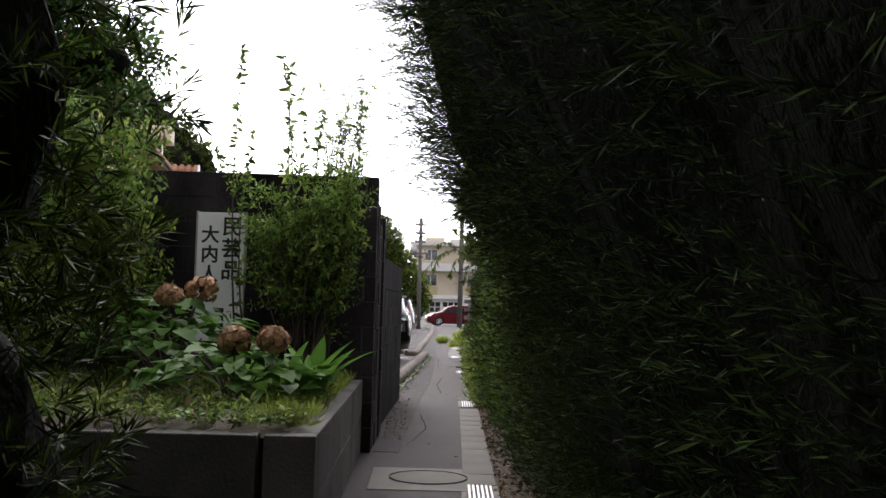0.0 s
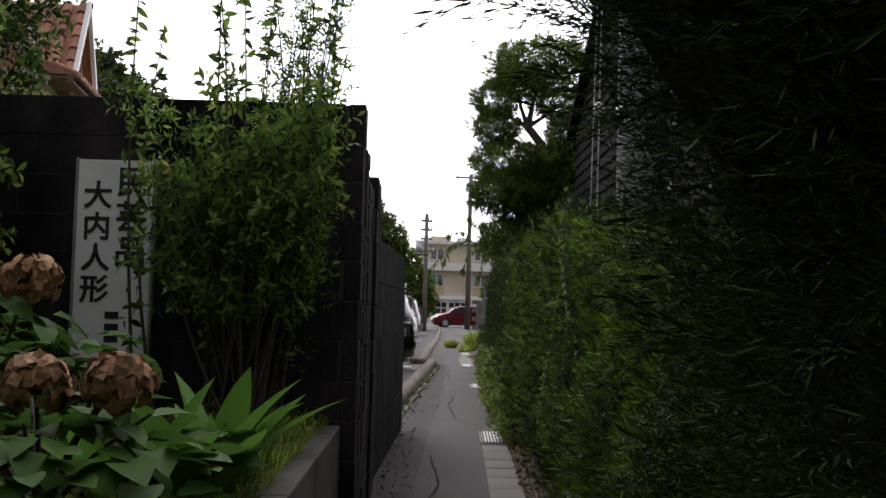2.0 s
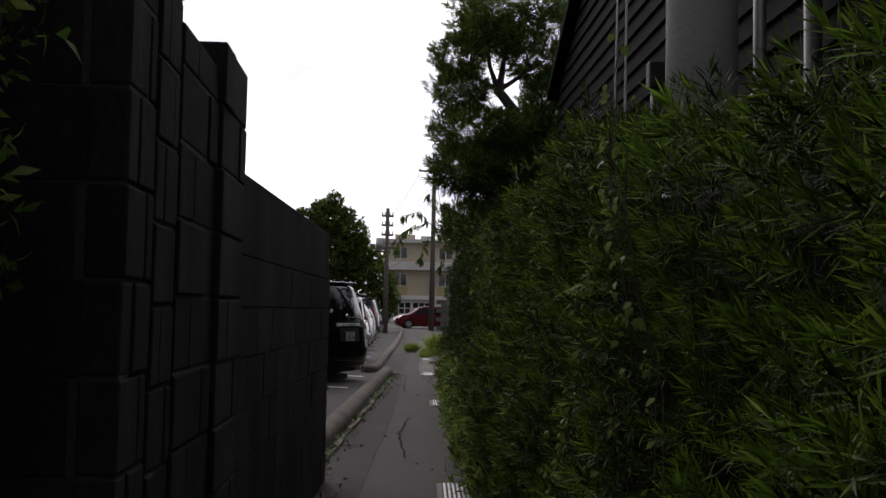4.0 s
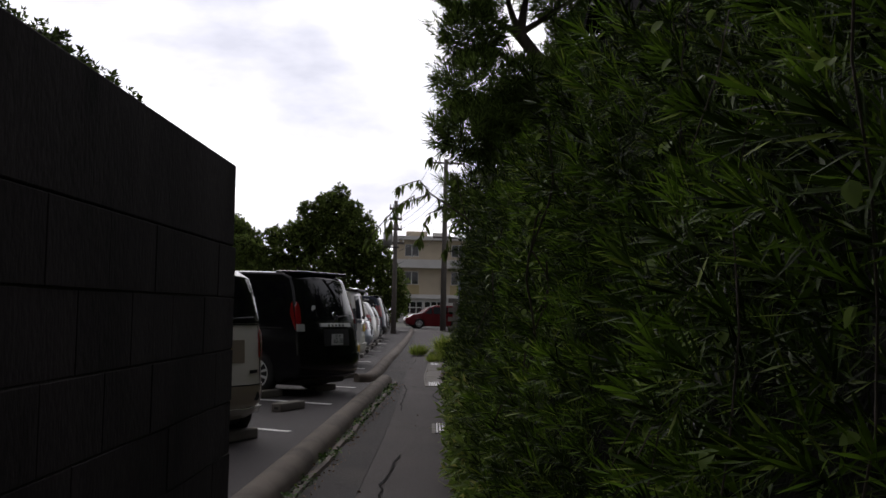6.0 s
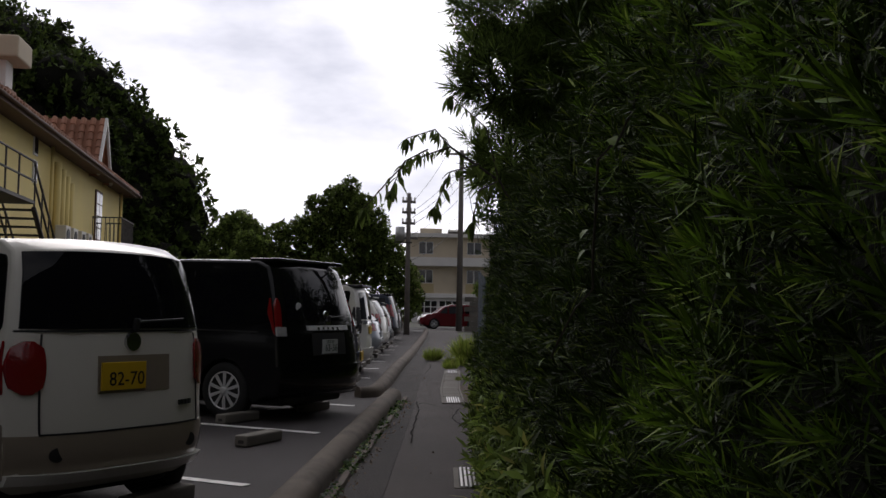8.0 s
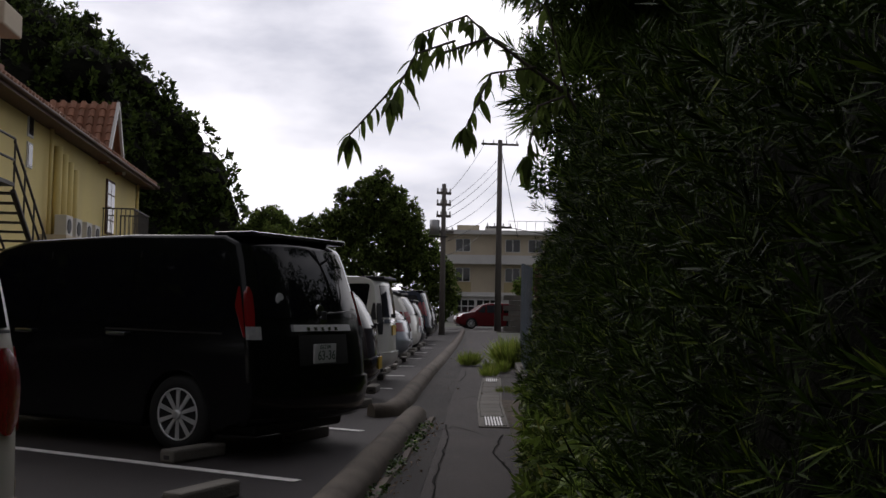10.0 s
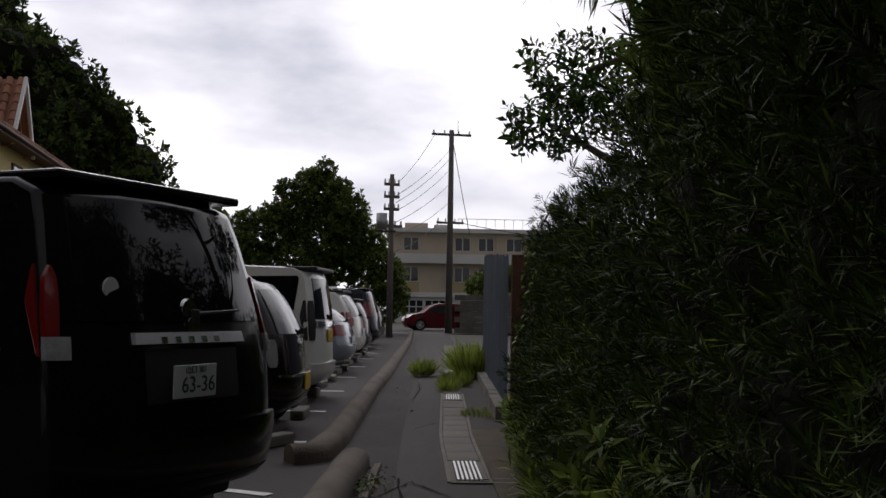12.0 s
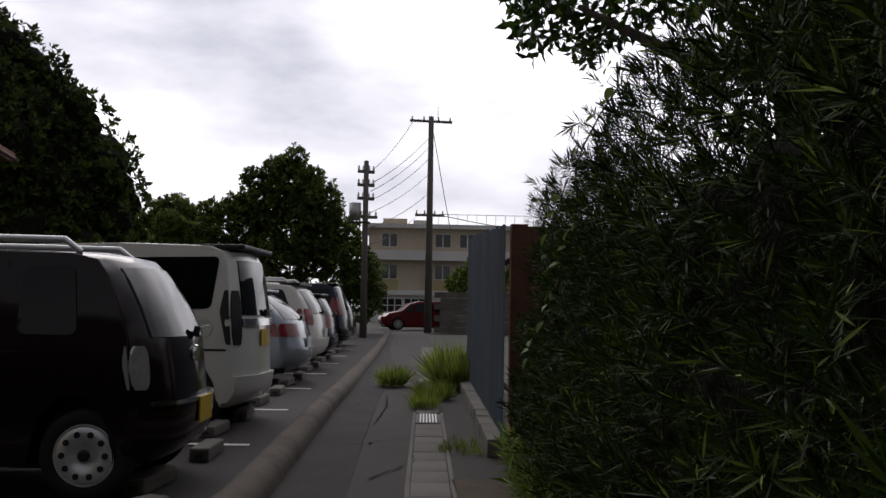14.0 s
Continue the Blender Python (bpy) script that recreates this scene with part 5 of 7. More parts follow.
# cream and taupe kei wagon
kei_shell = Shell(1.475, 0.98, [(0.1, 0.26), (0.03, 0.33), (0.0, 0.48), (0.02, 0.7), (0.03, 0.98)],
                  [(0.03, 0.98), (0.06, 1.2), (0.12, 1.48), (0.18, 1.62), (0.34, 1.69), (1.2, 1.715), (2.1, 1.69), (2.35, 1.6), (2.78, 1.02)],
                  [(2.78, 1.02), (3.2, 0.9), (3.36, 0.72), (3.39, 0.4), (3.33, 0.24)], 0.11, 0.2)


def kei_extras(car, s):
    tail_part("lower_panel", rear_patch(s, 0.3, 0.55, -1.0, 1.0, 0.012, 0.02, 4, 12), P_TAUPE, car, "taupe lower tail panel")
    tail_part("bumper_strip", rear_patch(s, 0.27, 0.335, -1.0, 1.0, 0.05, 0.05, 2, 12), P_WHITE, car, "pale bumper lip")
    tail_part("plate_recess", rear_patch(s, 0.77, 0.99, -0.4, 0.34, 0.003, 0.01, 2, 5), P_TAUPE, car)
    for side in (1, -1):
        part("side_panel", side_patch(s, [(0.22, 0.3), (0.36, 0.3), (0.3, 0.6), (0.22, 0.62)], side, 0.006, 0.02, 0.02), P_TAUPE, car)
        part("sill_panel", side_patch(s, [(1.05, 0.24), (2.3, 0.24), (2.3, 0.42), (1.05, 0.42)], side, 0.005, 0.02, 0.02), P_TAUPE, car)
        seam(car, s, 1.25, 0.3, 1.5)
        p = s.point(s.rear_l(0.44), 0.44, 0.68 * side, 0.016)
        part("fog_socket", cyl(p, p + Vector((0.03, 0, 0)), 0.042, 0.042, 18), TRIM, car, "round dark fog lamp socket")
    for t in (-0.8, 0.8):
        tail_part("tailgate_seam", rear_patch(s, 0.56, 1.12, t - 0.004, t + 0.004, 0.0145, 0.01, 6, 1), TRIM, car)
    tail_part("tailgate_seam", rear_patch(s, 0.55, 0.56, -0.8, 0.8, 0.0145, 0.01, 1, 10), TRIM, car)
    tail_part("glass_seam", rear_patch(s, 1.13, 1.142, -0.97, 0.97, 0.006, 0.01, 1, 10), TRIM, car)
    bm = bmesh.new()
    bmesh.ops.create_cone(bm, cap_ends=False, segments=24, radius1=0.075, radius2=0.075, depth=0.01, matrix=Matrix.Translation((0.42, s.half(0.85) + 0.001, 0.85)) @ pose(0, 0, 0, 90, 0, 0))
    part("fuel_flap", bm, TRIM, car, "round fuel flap outline")
    for t in (-0.52, -0.57, -0.62, -0.67):
        tail_part("badge_letter", rear_patch(s, 0.665, 0.695, t - 0.035, t, 0.008, 0.01, 1, 1), TRIM, car)


hatch_car("kei_wagon", "small cream wagon with taupe lower body and red lamps", kei_shell, P_CREAM, (-1.22, 20.35), 34, 0.275, (0.55, 2.95), 0.33,
          [[(0.28, 1.13), (1.18, 1.1), (1.18, 1.56), (0.36, 1.58)], [(1.3, 1.08), (2.4, 1.08), (2.1, 1.56), (1.3, 1.56)]],
          (1.15, 1.61, -0.94, 0.94), (0.78, 1.08, 0.76, 0.02), (0.87, 0.02, PLATE_YELLOW, INK, "82-70", "", 0.08), "cover",
          None, None, [(1.5, 0.9)], False, None, 1.07, kei_extras, None, 0.09)

# dark plum kei hatchback with roof rails
coc_shell = Shell(1.475, 0.95, [(0.1, 0.26), (0.02, 0.34), (0.0, 0.5), (0.02, 0.7), (0.05, 0.95)],
                  [(0.05, 0.95), (0.15, 1.15), (0.28, 1.36), (0.38, 1.46), (0.6, 1.5), (1.3, 1.51), (2.1, 1.48), (2.35, 1.38), (2.8, 0.98)],
                  [(2.8, 0.98), (3.2, 0.86), (3.36, 0.7), (3.39, 0.4), (3.33, 0.24)], 0.13, 0.22)


def coc_extras(car, s):
    seam(car, s, 1.02, 0.3, 1.42)
    part("spare_window", side_patch(s, [(0.56, 0.98), (0.92, 0.98), (0.92, 1.38), (0.62, 1.4)], 1, 0.008), CAR_GLASS, car)
    tail_part("bumper_chrome", rear_patch(s, 0.56, 0.585, -0.9, 0.9, 0.045, 0.02, 1, 10), CHROME, car)


hatch_car("kei_hatchback", "dark plum small hatchback with silver roof rails and round-hole wheels", coc_shell, P_BROWN, (-0.51, 31.3), 3, 0.275, (0.5, 2.98), 0.32,
          [[(1.1, 0.97), (2.0, 0.96), (2.0, 1.4), (1.1, 1.42)], [(2.1, 0.96), (2.6, 1.0), (2.25, 1.38), (2.1, 1.4)]],
          (0.97, 1.4, -0.82, 0.82), (0.66, 0.92, 0.88, 0.02), (0.5, 0.045, PLATE_YELLOW, INK, "", ""), "holes",
          (0.26, 0.58, P_BROWN), None, [(1.5, 0.88)], True, None, 0.85, coc_extras, CLEAR_LENS)

# white tall kei wagon
nb_shell = Shell(1.475, 1.0, [(0.1, 0.26), (0.02, 0.33), (0.0, 0.5), (0.01, 0.75), (0.02, 1.0)],
                 [(0.02, 1.0), (0.06, 1.3), (0.11, 1.6), (0.16, 1.7), (0.32, 1.77), (1.3, 1.79), (2.2, 1.76), (2.45, 1.66), (2.82, 1.05)],
                 [(2.82, 1.05), (3.24, 0.95), (3.37, 0.75), (3.39, 0.4), (3.33, 0.24)], 0.09, 0.14)


def nb_extras(car, s):
    seam(car, s, 1.3, 0.3, 1.6)
    part("slide_rail", side_patch(s, [(0.2, 0.74), (1.2, 0.74), (1.2, 0.76), (0.2, 0.76)], 1, 0.003, 0.01, 0.003), TRIM, car)
    bm = bmesh.new()
    bmesh.ops.create_cone(bm, cap_ends=False, segments=24, radius1=0.085, radius2=0.085, depth=0.01, matrix=Matrix.Translation((0.42, s.half(0.95) + 0.001, 0.95)) @ pose(0, 0, 0, 90, 0, 0))
    part("fuel_flap", bm, TRIM, car, "round fuel flap outline")


hatch_car("kei_wagon", "tall white boxy wagon with dark tail lamps", nb_shell, P_WHITE, (-0.52, 34.95), 6, 0.275, (0.52, 3.0), 0.33,
          [[(0.36, 1.14), (1.22, 1.1), (1.22, 1.62), (0.3, 1.64)], [(1.38, 1.08), (2.5, 1.1), (2.2, 1.62), (1.38, 1.62)]],
          (1.08, 1.62, -0.8, 0.8), (0.8, 1.32, 0.84, 0.07), (0.86, 0.02, PLATE_YELLOW, INK, "", ""), "spokes",
          (0.25, 0.5, P_WHITE), (1.75, 0.13, TRIM), [(1.5, 0.92)], False, (0.98, 1.05, 0.8, CHROME), None, nb_extras, TRIM)

hat_shell = Shell(1.77, 0.92, [(0.12, 0.26), (0.03, 0.34), (0.0, 0.5), (0.04, 0.72), (0.1, 0.92)],
                  [(0.1, 0.92), (0.3, 1.12), (0.6, 1.34), (0.82, 1.43), (1.4, 1.48), (2.2, 1.47), (2.7, 1.36), (3.3, 0.98)],
                  [(3.3, 0.98), (4.1, 0.84), (4.4, 0.68), (4.46, 0.45), (4.38, 0.24)], 0.2, 0.26)
hatch_car("hatchback", "silver-blue hatchback with red tail lamps and roof spoiler", hat_shell, P_SILVER, (-0.5, 40.75), 5, 0.315, (0.85, 3.5), 0.37,
          [[(0.75, 0.98), (1.5, 0.95), (1.5, 1.36), (1.0, 1.33)], [(1.6, 0.95), (2.4, 0.95), (2.4, 1.36), (1.6, 1.37)]],
          (0.98, 1.38, -0.82, 0.82), (0.72, 0.92, 0.55, 0.25), (0.62, 0.03, PLATE_WHITE, PLATE_GREEN, "", ""), "spokes",
          (0.26, 0.55, P_SILVER), (1.43, 0.12, P_SILVER), [(1.9, 0.86)])
suv_shell = Shell(1.78, 1.0, [(0.12, 0.3), (0.03, 0.4), (0.0, 0.58), (0.03, 0.8), (0.06, 1.0)],
                  [(0.06, 1.0), (0.18, 1.25), (0.36, 1.5), (0.5, 1.6), (1.2, 1.66), (2.3, 1.65), (2.8, 1.5), (3.3, 1.08)],
                  [(3.3, 1.08), (4.1, 0.95), (4.4, 0.75), (4.45, 0.5), (4.38, 0.3)], 0.18, 0.2)
hatch_car("estate_car", "white estate car with silver roof rails", suv_shell, P_WHITE, (-0.45, 44.3), 5, 0.33, (0.85, 3.5), 0.38,
          [[(0.5, 1.06), (1.4, 1.03), (1.4, 1.5), (0.7, 1.5)], [(1.5, 1.03), (2.5, 1.03), (2.5, 1.5), (1.5, 1.52)]],
          (1.06, 1.5, -0.82, 0.82), (0.85, 1.15, 0.8, 0.12), (0.7, 0.03, PLATE_WHITE, PLATE_GREEN, "", ""), "spokes", (0.3, 0.6, P_WHITE), (1.62, 0.1, TRIM), [(1.9, 0.95)], True)
hatch_car("hatchback", "dark blue compact hatchback with bright red lamps", coc_shell, P_NAVY, (-0.42, 47.8), 5, 0.29, (0.5, 2.98), 0.34,
          [[(0.56, 0.98), (1.6, 0.96), (1.6, 1.4), (0.62, 1.4)], [(1.7, 0.96), (2.6, 1.0), (2.25, 1.38), (1.7, 1.4)]],
          (0.99, 1.4, -0.82, 0.82), (0.72, 0.98, 0.55, 0.12), None, "spokes", (0.26, 0.55, P_NAVY), (1.47, 0.1, P_NAVY))
hatch_car("minivan", "black minivan parked in the far row", van_shell, P_NAVY, (-0.3, 53.3), 5, 0.325, (0.92, 3.78), 0.38,
          [[(0.34, 1.12), (1.4, 1.08), (1.4, 1.66), (0.5, 1.7)], [(1.5, 1.08), (2.5, 1.07), (2.5, 1.66), (1.5, 1.68)]],
          (1.14, 1.74, -0.84, 0.84), (0.98, 1.46, 0.86, 0.12), None, "spokes", (0.27, 0.62, P_BLACK), (1.845, 0.1, P_BLACK))
hatch_car("crossover_car", "dark compact crossover parked in the far row", suv_shell, P_BLACK, (-0.25, 57.0), 5, 0.33, (0.85, 3.5), 0.38,
          [[(0.5, 1.06), (1.4, 1.03), (1.4, 1.5), (0.7, 1.5)]], (1.06, 1.5, -0.82, 0.82), (0.85, 1.15, 0.8, 0.12), None, "spokes", (0.3, 0.6, P_BLACK))
red = hatch_car("crossover_car", "deep red crossover standing across the street end", suv_shell, P_RED, (4.7, 83.5), -10, 0.34, (0.85, 3.5), 0.39,
                [[(0.6, 1.06), (1.4, 1.03), (1.4, 1.5), (0.8, 1.48)], [(1.5, 1.03), (2.5, 1.03), (2.5, 1.5), (1.5, 1.52)], [(2.6, 1.03), (3.1, 1.06), (2.75, 1.42), (2.6, 1.48)]],
                (1.06, 1.5, -0.82, 0.82), (0.85, 1.1, 0.7, 0.15), None, "spokes", (0.3, 0.6, TRIM))


# ---- yellow house beyond the parking lot ----
def build_house():
    h = tagged(empty("house", pose(-10.95, 42.5, 0, 0, 0, 97.5)), "two storey yellow rendered house with brown tiled roof", "house")
    E, L = 6.35, 18.6
    part("wall", box(-16, L, 0, 8, 0, E + 0.2), YELLOW_WALL, h)
    bm = bmesh.new()
    v = [bm.verts.new(p) for p in ((-16.6, -0.75, E + 0.02), (L + 0.6, -0.75, E + 0.02), (L + 0.6, 4, E + 2.0), (-16.6, 4, E + 2.0), (L + 0.6, 8.7, E + 0.02), (-16.6, 8.7, E + 0.02))]
    for f in ((0, 1, 2, 3), (3, 2, 4, 5), (0, 3, 5), (1, 4, 2), (0, 5, 4, 1)):
        bm.faces.new([v[i] for i in f])
    roof = part("roof", bm, TILE, h)
    # barrel tiles along the eave
    me = None
    for x in np.arange(-16.4, L + 0.5, 0.3):
        ob = part("roof_tile", cyl((0, 0, 0), (0, 2.2, 0.9), 0.085, 0.085, 8), TILE, roof, "", True) if me is None else new("roof_tile", me)
        me = ob.data
        ob.parent = roof
        ob.location = (x, -0.8, E + 0.05)
    part("fascia", box(-16.6, L + 0.6, -0.74, -0.6, E - 0.16, E + 0.02), TIMBER, h, "dark brown eave board")
    part("soffit", box(-16.6, L + 0.6, -0.6, 0.02, E - 0.06, E - 0.01), TIMBER, h)
    part("gutter", cyl((-16.6, -0.8, E - 0.03), (L + 0.7, -0.8, E - 0.03), 0.06, 0.06, 8), TIMBER, h, "", True)
    part("verge_board", box(L + 0.5, L + 0.62, -0.9, 4, E - 0.14, E + 0.0), TIMBER, h)
    # dormers with their gables to the parking lot
    for cx, hw, top in ((12.7, 1.25, 8.65), (-13.2, 1.4, 8.9)):
        bm = bmesh.new()
        f = [(cx - hw, E + 0.15), (cx + hw, E + 0.15), (cx, top - 0.1)]
        a = [bm.verts.new((x, -0.05, z)) for x, z in f]
        b = [bm.verts.new((x, 4.5, z)) for x, z in f]
        bm.faces.new(a)
        bm.faces.new(b[::-1])
        for i in range(3):
            bm.faces.new((a[i], b[i], b[(i + 1) % 3], a[(i + 1) % 3]))
        dormer = part("dormer", bm, YELLOW_WALL, h)
        for s in (-1, 1):
            bm = bmesh.new()
            v = [bm.verts.new(p) for p in ((cx, -0.35, top), (cx, 4.5, top), (cx + s * (hw + 0.25), 4.5, E - 0.05), (cx + s * (hw + 0.25), -0.35, E - 0.05),
                                           (cx, -0.35, top - 0.1), (cx, 4.5, top - 0.1), (cx + s * (hw + 0.25), 4.5, E - 0.15), (cx + s * (hw + 0.25), -0.35, E - 0.15))]
            for q in ((0, 1, 2, 3), (4, 7, 6, 5), (0, 3, 7, 4), (1, 5, 6, 2), (0, 4, 5, 1), (3, 2, 6, 7)):
                bm.faces.new([v[i] for i in q])
            part("dormer_roof", bm, TILE, dormer)
            mesh = None
            for row in range(7):
                for col in range(13):
                    z = E + 0.0 + (top - E) * (row + 0.5) / 7.0
                    xx = cx + s * (hw + 0.25) * (1 - (row + 0.5) / 7.0)
                    if mesh is None:
                        t = part("roof_tile", cyl((-0.0, 0, -0.17), (0, 0, 0.19), 0.13, 0.11, 8), TILE, dormer)
                        mesh = t.data
                    else:
                        t = new("roof_tile", mesh)
                        t.parent = dormer
                    t.location = (xx + s * 0.03, -0.2 + col * 0.37, z + 0.03)
                    t.rotation_euler = (0, -s * math.atan2(hw + 0.25, top - E), 0)
            part("barge_board", box(-0.06, 0.06, -0.42, -0.36, -0.06, 0.06), TIMBER, dormer).matrix_local = Matrix.Translation((cx, 0, top))
            bm = bmesh.new()
            d = Vector((s * (hw + 0.25), 0, E - 0.1 - top))
            add_box(bm, 0, d.length, -0.4, -0.3, -0.16, 0.0, m=Matrix.Translation((cx, 0, top)) @ pose(0, 0, 0, 0, math.degrees(math.atan2(-d.z, d.x)), 0))
            part("barge_board", bm, FRAME_WHITE, dormer, "pale gable board")
        bm = bmesh.new()
        t3 = [bm.verts.new((x, -0.09, z)) for x, z in ((cx - 0.7, E + 0.35), (cx + 0.7, E + 0.35), (cx, top - 0.75))]
        bm.faces.new(t3)
        bmesh.ops.solidify(bm, geom=list(bm.faces), thickness=0.03)
        part("gable_window", bm, GLASS_DARK, dormer, "dark triangular window")
        for a0, b0 in (((cx, E + 0.35), (cx, top - 0.75)), ((cx - 0.45, E + 0.35), (cx - 0.12, E + 1.1)), ((cx + 0.45, E + 0.35), (cx + 0.12, E + 1.1))):
            part("glazing_bar", cyl((a0[0], -0.13, a0[1]), (b0[0], -0.13, b0[1]), 0.03, 0.03, 6), TIMBER, dormer)
    # glazed door and balcony
    w = part("window", box(12.6, 14.0, -0.06, 0.1, 3.8, 5.85), TIMBER, h, "dark framed glazed door")
    for i in range(2):
        for j in range(4):
            part("pane", box(12.68 + i * 0.66, 13.26 + i * 0.66, -0.075, -0.03, 3.88 + j * 0.48, 4.31 + j * 0.48), GLASS_DARK, w)
    bx0, bx1, bz = 12.2, 15.4, 3.7
    part("balcony_slab", box(bx0, bx1, -1.15, 0, bz - 0.15, bz + 0.02), SCHOOL_WALL, h)
    rail = part("balcony_rail", box(bx0, bx1, -1.14, -1.1, bz + 0.98, bz + 1.03), DARK_METAL, h, "dark iron balustrade")
    for x in np.arange(bx0 + 0.05, bx1, 0.16):
        part("baluster", box(x, x + 0.025, -1.13, -1.11, bz, bz + 1.0), DARK_METAL, rail)
    for x in (bx0 + 0.02, bx1 - 0.02):
        part("end_rail", box(x - 0.02, x + 0.02, -1.12, 0, bz + 0.98, bz + 1.03), DARK_METAL, rail)
        for y in np.arange(-1.0, 0, 0.16):
            part("baluster", box(x - 0.012, x + 0.012, y, y + 0.025, bz, bz + 1.0), DARK_METAL, rail)
    # tall plastered chimney on the roof slope
    stack = part("chimney", box(-0.85, -0.15, 0.0, 0.7, E + 0.1, 7.85, 0.02), SCHOOL_WHITE, h, "pale rendered chimney")
    part("chimney_cap", box(-1.25, 0.25, -0.4, 1.1, 7.85, 8.45, 0.05), SCHOOL_WALL, stack, "broad concrete chimney cap")
    part("chimney_collar", box(-0.95, -0.05, -0.1, 0.8, E + 0.1, E + 0.75, 0.03), TILE, stack, "tiled foot of the chimney")
    # ledge, condensers, pipes, small windows
    part("ledge", box(3.8, 9.6, -0.8, 0, 3.02, 3.16), SCHOOL_WALL, h)
    for x in (4.6, 5.8, 7.2, 8.4):
        ac = part("condenser", box(x, x + 0.75, -0.6, -0.25, 3.16, 3.8, 0.02), AC_WHITE, h, "white air-conditioner condenser")
        bm = bmesh.new()
        add_cyl(bm, (x + 0.3, -0.62, 3.48), (x + 0.3, -0.59, 3.48), 0.22, 0.22, 20)
        part("fan_grille", bm, TRIM, ac)
    for x, z1 in ((5.2, 5.9), (5.9, 5.75), (6.6, 5.6), (7.3, 5.45), (18.3, 6.3), (4.4, 6.3)):
        part("downpipe", cyl((x, -0.14, 3.1 if x < 18 else 0.2), (x, -0.14, z1), 0.13 if 5 < x < 8 else 0.06, 0.13 if 5 < x < 8 else 0.06, 10), YELLOW_WALL, h, "", True)
    for z in (4.9, 5.75):
        win = part("window", box(2.4, 2.9, -0.04, 0.1, z, z + 0.7), FRAME_WHITE, h, "small leaded window")
        part("pane", box(2.46, 2.84, -0.055, -0.02, z + 0.06, z + 0.64), GLASS_DARK, win)
    # outside steel stair
    sx, sz = -4.3, 3.62
    stair = part("stair", box(-8.0, sx, -1.7, -0.6, sz, sz + 0.08), DARK_METAL, h, "dark steel outside stair")
    n = 13
    for k in range(n):
        x, z = sx + k * 0.26, sz - 0.15 - k * 0.185
        part("tread", box(x, x + 0.27, -1.65, -0.65, z, z + 0.04), DARK_METAL, stair)
    for y in (-1.68, -0.66):
        part("stringer", cyl((sx - 0.05, y, sz - 0.1), (sx + n * 0.26, y, sz - 0.1 - n * 0.185), 0.06, 0.06, 6), DARK_METAL, stair)
        for dz in (0.95, 0.5):
            part("handrail", cyl((sx - 0.05, y, sz + dz), (sx + n * 0.26, y, sz + dz - n * 0.185), 0.028, 0.028, 6), DARK_METAL, stair)
            part("handrail", cyl((-8, y, sz + 0.05 + dz), (sx - 0.05, y, sz + 0.05 + dz), 0.028, 0.028, 6), DARK_METAL, stair)
        for k in range(0, n + 1, 3):
            part("rail_post", cyl((sx + k * 0.26, y, sz - 0.15 - k * 0.185), (sx + k * 0.26, y, sz + 1.0 - k * 0.185), 0.022, 0.022, 6), DARK_METAL, stair)
        for x in (-8.0, -6.9, -5.8):
            part("rail_post", cyl((x, y, sz), (x, y, sz + 1.0), 0.022, 0.022, 6), DARK_METAL, stair)
    return h


build_house()


# ---- dark clad building behind the hedge, with pole and pipes ----
def build_clad():
    b = tagged(empty("clad_house"), "dark boarded house wall rising behind the hedge", "house")
    n = 30
    for k in range(n):
        z = 0.4 + k * 0.19
        y1 = 22.0 - max(0.0, (z - 4.5)) * 2.0
        bm = bmesh.new()
        v = [bm.verts.new(p) for p in ((2.58, 7.2, z), (2.58, y1, z), (2.61, y1, z + 0.2), (2.61, 7.2, z + 0.2), (2.66, 7.2, z), (2.66, y1, z), (2.66, y1, z + 0.2), (2.66, 7.2, z + 0.2))]
        for f in ((0, 1, 2, 3), (4, 7, 6, 5), (0, 4, 5, 1), (3, 2, 6, 7), (0, 3, 7, 4), (1, 5, 6, 2)):
            bm.faces.new([v[i] for i in f])
        part("board", bm, SIDING, b)
    bm = bmesh.new()
    prof = [(7.2, 0), (22.0, 0), (22.0, 4.6), (19.0, 6.1), (7.2, 6.1)]
    lo = [bm.verts.new((2.655, y, z)) for y, z in prof]
    hi = [bm.verts.new((8.0, y, z)) for y, z in prof]
    bm.faces.new(lo)
    bm.faces.new(hi[::-1])
    for i in range(5):
        bm.faces.new((lo[i], lo[(i + 1) % 5], hi[(i + 1) % 5], hi[i]))
    part("wall", bm, SIDING, b)
    bm = bmesh.new()
    d = Vector((0, -3.3, 1.65))
    m = Matrix.Translation((0, 22.15, 4.62))
    v = [bm.verts.new(p) for p in ((2.45, 22.25, 4.55), (8, 22.25, 4.55), (8, 18.8, 6.28), (2.45, 18.8, 6.28), (2.45, 22.25, 4.67), (8, 22.25, 4.67), (8, 18.8, 6.4), (2.45, 18.8, 6.4))]
    for f in ((0, 1, 2, 3), (4, 7, 6, 5), (0, 4, 5, 1), (3, 2, 6, 7), (0, 3, 7, 4), (1, 5, 6, 2)):
        bm.faces.new([v[i] for i in f])
    part("roof", bm, SIDING, b)
    for y in (9.2, 12.6, 16.0):
        part("downpipe", cyl((2.5, y, 0.2), (2.5, y, 3.4), 0.05, 0.05, 10), TRIM, b, "black downpipe", True)
        part("pipe_head", box(2.42, 2.58, y - 0.07, y + 0.07, 3.35, 3.6, 0.02), TRIM, b)
    return b


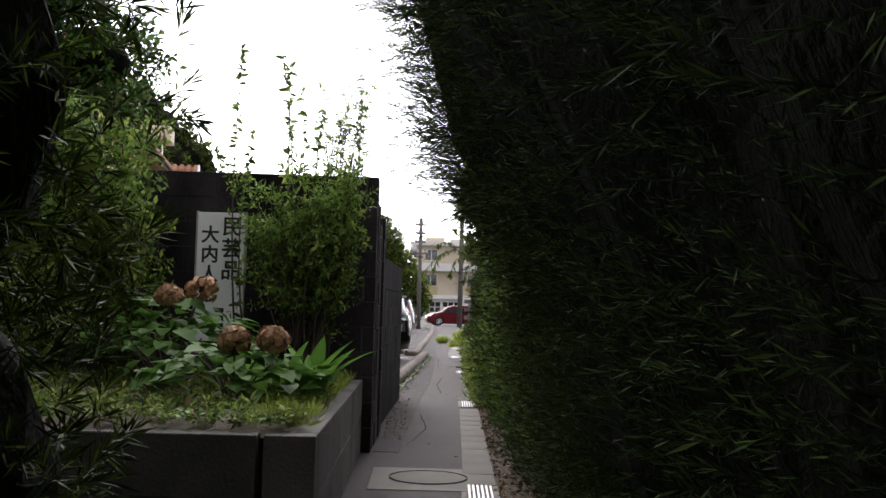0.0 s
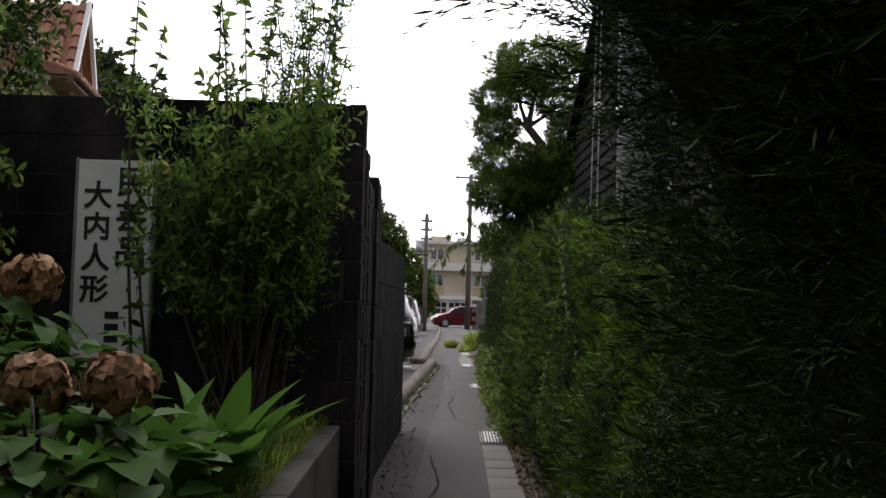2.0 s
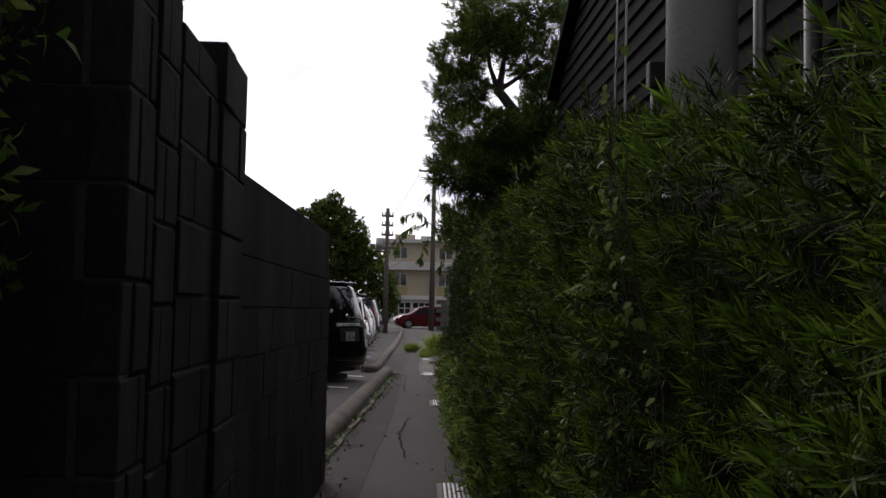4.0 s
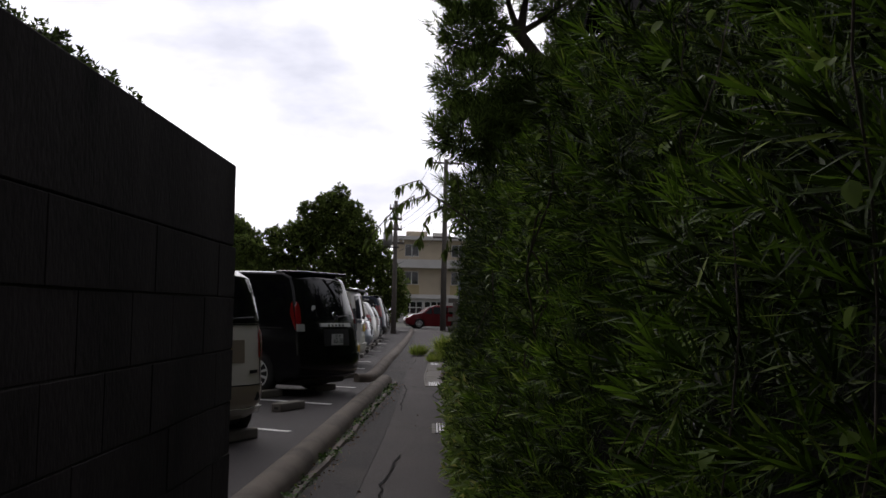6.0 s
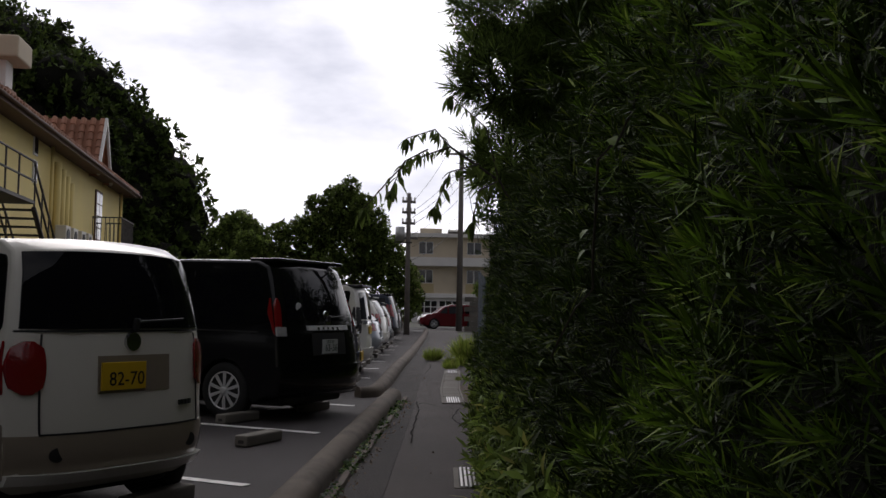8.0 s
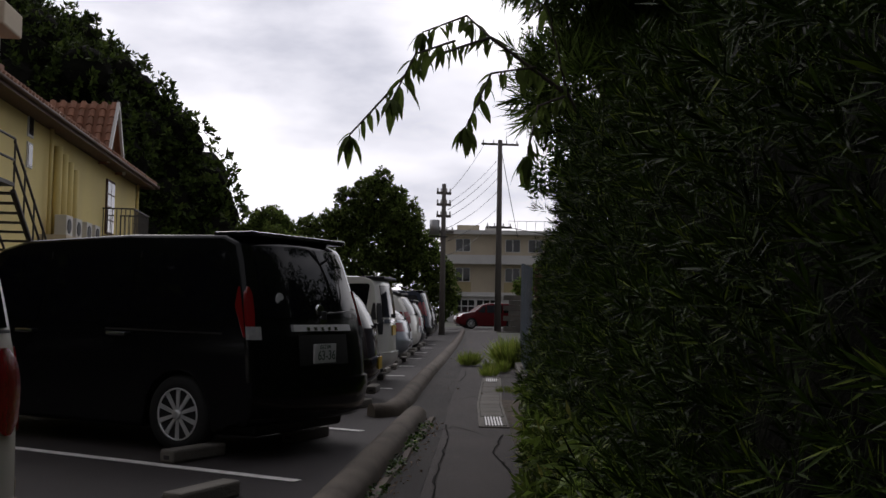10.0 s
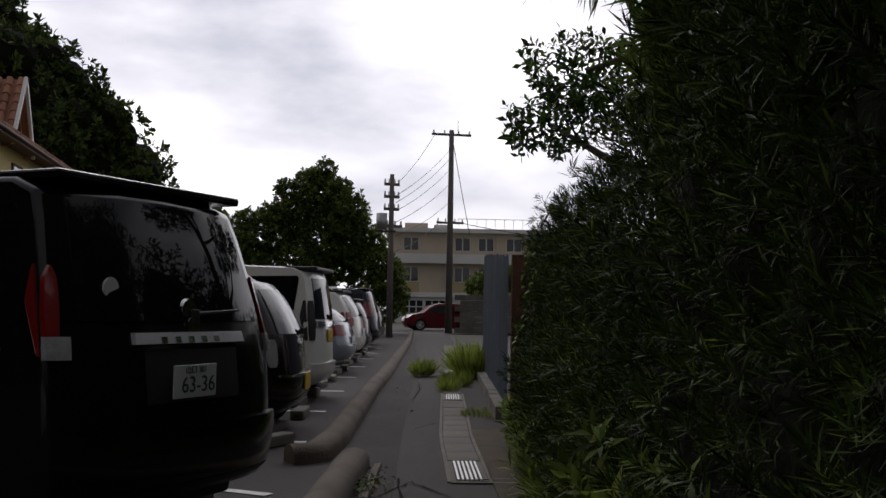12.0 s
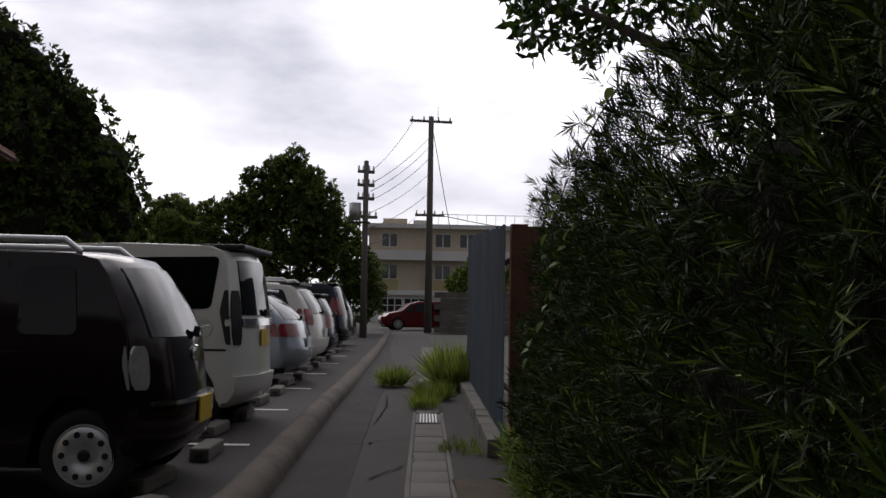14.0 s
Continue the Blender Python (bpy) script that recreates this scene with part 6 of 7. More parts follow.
build_clad()
post = tagged(empty("steel_post", Matrix.Translation((1.66, 11.9, 0))), "thick grey galvanised steel post behind the hedge", "post")
part("shaft", cyl((0, 0, 0), (0, 0, 7.5), 0.175, 0.16, 24), POLE, post, "", True)
for z in (1.9, 3.05, 4.3):
    part("band", cyl((0, 0, z), (0, 0, z + 0.03), 0.181, 0.181, 24), STEEL, post, "thin steel band", True)
for x, y, z in ((-0.12, -0.13, 2.9), (0.12, -0.14, 2.35)):
    part("step_bolt", cyl((x, y, z), (x * 1.7, y * 1.7, z + 0.02), 0.014, 0.014, 8), STEEL, post)
conduit = tagged(empty("conduit", Matrix.Translation((2.0, 12.05, 0))), "slim grey conduit standing beside the post", "pipe")
part("pipe", cyl((0, 0, 0), (0, 0, 6.0), 0.032, 0.032, 10), STEEL, conduit, "", True)
for z in (2.4, 3.6):
    part("coupling", cyl((0, 0, z), (0, 0, z + 0.06), 0.042, 0.042, 10), STEEL, conduit, "", True)
stay = tagged(empty("stay_wire", Matrix.Translation((1.4, 12.6, 0))), "thin steel stay wire with a white insulator", "wire")
part("wire", cyl((0.03, 0, 0), (0.08, 0, 6.5), 0.008, 0.008, 6), STEEL, stay)
part("wire", cyl((-0.05, 0, 0), (0.06, 0, 6.5), 0.006, 0.006, 6), STEEL, stay)
bm = bmesh.new()
bmesh.ops.create_uvsphere(bm, u_segments=12, v_segments=8, radius=0.055, matrix=Matrix.Translation((0.05, 0, 3.2)) @ Matrix.Diagonal((1, 1, 1.3, 1)))
part("insulator", bm, FRAME_WHITE, stay, "ribbed white insulator", True)


# ---- corrugated fence ----
def build_fence():
    f = tagged(empty("sheet_fence"), "blue-grey corrugated sheet fence on a concrete footing", "fence")
    x0, y0, x1, y1 = 1.68, 32.9, 1.98, 40.2
    n = 10
    for i in range(n):
        a = Vector((x0 + (x1 - x0) * i / n, y0 + (y1 - y0) * i / n))
        b = Vector((x0 + (x1 - x0) * (i + 1) / n, y0 + (y1 - y0) * (i + 1) / n))
        bm = bmesh.new()
        m = 40
        d = (b - a).normalized()
        nrm = Vector((-d.y, d.x))
        rows = []
        top = 1.87 + 0.4 * (i + 0.5) / n + random.uniform(-0.01, 0.01)
        for k in range(m + 1):
            t = k / m
            ph = t * 5 * 2 * math.pi
            off = 0.016 * max(-0.6, min(0.6, math.sin(ph))) / 0.6
            p = a.lerp(b + d * 0.04, t) + nrm * (off + 0.004 * (i % 2))
            rows.append((bm.verts.new((p.x, p.y, 0.16)), bm.verts.new((p.x, p.y, top))))
        for r0, r1 in zip(rows, rows[1:]):
            bm.faces.new((r0[0], r1[0], r1[1], r0[1]))
        bmesh.ops.solidify(bm, geom=list(bm.faces), thickness=0.004)
        part("sheet", bm, SHEET, f)
    part("end_post", box(1.72, 1.86, 32.78, 32.88, 0.0, 1.88, 0.006), RUST, f, "rusty end post")
    part("end_board", box(1.86, 2.25, 32.8, 32.84, 0.1, 1.86), RUST, f, "rust-brown sheet return")
    for z in (0.5, 1.6):
        part("rail", cyl((x0 + 0.07, y0, z), (x1 + 0.07, y1, z), 0.025, 0.025, 6), RUST, f)
    k = 0
    for y in np.arange(32.6, 40.1, 0.6):
        x = x0 - 0.07 + (x1 - x0) * (y - y0) / (y1 - y0)
        ob = part("footing_block", box(-0.07, 0.08, 0.0, 0.585, 0.0, 0.15, 0.012), CONCRETE, f, "pale concrete footing block")
        ob.matrix_local = pose(x, y, random.uniform(-0.01, 0.01), 0, random.uniform(-2, 2), -2.3 + random.uniform(-1, 1))


build_fence()
sign = tagged(empty("sign_board", Matrix.Translation((-1.89, 9.575, 0))), "white wall sign with black brush lettering", "sign")
part("board", box(-0.22, 0.22, -0.025, 0.02, 1.0, 2.2, 0.004), BOARD, sign)
part("frame", box(-0.235, -0.22, -0.03, 0.02, 0.99, 2.21), STEEL, sign)
part("frame", box(0.22, 0.235, -0.03, 0.02, 0.99, 2.21), STEEL, sign)
for col, chars, z0, size in ((-0.1, "大内人形", 1.98, 0.17), (0.1, "民芸品", 2.06, 0.19)):
    for i, c in enumerate(chars):
        text(c, size, INK, sign, Matrix.Translation((col, -0.028, z0 - i * size * 1.08)) @ pose(0, 0, 0, 90, 0, 0), 0.001, 0.004)
for i in range(4):
    part("lettering", box(-0.03, 0.05, -0.028, -0.026, 1.06 + i * 0.07, 1.1 + i * 0.07), INK, sign)


# ---- planting in the raised bed ----
def mesh_of(shape, mat, name):
    v, f = shape
    me = bpy.data.meshes.new(name)
    me.from_pydata([tuple(p) for p in v], [], f)
    me.materials.append(mat)
    me.shade_smooth()
    return me


def place_leaf(name, me, parent, m, label=""):
    ob = new(name, me)
    ob.parent = parent
    ob.matrix_local = m
    if label:
        ob["label"] = label
    return ob


random.seed(41)
BED_Z = 0.7
HEADS = [(-1.19, 6.6, 1.12, 0.105), (-0.95, 6.62, 1.13, 0.1), (-1.87, 7.6, 1.4, 0.1), (-1.66, 7.75, 1.45, 0.12)]


def build_hydrangea(heads, spread, count, hgt):
    base = Vector((sum(h[0] for h in heads) / len(heads) - 0.15, sum(h[1] for h in heads) / len(heads) + 0.15, BED_Z - 0.02))
    plant = tagged(empty("hydrangea", Matrix.Translation(base)), "hydrangea bush with broad green leaves and dried brown flower heads", "shrub")
    stems = []
    for x, y, z, r in heads:
        tip = Vector((x, y, z)) - base
        stems.append([((0, 0, 0), 0.012), (tip * 0.5 + Vector((0, 0, 0.06)), 0.008), (tip, 0.006)])
        petal = join_shapes([(*leaf_shape(0.028, 0.03, 0.1, 0.3, 1), pose(0, 0, 0, 12, 0, k * 90)) for k in range(4)])
        n = 150
        d = rng.normal(0, 1, (n, 3))
        d /= np.linalg.norm(d, axis=1, keepdims=True)
        d = d[d[:, 2] > -0.75]
        p = np.array(tip) + d * r * rng.uniform(0.8, 1.03, (len(d), 1)) * np.array([1.05, 1.05, 0.92])
        head = part("flower_head", box(-0.02, 0.02, -0.02, 0.02, -0.03, 0.03, 0.01, Matrix.Translation(tip)), BARK, plant, "dried brown flower head")
        scatter("petals", petal, p, frames_from(d, wobble=0.3), rng.uniform(0.8, 1.25, len(p)), PETAL, head)
    for k in range(9):
        a = k * 0.7
        e = Vector((math.cos(a) * spread * 0.6, math.sin(a) * spread * 0.6, random.uniform(0.25, 0.5)))
        stems.append([((0, 0, 0), 0.012), (e * 0.5 + Vector((0, 0, 0.05)), 0.008), (e, 0.005)])
    for run in stems:
        tubes("stem", [run], BARK, plant, 5)
    kinds = [mesh_of(leaf_shape(0.17 * s, 0.125 * s, 0.2, dr, 3), L_HYDRANGEA, "leaf") for s, dr in ((1, 0.35), (0.85, 0.2), (1.1, 0.5))]
    for k in range(count):
        a, rr = random.uniform(0, 2 * math.pi), spread * math.sqrt(random.random())
        z = 0.08 + (hgt - 0.3 * rr / spread) * random.random() ** 0.5
        m = pose(math.cos(a) * rr, math.sin(a) * rr * 0.9, z, 0, 0, math.degrees(a) - 90 + random.uniform(-50, 50)) @ pose(0, 0, 0, random.uniform(-15, 30), random.uniform(-20, 20), 0)
        place_leaf("leaf", random.choice(kinds), plant, m @ Matrix.Scale(random.uniform(0.7, 1.15), 4))
    return plant


build_hydrangea(HEADS[:2], 0.55, 140, 0.45)
build_hydrangea(HEADS[2:], 0.65, 170, 0.72)


def build_lance_plant(x, y, count, size):
    plant = tagged(empty("lance_leaf_plant", Matrix.Translation((x, y, BED_Z - 0.01))), "clump of tall glossy lance-shaped green leaves", "plant")
    kinds = [mesh_of(leaf_shape(0.46 * s, 0.125 * s, 0.3, dr, 6), L_ASPIDISTRA, "leaf") for s, dr in ((1, 0.3), (0.85, 0.2), (1.1, 0.5), (0.95, 0.12))]
    for k in range(count):
        a = random.uniform(0, 360)
        rr = random.uniform(0.0, 0.13)
        m = pose(rr * math.cos(radians(a + 90)), rr * math.sin(radians(a + 90)), 0, 0, 0, a) @ pose(0, 0, 0, random.uniform(58, 88), random.uniform(-40, 40), random.uniform(-15, 15))
        place_leaf("leaf", random.choice(kinds), plant, m @ Matrix.Scale(size * random.uniform(0.75, 1.1), 4))
    return plant


build_lance_plant(-0.8, 7.15, 15, 1.0)
build_lance_plant(-1.02, 6.98, 12, 0.9)
build_lance_plant(-0.74, 7.5, 11, 0.85)


def stemmed_shrub(label, base, stems, leaf, per_metre, size, mat, name="shrub", spread=0.12, low=0.12):
    """Upright stems with leaves set along them; each stem is (foot x, foot y, tip x, tip y, tip z)."""
    b = Vector(base)
    shrub = tagged(empty(name, Matrix.Translation(b)), label, "shrub")
    paths, places, normals = [], [], []
    for fx, fy, tx, ty, tz in stems:
        f, t = Vector((fx, fy, 0)), Vector((tx, ty, tz))
        bend = Vector((random.uniform(-0.1, 0.1), random.uniform(-0.1, 0.1), 0))
        pts = []
        n = 7
        for i in range(n + 1):
            u = i / n
            p = f.lerp(t, u) + bend * math.sin(u * math.pi)
            pts.append((p, 0.012 * (1 - 0.8 * u)))
        paths.append(pts)
        length = (t - f).length
        for k in range(int(per_metre * length)):
            u = low + (1 - low) * random.random() ** 0.7
            p = f.lerp(t, u) + bend * math.sin(u * math.pi)
            a = random.uniform(0, 2 * math.pi)
            rr = spread * random.random() * (1.2 - 0.9 * u)
            places.append((p.x + rr * math.cos(a), p.y + rr * math.sin(a), p.z))
            normals.append((math.cos(a), math.sin(a), random.uniform(-0.2, 0.5)))
    for run in paths:
        tubes("stem", [run], BARK, shrub, 5)
    scatter("foliage", leaf, np.array(places), frames_from(np.array(normals), wobble=0.35), size * rng.uniform(0.65, 1.3, len(places)), mat, shrub)
    return shrub


SMALL_SPRIG = shoot(leaf_shape(0.055, 0.02, 0.25, 0.25, 1), 6, 0.05, (35, 85))
DROOP_LEAF = join_shapes([(*leaf_shape(0.075, 0.03, 0.25, 0.4, 2), pose(0, 0, 0, -35, 0, 0))])
# bushy shrub that hides the wall
stems = [(random.uniform(-0.12, 0.12), random.uniform(-0.1, 0.1), random.uniform(-0.75, 0.55), random.uniform(-0.45, 0.12), random.uniform(1.25, 2.0)) for _ in range(30)]
stemmed_shrub("bushy fine-leaved green shrub in front of the block wall", (-1.05, 9.15, BED_Z - 0.03), stems, SMALL_SPRIG, 30, 1.15, L_WALLSHRUB, spread=0.36, low=0.42)
# long whips above the wall top
whips = [(-0.6, 0, -0.68, 0.1, 3.05), (-0.5, 0.05, -0.55, 0.1, 2.3), (-0.2, 0, -0.3, 0.1, 3.0), (-0.1, 0, -0.12, 0.15, 2.75), (-0.22, 0, -0.22, 0.0, 2.9), (0.05, 0, 0.08, 0.1, 2.5), (0.1, 0, 0.3, 0.1, 2.6), (0.15, 0, 0.45, 0.05, 2.85), (0.2, 0, 0.42, 0.1, 2.45)]
stemmed_shrub("tall leafy whips rising above the wall top", (-1.05, 9.3, BED_Z - 0.03), whips, DROOP_LEAF, 34, 1.0, L_WALLSHRUB, "climber", 0.07)
fine = [(0.2, 0, random.uniform(0.05, 0.62), random.uniform(-0.1, 0.15), random.uniform(2.2, 2.75)) for _ in range(10)]
stemmed_shrub("fine airy twigs with tiny leaves above the wall", (-1.1, 9.3, BED_Z - 0.03), fine, shoot(blade(0.035, 0.014), 6, 0.05, (30, 85)), 40, 1.0, L_WALLSHRUB, "climber", 0.16)
# leafy shrubs further back in the bed
stems = [(random.uniform(-0.7, 0.5), random.uniform(-0.3, 0.3), random.uniform(-0.9, 0.45), random.uniform(-0.4, 0.3), random.uniform(1.0, 2.3)) for _ in range(34)]
stemmed_shrub("leafy upright shrub with small bright green leaves", (-2.65, 8.7, BED_Z - 0.03), stems, shoot(leaf_shape(0.07, 0.032, 0.25, 0.25, 1), 5, 0.06, (35, 85)), 34, 1.0, L_WALLSHRUB, spread=0.22)
crown_tree("evergreen_shrub", "large dark green shrub filling the garden corner", [((-3.5, 8.4, 0.6), 0.06), ((-3.5, 8.4, 1.6), 0.05), ((-3.4, 8.5, 3.0), 0.03)],
           [((-3.5, 8.3, 1.7), (0.7, 0.7, 0.8)), ((-3.4, 8.6, 2.6), (0.6, 0.6, 0.6)), ((-3.7, 8.0, 3.3), (0.6, 0.6, 0.6)), ((-3.2, 7.8, 1.2), (0.5, 0.5, 0.5))], SPRIG, 2600, 0.8, L_WALLSHRUB, "shrub", 0.35)


crown_tree("garden_tree", "dark leafy garden tree standing behind the block wall", [((-4.5, 12.4, 0), 0.12), ((-4.5, 12.4, 2.4), 0.1), ((-4.4, 12.4, 4.4), 0.05)],
           [((-4.4, 12.4, 3.4), (0.9, 0.9, 0.8)), ((-4.0, 12.3, 4.3), (0.7, 0.8, 0.6)), ((-5.0, 12.5, 4.9), (0.9, 0.9, 0.8)), ((-4.5, 12.4, 5.6), (0.7, 0.8, 0.6)), ((-5.3, 12.2, 3.8), (0.8, 0.8, 0.7))], SPRIG, 2400, 1.2, L_BROAD, "tree", 0.55)


def ground_cover(name, label, count, region, z, tpl, mat, size=1.0, wobble=0.35, category="weeds"):
    pts = []
    while len(pts) < count:
        p = region()
        if p is not None:
            pts.append(p)
    p = np.array([(x, y, z) for x, y in pts])
    root = scatter(name, tpl, p, frames_from(np.tile([0.0, 0.0, 1.0], (len(p), 1)), wobble=wobble), size * rng.uniform(0.5, 1.4, len(p)), mat)
    return tagged(root, label, category, kind="stuff")


WEED = shoot(leaf_shape(0.07, 0.02, 0.2, 0.35, 1), 9, 0.06, (20, 85))
GRASS = shoot(blade(0.16, 0.008), 14, 0.02, (6, 50), 0.5)
CLOVER = shoot(leaf_shape(0.035, 0.026, 0.15, 0.2, 1), 5, 0.035, (50, 85))


def bed_region():
    x, y = random.uniform(-4.1, -0.62), random.uniform(5.5, 9.5)
    return (x, y) if noise.noise(Vector((x * 1.6, y * 1.6, 0))) > -0.32 else None


def bed_front():
    x, y = random.uniform(-4.1, -0.64), 5.48 + 1.5 * random.random() ** 1.5
    return (x, y) if noise.noise(Vector((x * 2.6, y * 2.6, 4))) > -0.2 else None


def bed_edge():
    return random.uniform(-0.95, -0.6), random.uniform(5.5, 9.4)


ground_cover("weed_cover", "low green weeds covering the raised bed", 950, bed_region, 0.72, WEED, L_WEED, 1.0)
ground_cover("clover_cover", "small round-leaved weeds along the bed's front", 1200, bed_front, 0.725, CLOVER, L_WALLSHRUB, 1.0)
ground_cover("grass_cover", "thin grass growing at the bed's edge", 420, bed_edge, 0.7, GRASS, L_GRASS, 0.7)
DEAD = leaf_shape(0.07, 0.035, 0.5, 0.3, 1)
ground_cover("leaf_litter", "dry brown fallen leaves on the bed", 500, bed_region, 0.735, DEAD, LITTER, 0.9, 1.2, "leaf litter")


# ---- verge and lane edges ----
def verge_litter():
    y = random.uniform(5.5, 17)
    return along(CHANNEL, y) + 0.14 + 0.6 * random.random() ** 1.3, y


def lane_litter():
    y = random.uniform(4, 60)
    return along(CHANNEL, y) + random.uniform(-1.2, 0.3), y


ground_cover("leaf_litter", "carpet of dry brown leaves under the hedge", 2600, verge_litter, 0.022, DEAD, LITTER, 0.75, 1.2, "leaf litter")
ground_cover("leaf_litter", "a few dry leaves scattered over the lane", 90, lane_litter, 0.012, DEAD, LITTER, 0.6, 0.9, "leaf litter")


def hedge_foot():
    y = random.uniform(14.0, 32.5)
    x = along(HEDGE_X, y) - 0.22 + 0.3 * random.random()
    return (x, y) if noise.noise(Vector((y * 0.9, 3, 0))) > -0.25 else None


ground_cover("verge_weeds", "yellow-green weeds along the foot of the hedge", 1500, hedge_foot, 0.02, shoot(leaf_shape(0.1, 0.018, 0.2, 0.35, 1), 11, 0.16, (20, 80)), L_WEED, 1.15, 0.3)
ground_cover("verge_grass", "thin grass at the foot of the hedge", 900, hedge_foot, 0.02, GRASS, L_GRASS, 1.1, 0.3, "grass")


n = 1100
ys = 14.5 + 10 * rng.random(n) ** 1.3
p = np.stack([[hedge_face(v, 0.4) - rng.uniform(0.0, 0.08) for v in ys], ys, 0.05 + 0.75 * rng.random(n) ** 1.6], 1)
tagged(scatter("climbing_weed", WEED, p, frames_from(np.tile([-0.8, 0, 0.6], (n, 1)), wobble=0.4), rng.uniform(0.8, 1.5, n), L_WEED), "yellow-green weeds climbing the hedge foot", "weeds", kind="stuff")


def grass_tuft(label, x, y, r, count, size):
    a = rng.uniform(0, 2 * math.pi, count)
    rr = r * np.sqrt(rng.random(count))
    p = np.stack([x + rr * np.cos(a), y + 1.6 * rr * np.sin(a), np.full(count, 0.0)], 1)
    nr = np.stack([np.cos(a) * 0.4, np.sin(a) * 0.4, np.ones(count)], 1)
    tuft = scatter("grass_tuft", shoot(blade(0.3, 0.011), 16, 0.02, (4, 42), 0.5), p, frames_from(nr, wobble=0.2), size * rng.uniform(0.6, 1.25, count), L_GRASS)
    return tagged(tuft, label, "grass", group="grass tufts", kind="stuff")


grass_tuft("bright green grass tuft growing through the asphalt", 0.82, 40.0, 0.17, 55, 1.1)
grass_tuft("bright green grass tuft beside the drain", 1.35, 37.8, 0.2, 55, 0.95)
grass_tuft("low grass creeping over the drain channel", 1.18, 36.6, 0.15, 50, 0.8)
grass_tuft("tall yellow-green grass at the fence foot", 1.72, 39.6, 0.22, 80, 1.9)
grass_tuft("tall yellow-green grass at the fence foot", 1.82, 41.2, 0.25, 80, 2.0)
grass_tuft("small grass tuft by the fence footing", 1.4, 33.0, 0.25, 60, 0.35)


def kerb_gap():
    y = random.uniform(16, 28.5)
    x = along(KERB_A, y) + random.uniform(0.14, 0.24)
    return (x, y) if noise.noise(Vector((y * 1.4, 9, 0))) > -0.1 else None


def kerb_dirt():
    y = random.uniform(10.5, 29)
    return (along(KERB_A, y) + 0.13 + 0.2 * random.random() if y > 15.3 else -0.4 + 0.25 * random.random(), y)


ground_cover("kerb_weeds", "small green weeds in the gap beside the kerb", 420, kerb_gap, 0.01, CLOVER, L_BROAD, 1.0)
ground_cover("leaf_litter", "dark leaf litter gathered against the kerb", 700, kerb_dirt, 0.014, DEAD, LITTER, 0.45, 1.0, "leaf litter")

# ---- climbers on the hedge ----
heart_kinds = [mesh_of(leaf_shape(0.04 * s, 0.028 * s, 0.18, d, 3), L_IVY, "leaf") for s, d in ((1, 0.3), (0.8, 0.15), (1.25, 0.4))]
ivy = tagged(empty("hedge_climber", Matrix.Translation((0.85, 10.9, 0))), "pale-leaved climber hanging over the dark hedge", "climber")
runs = []
for k in range(24):
    y0 = random.uniform(9.6, 12.8)
    z0 = random.uniform(1.4, 2.2)
    pts = []
    y, z = y0, z0
    for i in range(9):
        pts.append(((hedge_face(y, z) - 0.06 - 0.85, y - 10.9, z), 0.0016))
        y, z = y + random.uniform(-0.06, 0.06), z - random.uniform(0.1, 0.17)
    runs.append(pts)
    for (px, py, pz), _ in pts:
        for j in range(2):
            m = pose(px - 0.02, py, pz, 0, 0, 90 + random.uniform(-60, 60)) @ pose(0, 0, 0, random.uniform(-75, -25), random.uniform(-40, 40), 0)
            place_leaf("leaf", random.choice(heart_kinds), ivy, m @ Matrix.Scale(random.uniform(0.35, 0.8), 4))
for run in runs:
    tubes("stem", [run], BARK, ivy, 4)
for y0, z0, grow, cat_label in ((28.0, 2.05, 1.7, "thin vine with heart-shaped leaves trailing down the hedge"), (28.9, 1.75, 1.5, "thin leafy vine sprawling over the hedge"), (16.4, 2.1, 0.9, "thin leafy vine sprawling over the hedge"), (13.7, 1.85, 0.75, "pale-leaved vine hanging down the hedge"), (14.0, 1.65, 0.7, "pale-leaved vine hanging down the hedge"), (14.4, 1.5, 0.75, "pale-leaved vine hanging down the hedge")):
    vine = tagged(empty("vine", Matrix.Translation((0, y0, 0))), cat_label, "climber")
    pts = []
    y, z = y0, z0
    for i in range(14):
        pts.append(((hedge_face(y, z) - 0.09, y - y0, z), 0.004))
        m = pose(hedge_face(y, z) - 0.11, y - y0, z, 0, 0, 90 + random.uniform(-70, 70)) @ pose(0, 0, 0, random.uniform(-60, -10), random.uniform(-40, 40), 0)
        place_leaf("leaf", random.choice(heart_kinds), vine, m @ Matrix.Scale(grow * random.uniform(0.6, 1.1), 4))
        y, z = y + random.uniform(0.02, 0.14), z - random.uniform(0.02, 0.13)
    tubes("stem", [pts], BARK, vine, 4)
# spiky tuft and a young broad-leaved plant at the hedge
tuft = tagged(empty("spider_plant", Matrix.Translation((hedge_face(10.35, 1.45) - 0.05, 10.35, 1.45))), "spiky bright green tuft growing out of the hedge", "plant")
for k in range(26):
    m = pose(0, 0, 0, 0, 0, 90 + random.uniform(-95, 95)) @ pose(0, 0, 0, random.uniform(-30, 70), random.uniform(-30, 30), 0)
    if k == 0:
        spiky = [mesh_of(leaf_shape(s, 0.01, 0.3, 0.6, 4), L_WEED, "leaf") for s in (0.1, 0.14, 0.17)]
    if k >= 4:
        place_leaf("leaf", random.choice(spiky), tuft, m)
young = tagged(empty("seedling", Matrix.Translation((0.92, 6.75, 0.55))), "young plant with broad green leaves before the hedge", "plant")
part("stem", cyl((0, 0, -0.54), (0, 0, 0.02), 0.008, 0.005, 6), BARK, young)
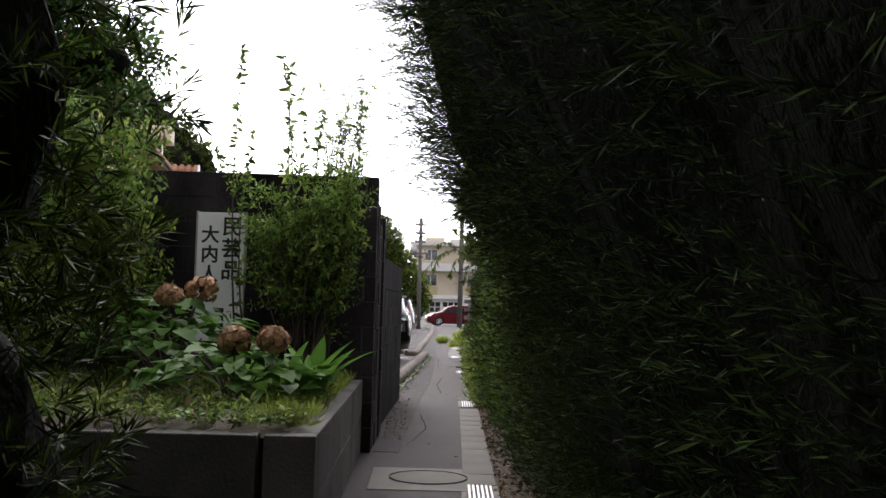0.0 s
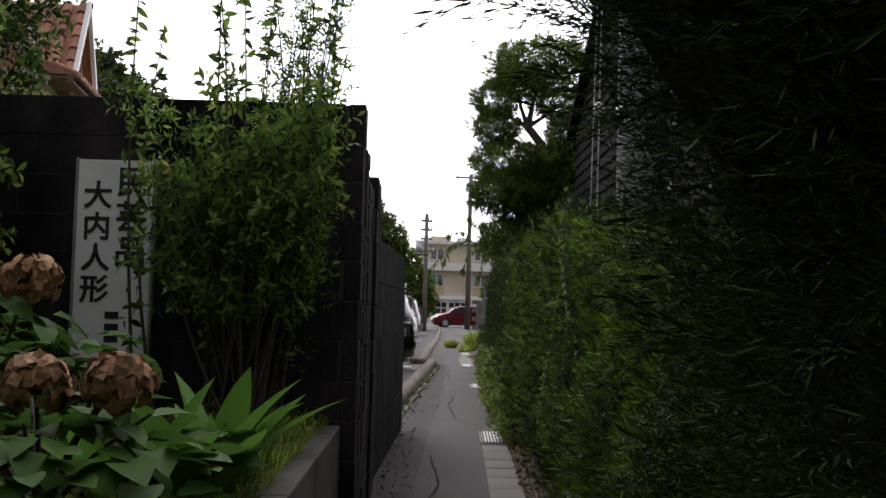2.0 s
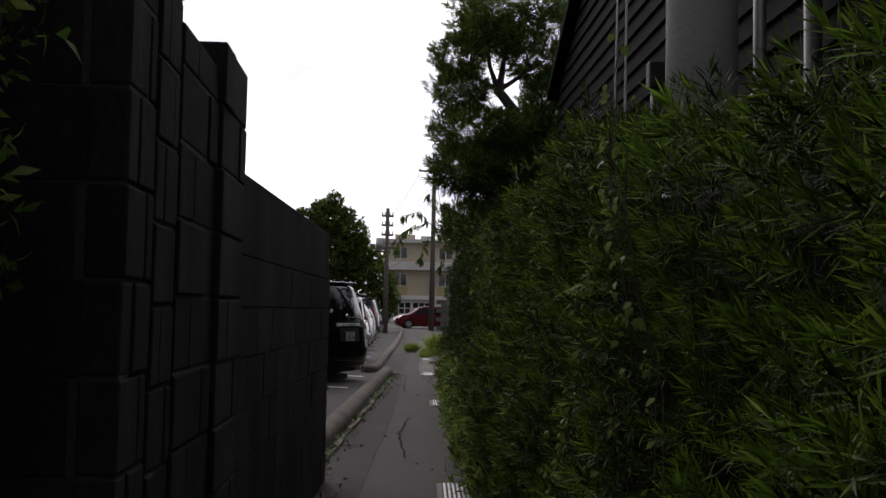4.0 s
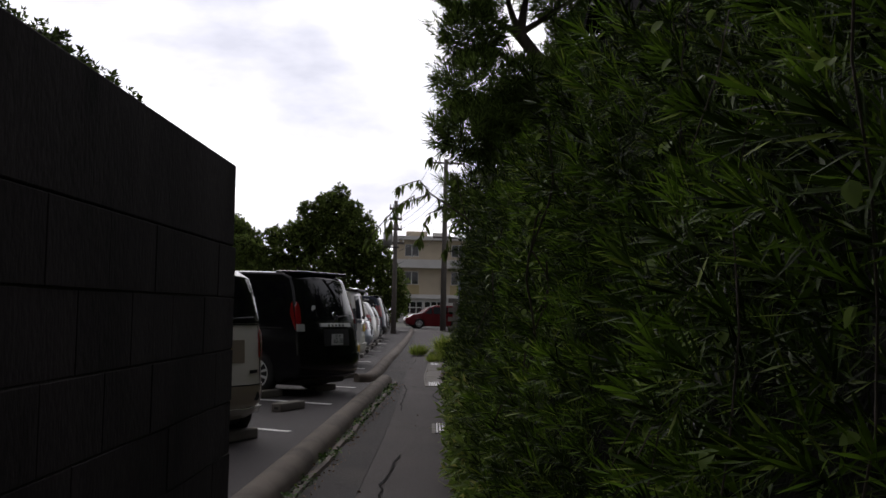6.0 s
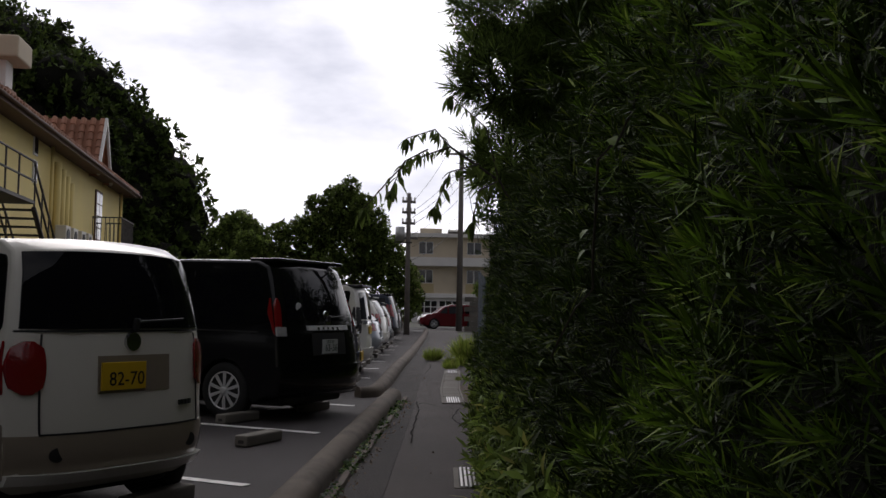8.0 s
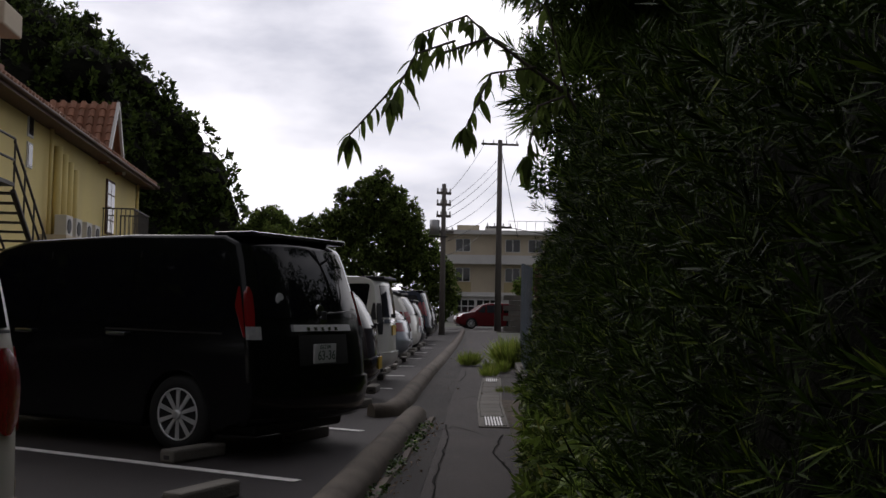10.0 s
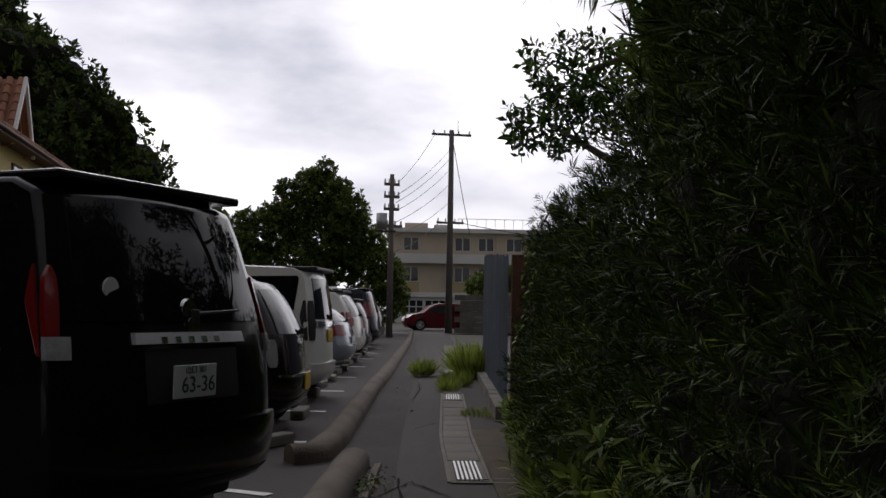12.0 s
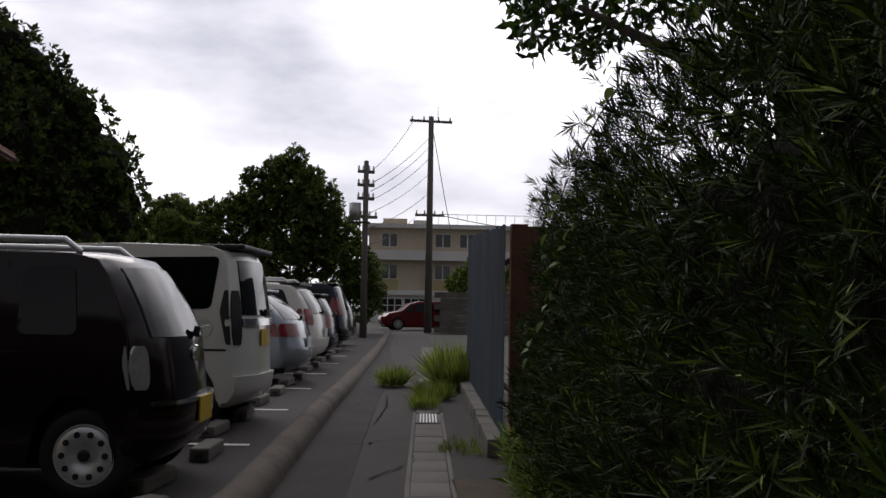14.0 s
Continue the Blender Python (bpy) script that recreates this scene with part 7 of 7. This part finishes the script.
for k in range(7):
    place_leaf("leaf", mesh_of(leaf_shape(0.2, 0.09, 0.2, 0.4, 4), L_HYDRANGEA, "leaf") if k == 0 else young.children[1].data, young, pose(0, 0, 0, 0, 0, k * 51) @ pose(0, 0, 0, random.uniform(-15, 25), 0, 0))


# ---- branch that hangs over the lane ----
def build_branch():
    br = tagged(empty("overhanging_branch", Matrix.Translation((1.62, 23.4, 1.75)) @ Matrix.Scale(1.28, 4)), "drooping branch with long pointed green leaves over the lane", "branch")
    limb = [((0, 0, 0), 0.014), ((-0.35, -0.2, 0.55), 0.01), ((-0.7, -0.4, 0.75), 0.008), ((-1.0, -0.5, 0.62), 0.006), ((-1.27, -0.55, 0.3), 0.004)]
    twigs = [[((-0.5, -0.3, 0.65), 0.006), ((-0.7, -0.6, 0.55), 0.005), ((-0.8, -0.75, 0.3), 0.003)], [((-0.85, -0.45, 0.72), 0.006), ((-1.0, -0.7, 0.6), 0.004), ((-1.08, -0.8, 0.4), 0.003)],
             [((-0.35, -0.2, 0.55), 0.006), ((-0.5, -0.45, 0.45), 0.005), ((-0.55, -0.6, 0.22), 0.003)], [((-0.7, -0.4, 0.75), 0.006), ((-0.8, -0.2, 0.9), 0.005), ((-1.0, -0.1, 0.85), 0.003)],
             [((-0.35, -0.2, 0.55), 0.007), ((-0.45, -0.3, 0.9), 0.005), ((-0.7, -0.4, 1.1), 0.003)]]
    tubes("limb", [limb] + twigs, BARK, br, 6)
    kinds = [mesh_of(leaf_shape(s, s * 0.27, 0.25, 0.3, 3), L_TREE, "leaf") for s in (0.08, 0.1, 0.12)]
    for run in [limb[1:]] + twigs:
        for (p0, _), (p1, _) in zip(run, run[1:]):
            for k in range(12):
                t = Vector(p0).lerp(Vector(p1), (k + 0.5) / 12)
                m = pose(t.x, t.y, t.z, 0, 0, k * 137 + random.uniform(-25, 25)) @ pose(0, 0, 0, random.uniform(-78, -25), random.uniform(-25, 25), 0)
                place_leaf("leaf", random.choice(kinds), br, m @ Matrix.Scale(random.uniform(0.7, 1.1), 4))
        tip = Vector(run[-1][0])
        for k in range(13):
            m = pose(tip.x, tip.y, tip.z, 0, 0, k * 46 + random.uniform(-15, 15)) @ pose(0, 0, 0, random.uniform(-80, -35), 0, 0)
            place_leaf("leaf", random.choice(kinds), br, m @ Matrix.Scale(random.uniform(0.8, 1.15), 4))


build_branch()

# ---- dark shrub left of start; added light-blocking growth closes the lane behind the camera ----
near = tagged(empty("podocarpus_shrub", Matrix.Translation((-1.5, 2.45, 0))), "tall dark narrow-leaved shrub beside the lane", "shrub")
blobs = [((0.05, 0.1, 0.9), (0.62, 0.6, 0.8)), ((0.0, 0.0, 1.9), (0.75, 0.6, 0.8)), ((0.1, 0.2, 2.7), (0.72, 0.6, 0.6)), ((-0.5, -0.2, 1.6), (0.8, 0.8, 1.4)), ((-0.9, 0.1, 2.9), (0.8, 0.8, 0.9))]
tubes("trunk", [[((0, 0, 0), 0.06), ((0.05, 0, 1.2), 0.05), ((0, 0, 2.6), 0.03)]], BARK, near, 8)
# shade inside the shrub, painted as a near-black core
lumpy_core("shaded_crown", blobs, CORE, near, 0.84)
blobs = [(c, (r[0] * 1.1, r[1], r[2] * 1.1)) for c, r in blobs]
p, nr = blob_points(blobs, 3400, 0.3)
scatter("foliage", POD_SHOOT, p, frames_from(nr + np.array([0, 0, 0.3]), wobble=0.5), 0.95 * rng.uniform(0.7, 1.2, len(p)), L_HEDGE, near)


# unseen hedge with a near-black core, added to keep sky light out
back = tagged(empty("garden_hedge"), "unseen tall dark hedge added to block light at the lane's start", "hedge")
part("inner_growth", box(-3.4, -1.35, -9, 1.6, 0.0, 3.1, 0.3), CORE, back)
n = 2600
p = np.stack([-1.35 + 0.12 * rng.normal(0, 1, n), rng.uniform(-9, 1.7, n), rng.uniform(0.05, 3.2, n)], 1)
scatter("foliage", POD_SHOOT_B, p, frames_from(np.tile([1.0, 0.1, 0.3], (n, 1)), wobble=0.5), rng.uniform(0.9, 1.6, n), L_HEDGE, back)
# unseen tree, added so that reflections from behind stay dark
crown_tree("tree", "unseen leafy tree added behind the lane's start to darken reflections", [((-0.5, -13, 0), 0.2), ((-0.4, -13, 2.5), 0.16), ((-0.3, -13, 4.5), 0.1)],
           [((-2.2, -13, 3.2), (2.2, 1.8, 2.6)), ((0.8, -13.5, 3.6), (2.4, 1.8, 2.8)), ((-0.4, -13, 6.2), (2.6, 2, 2.0)), ((2.8, -12.5, 2.4), (1.8, 1.6, 2.2))], CLUMP, 2600, 0.8, L_TREE)
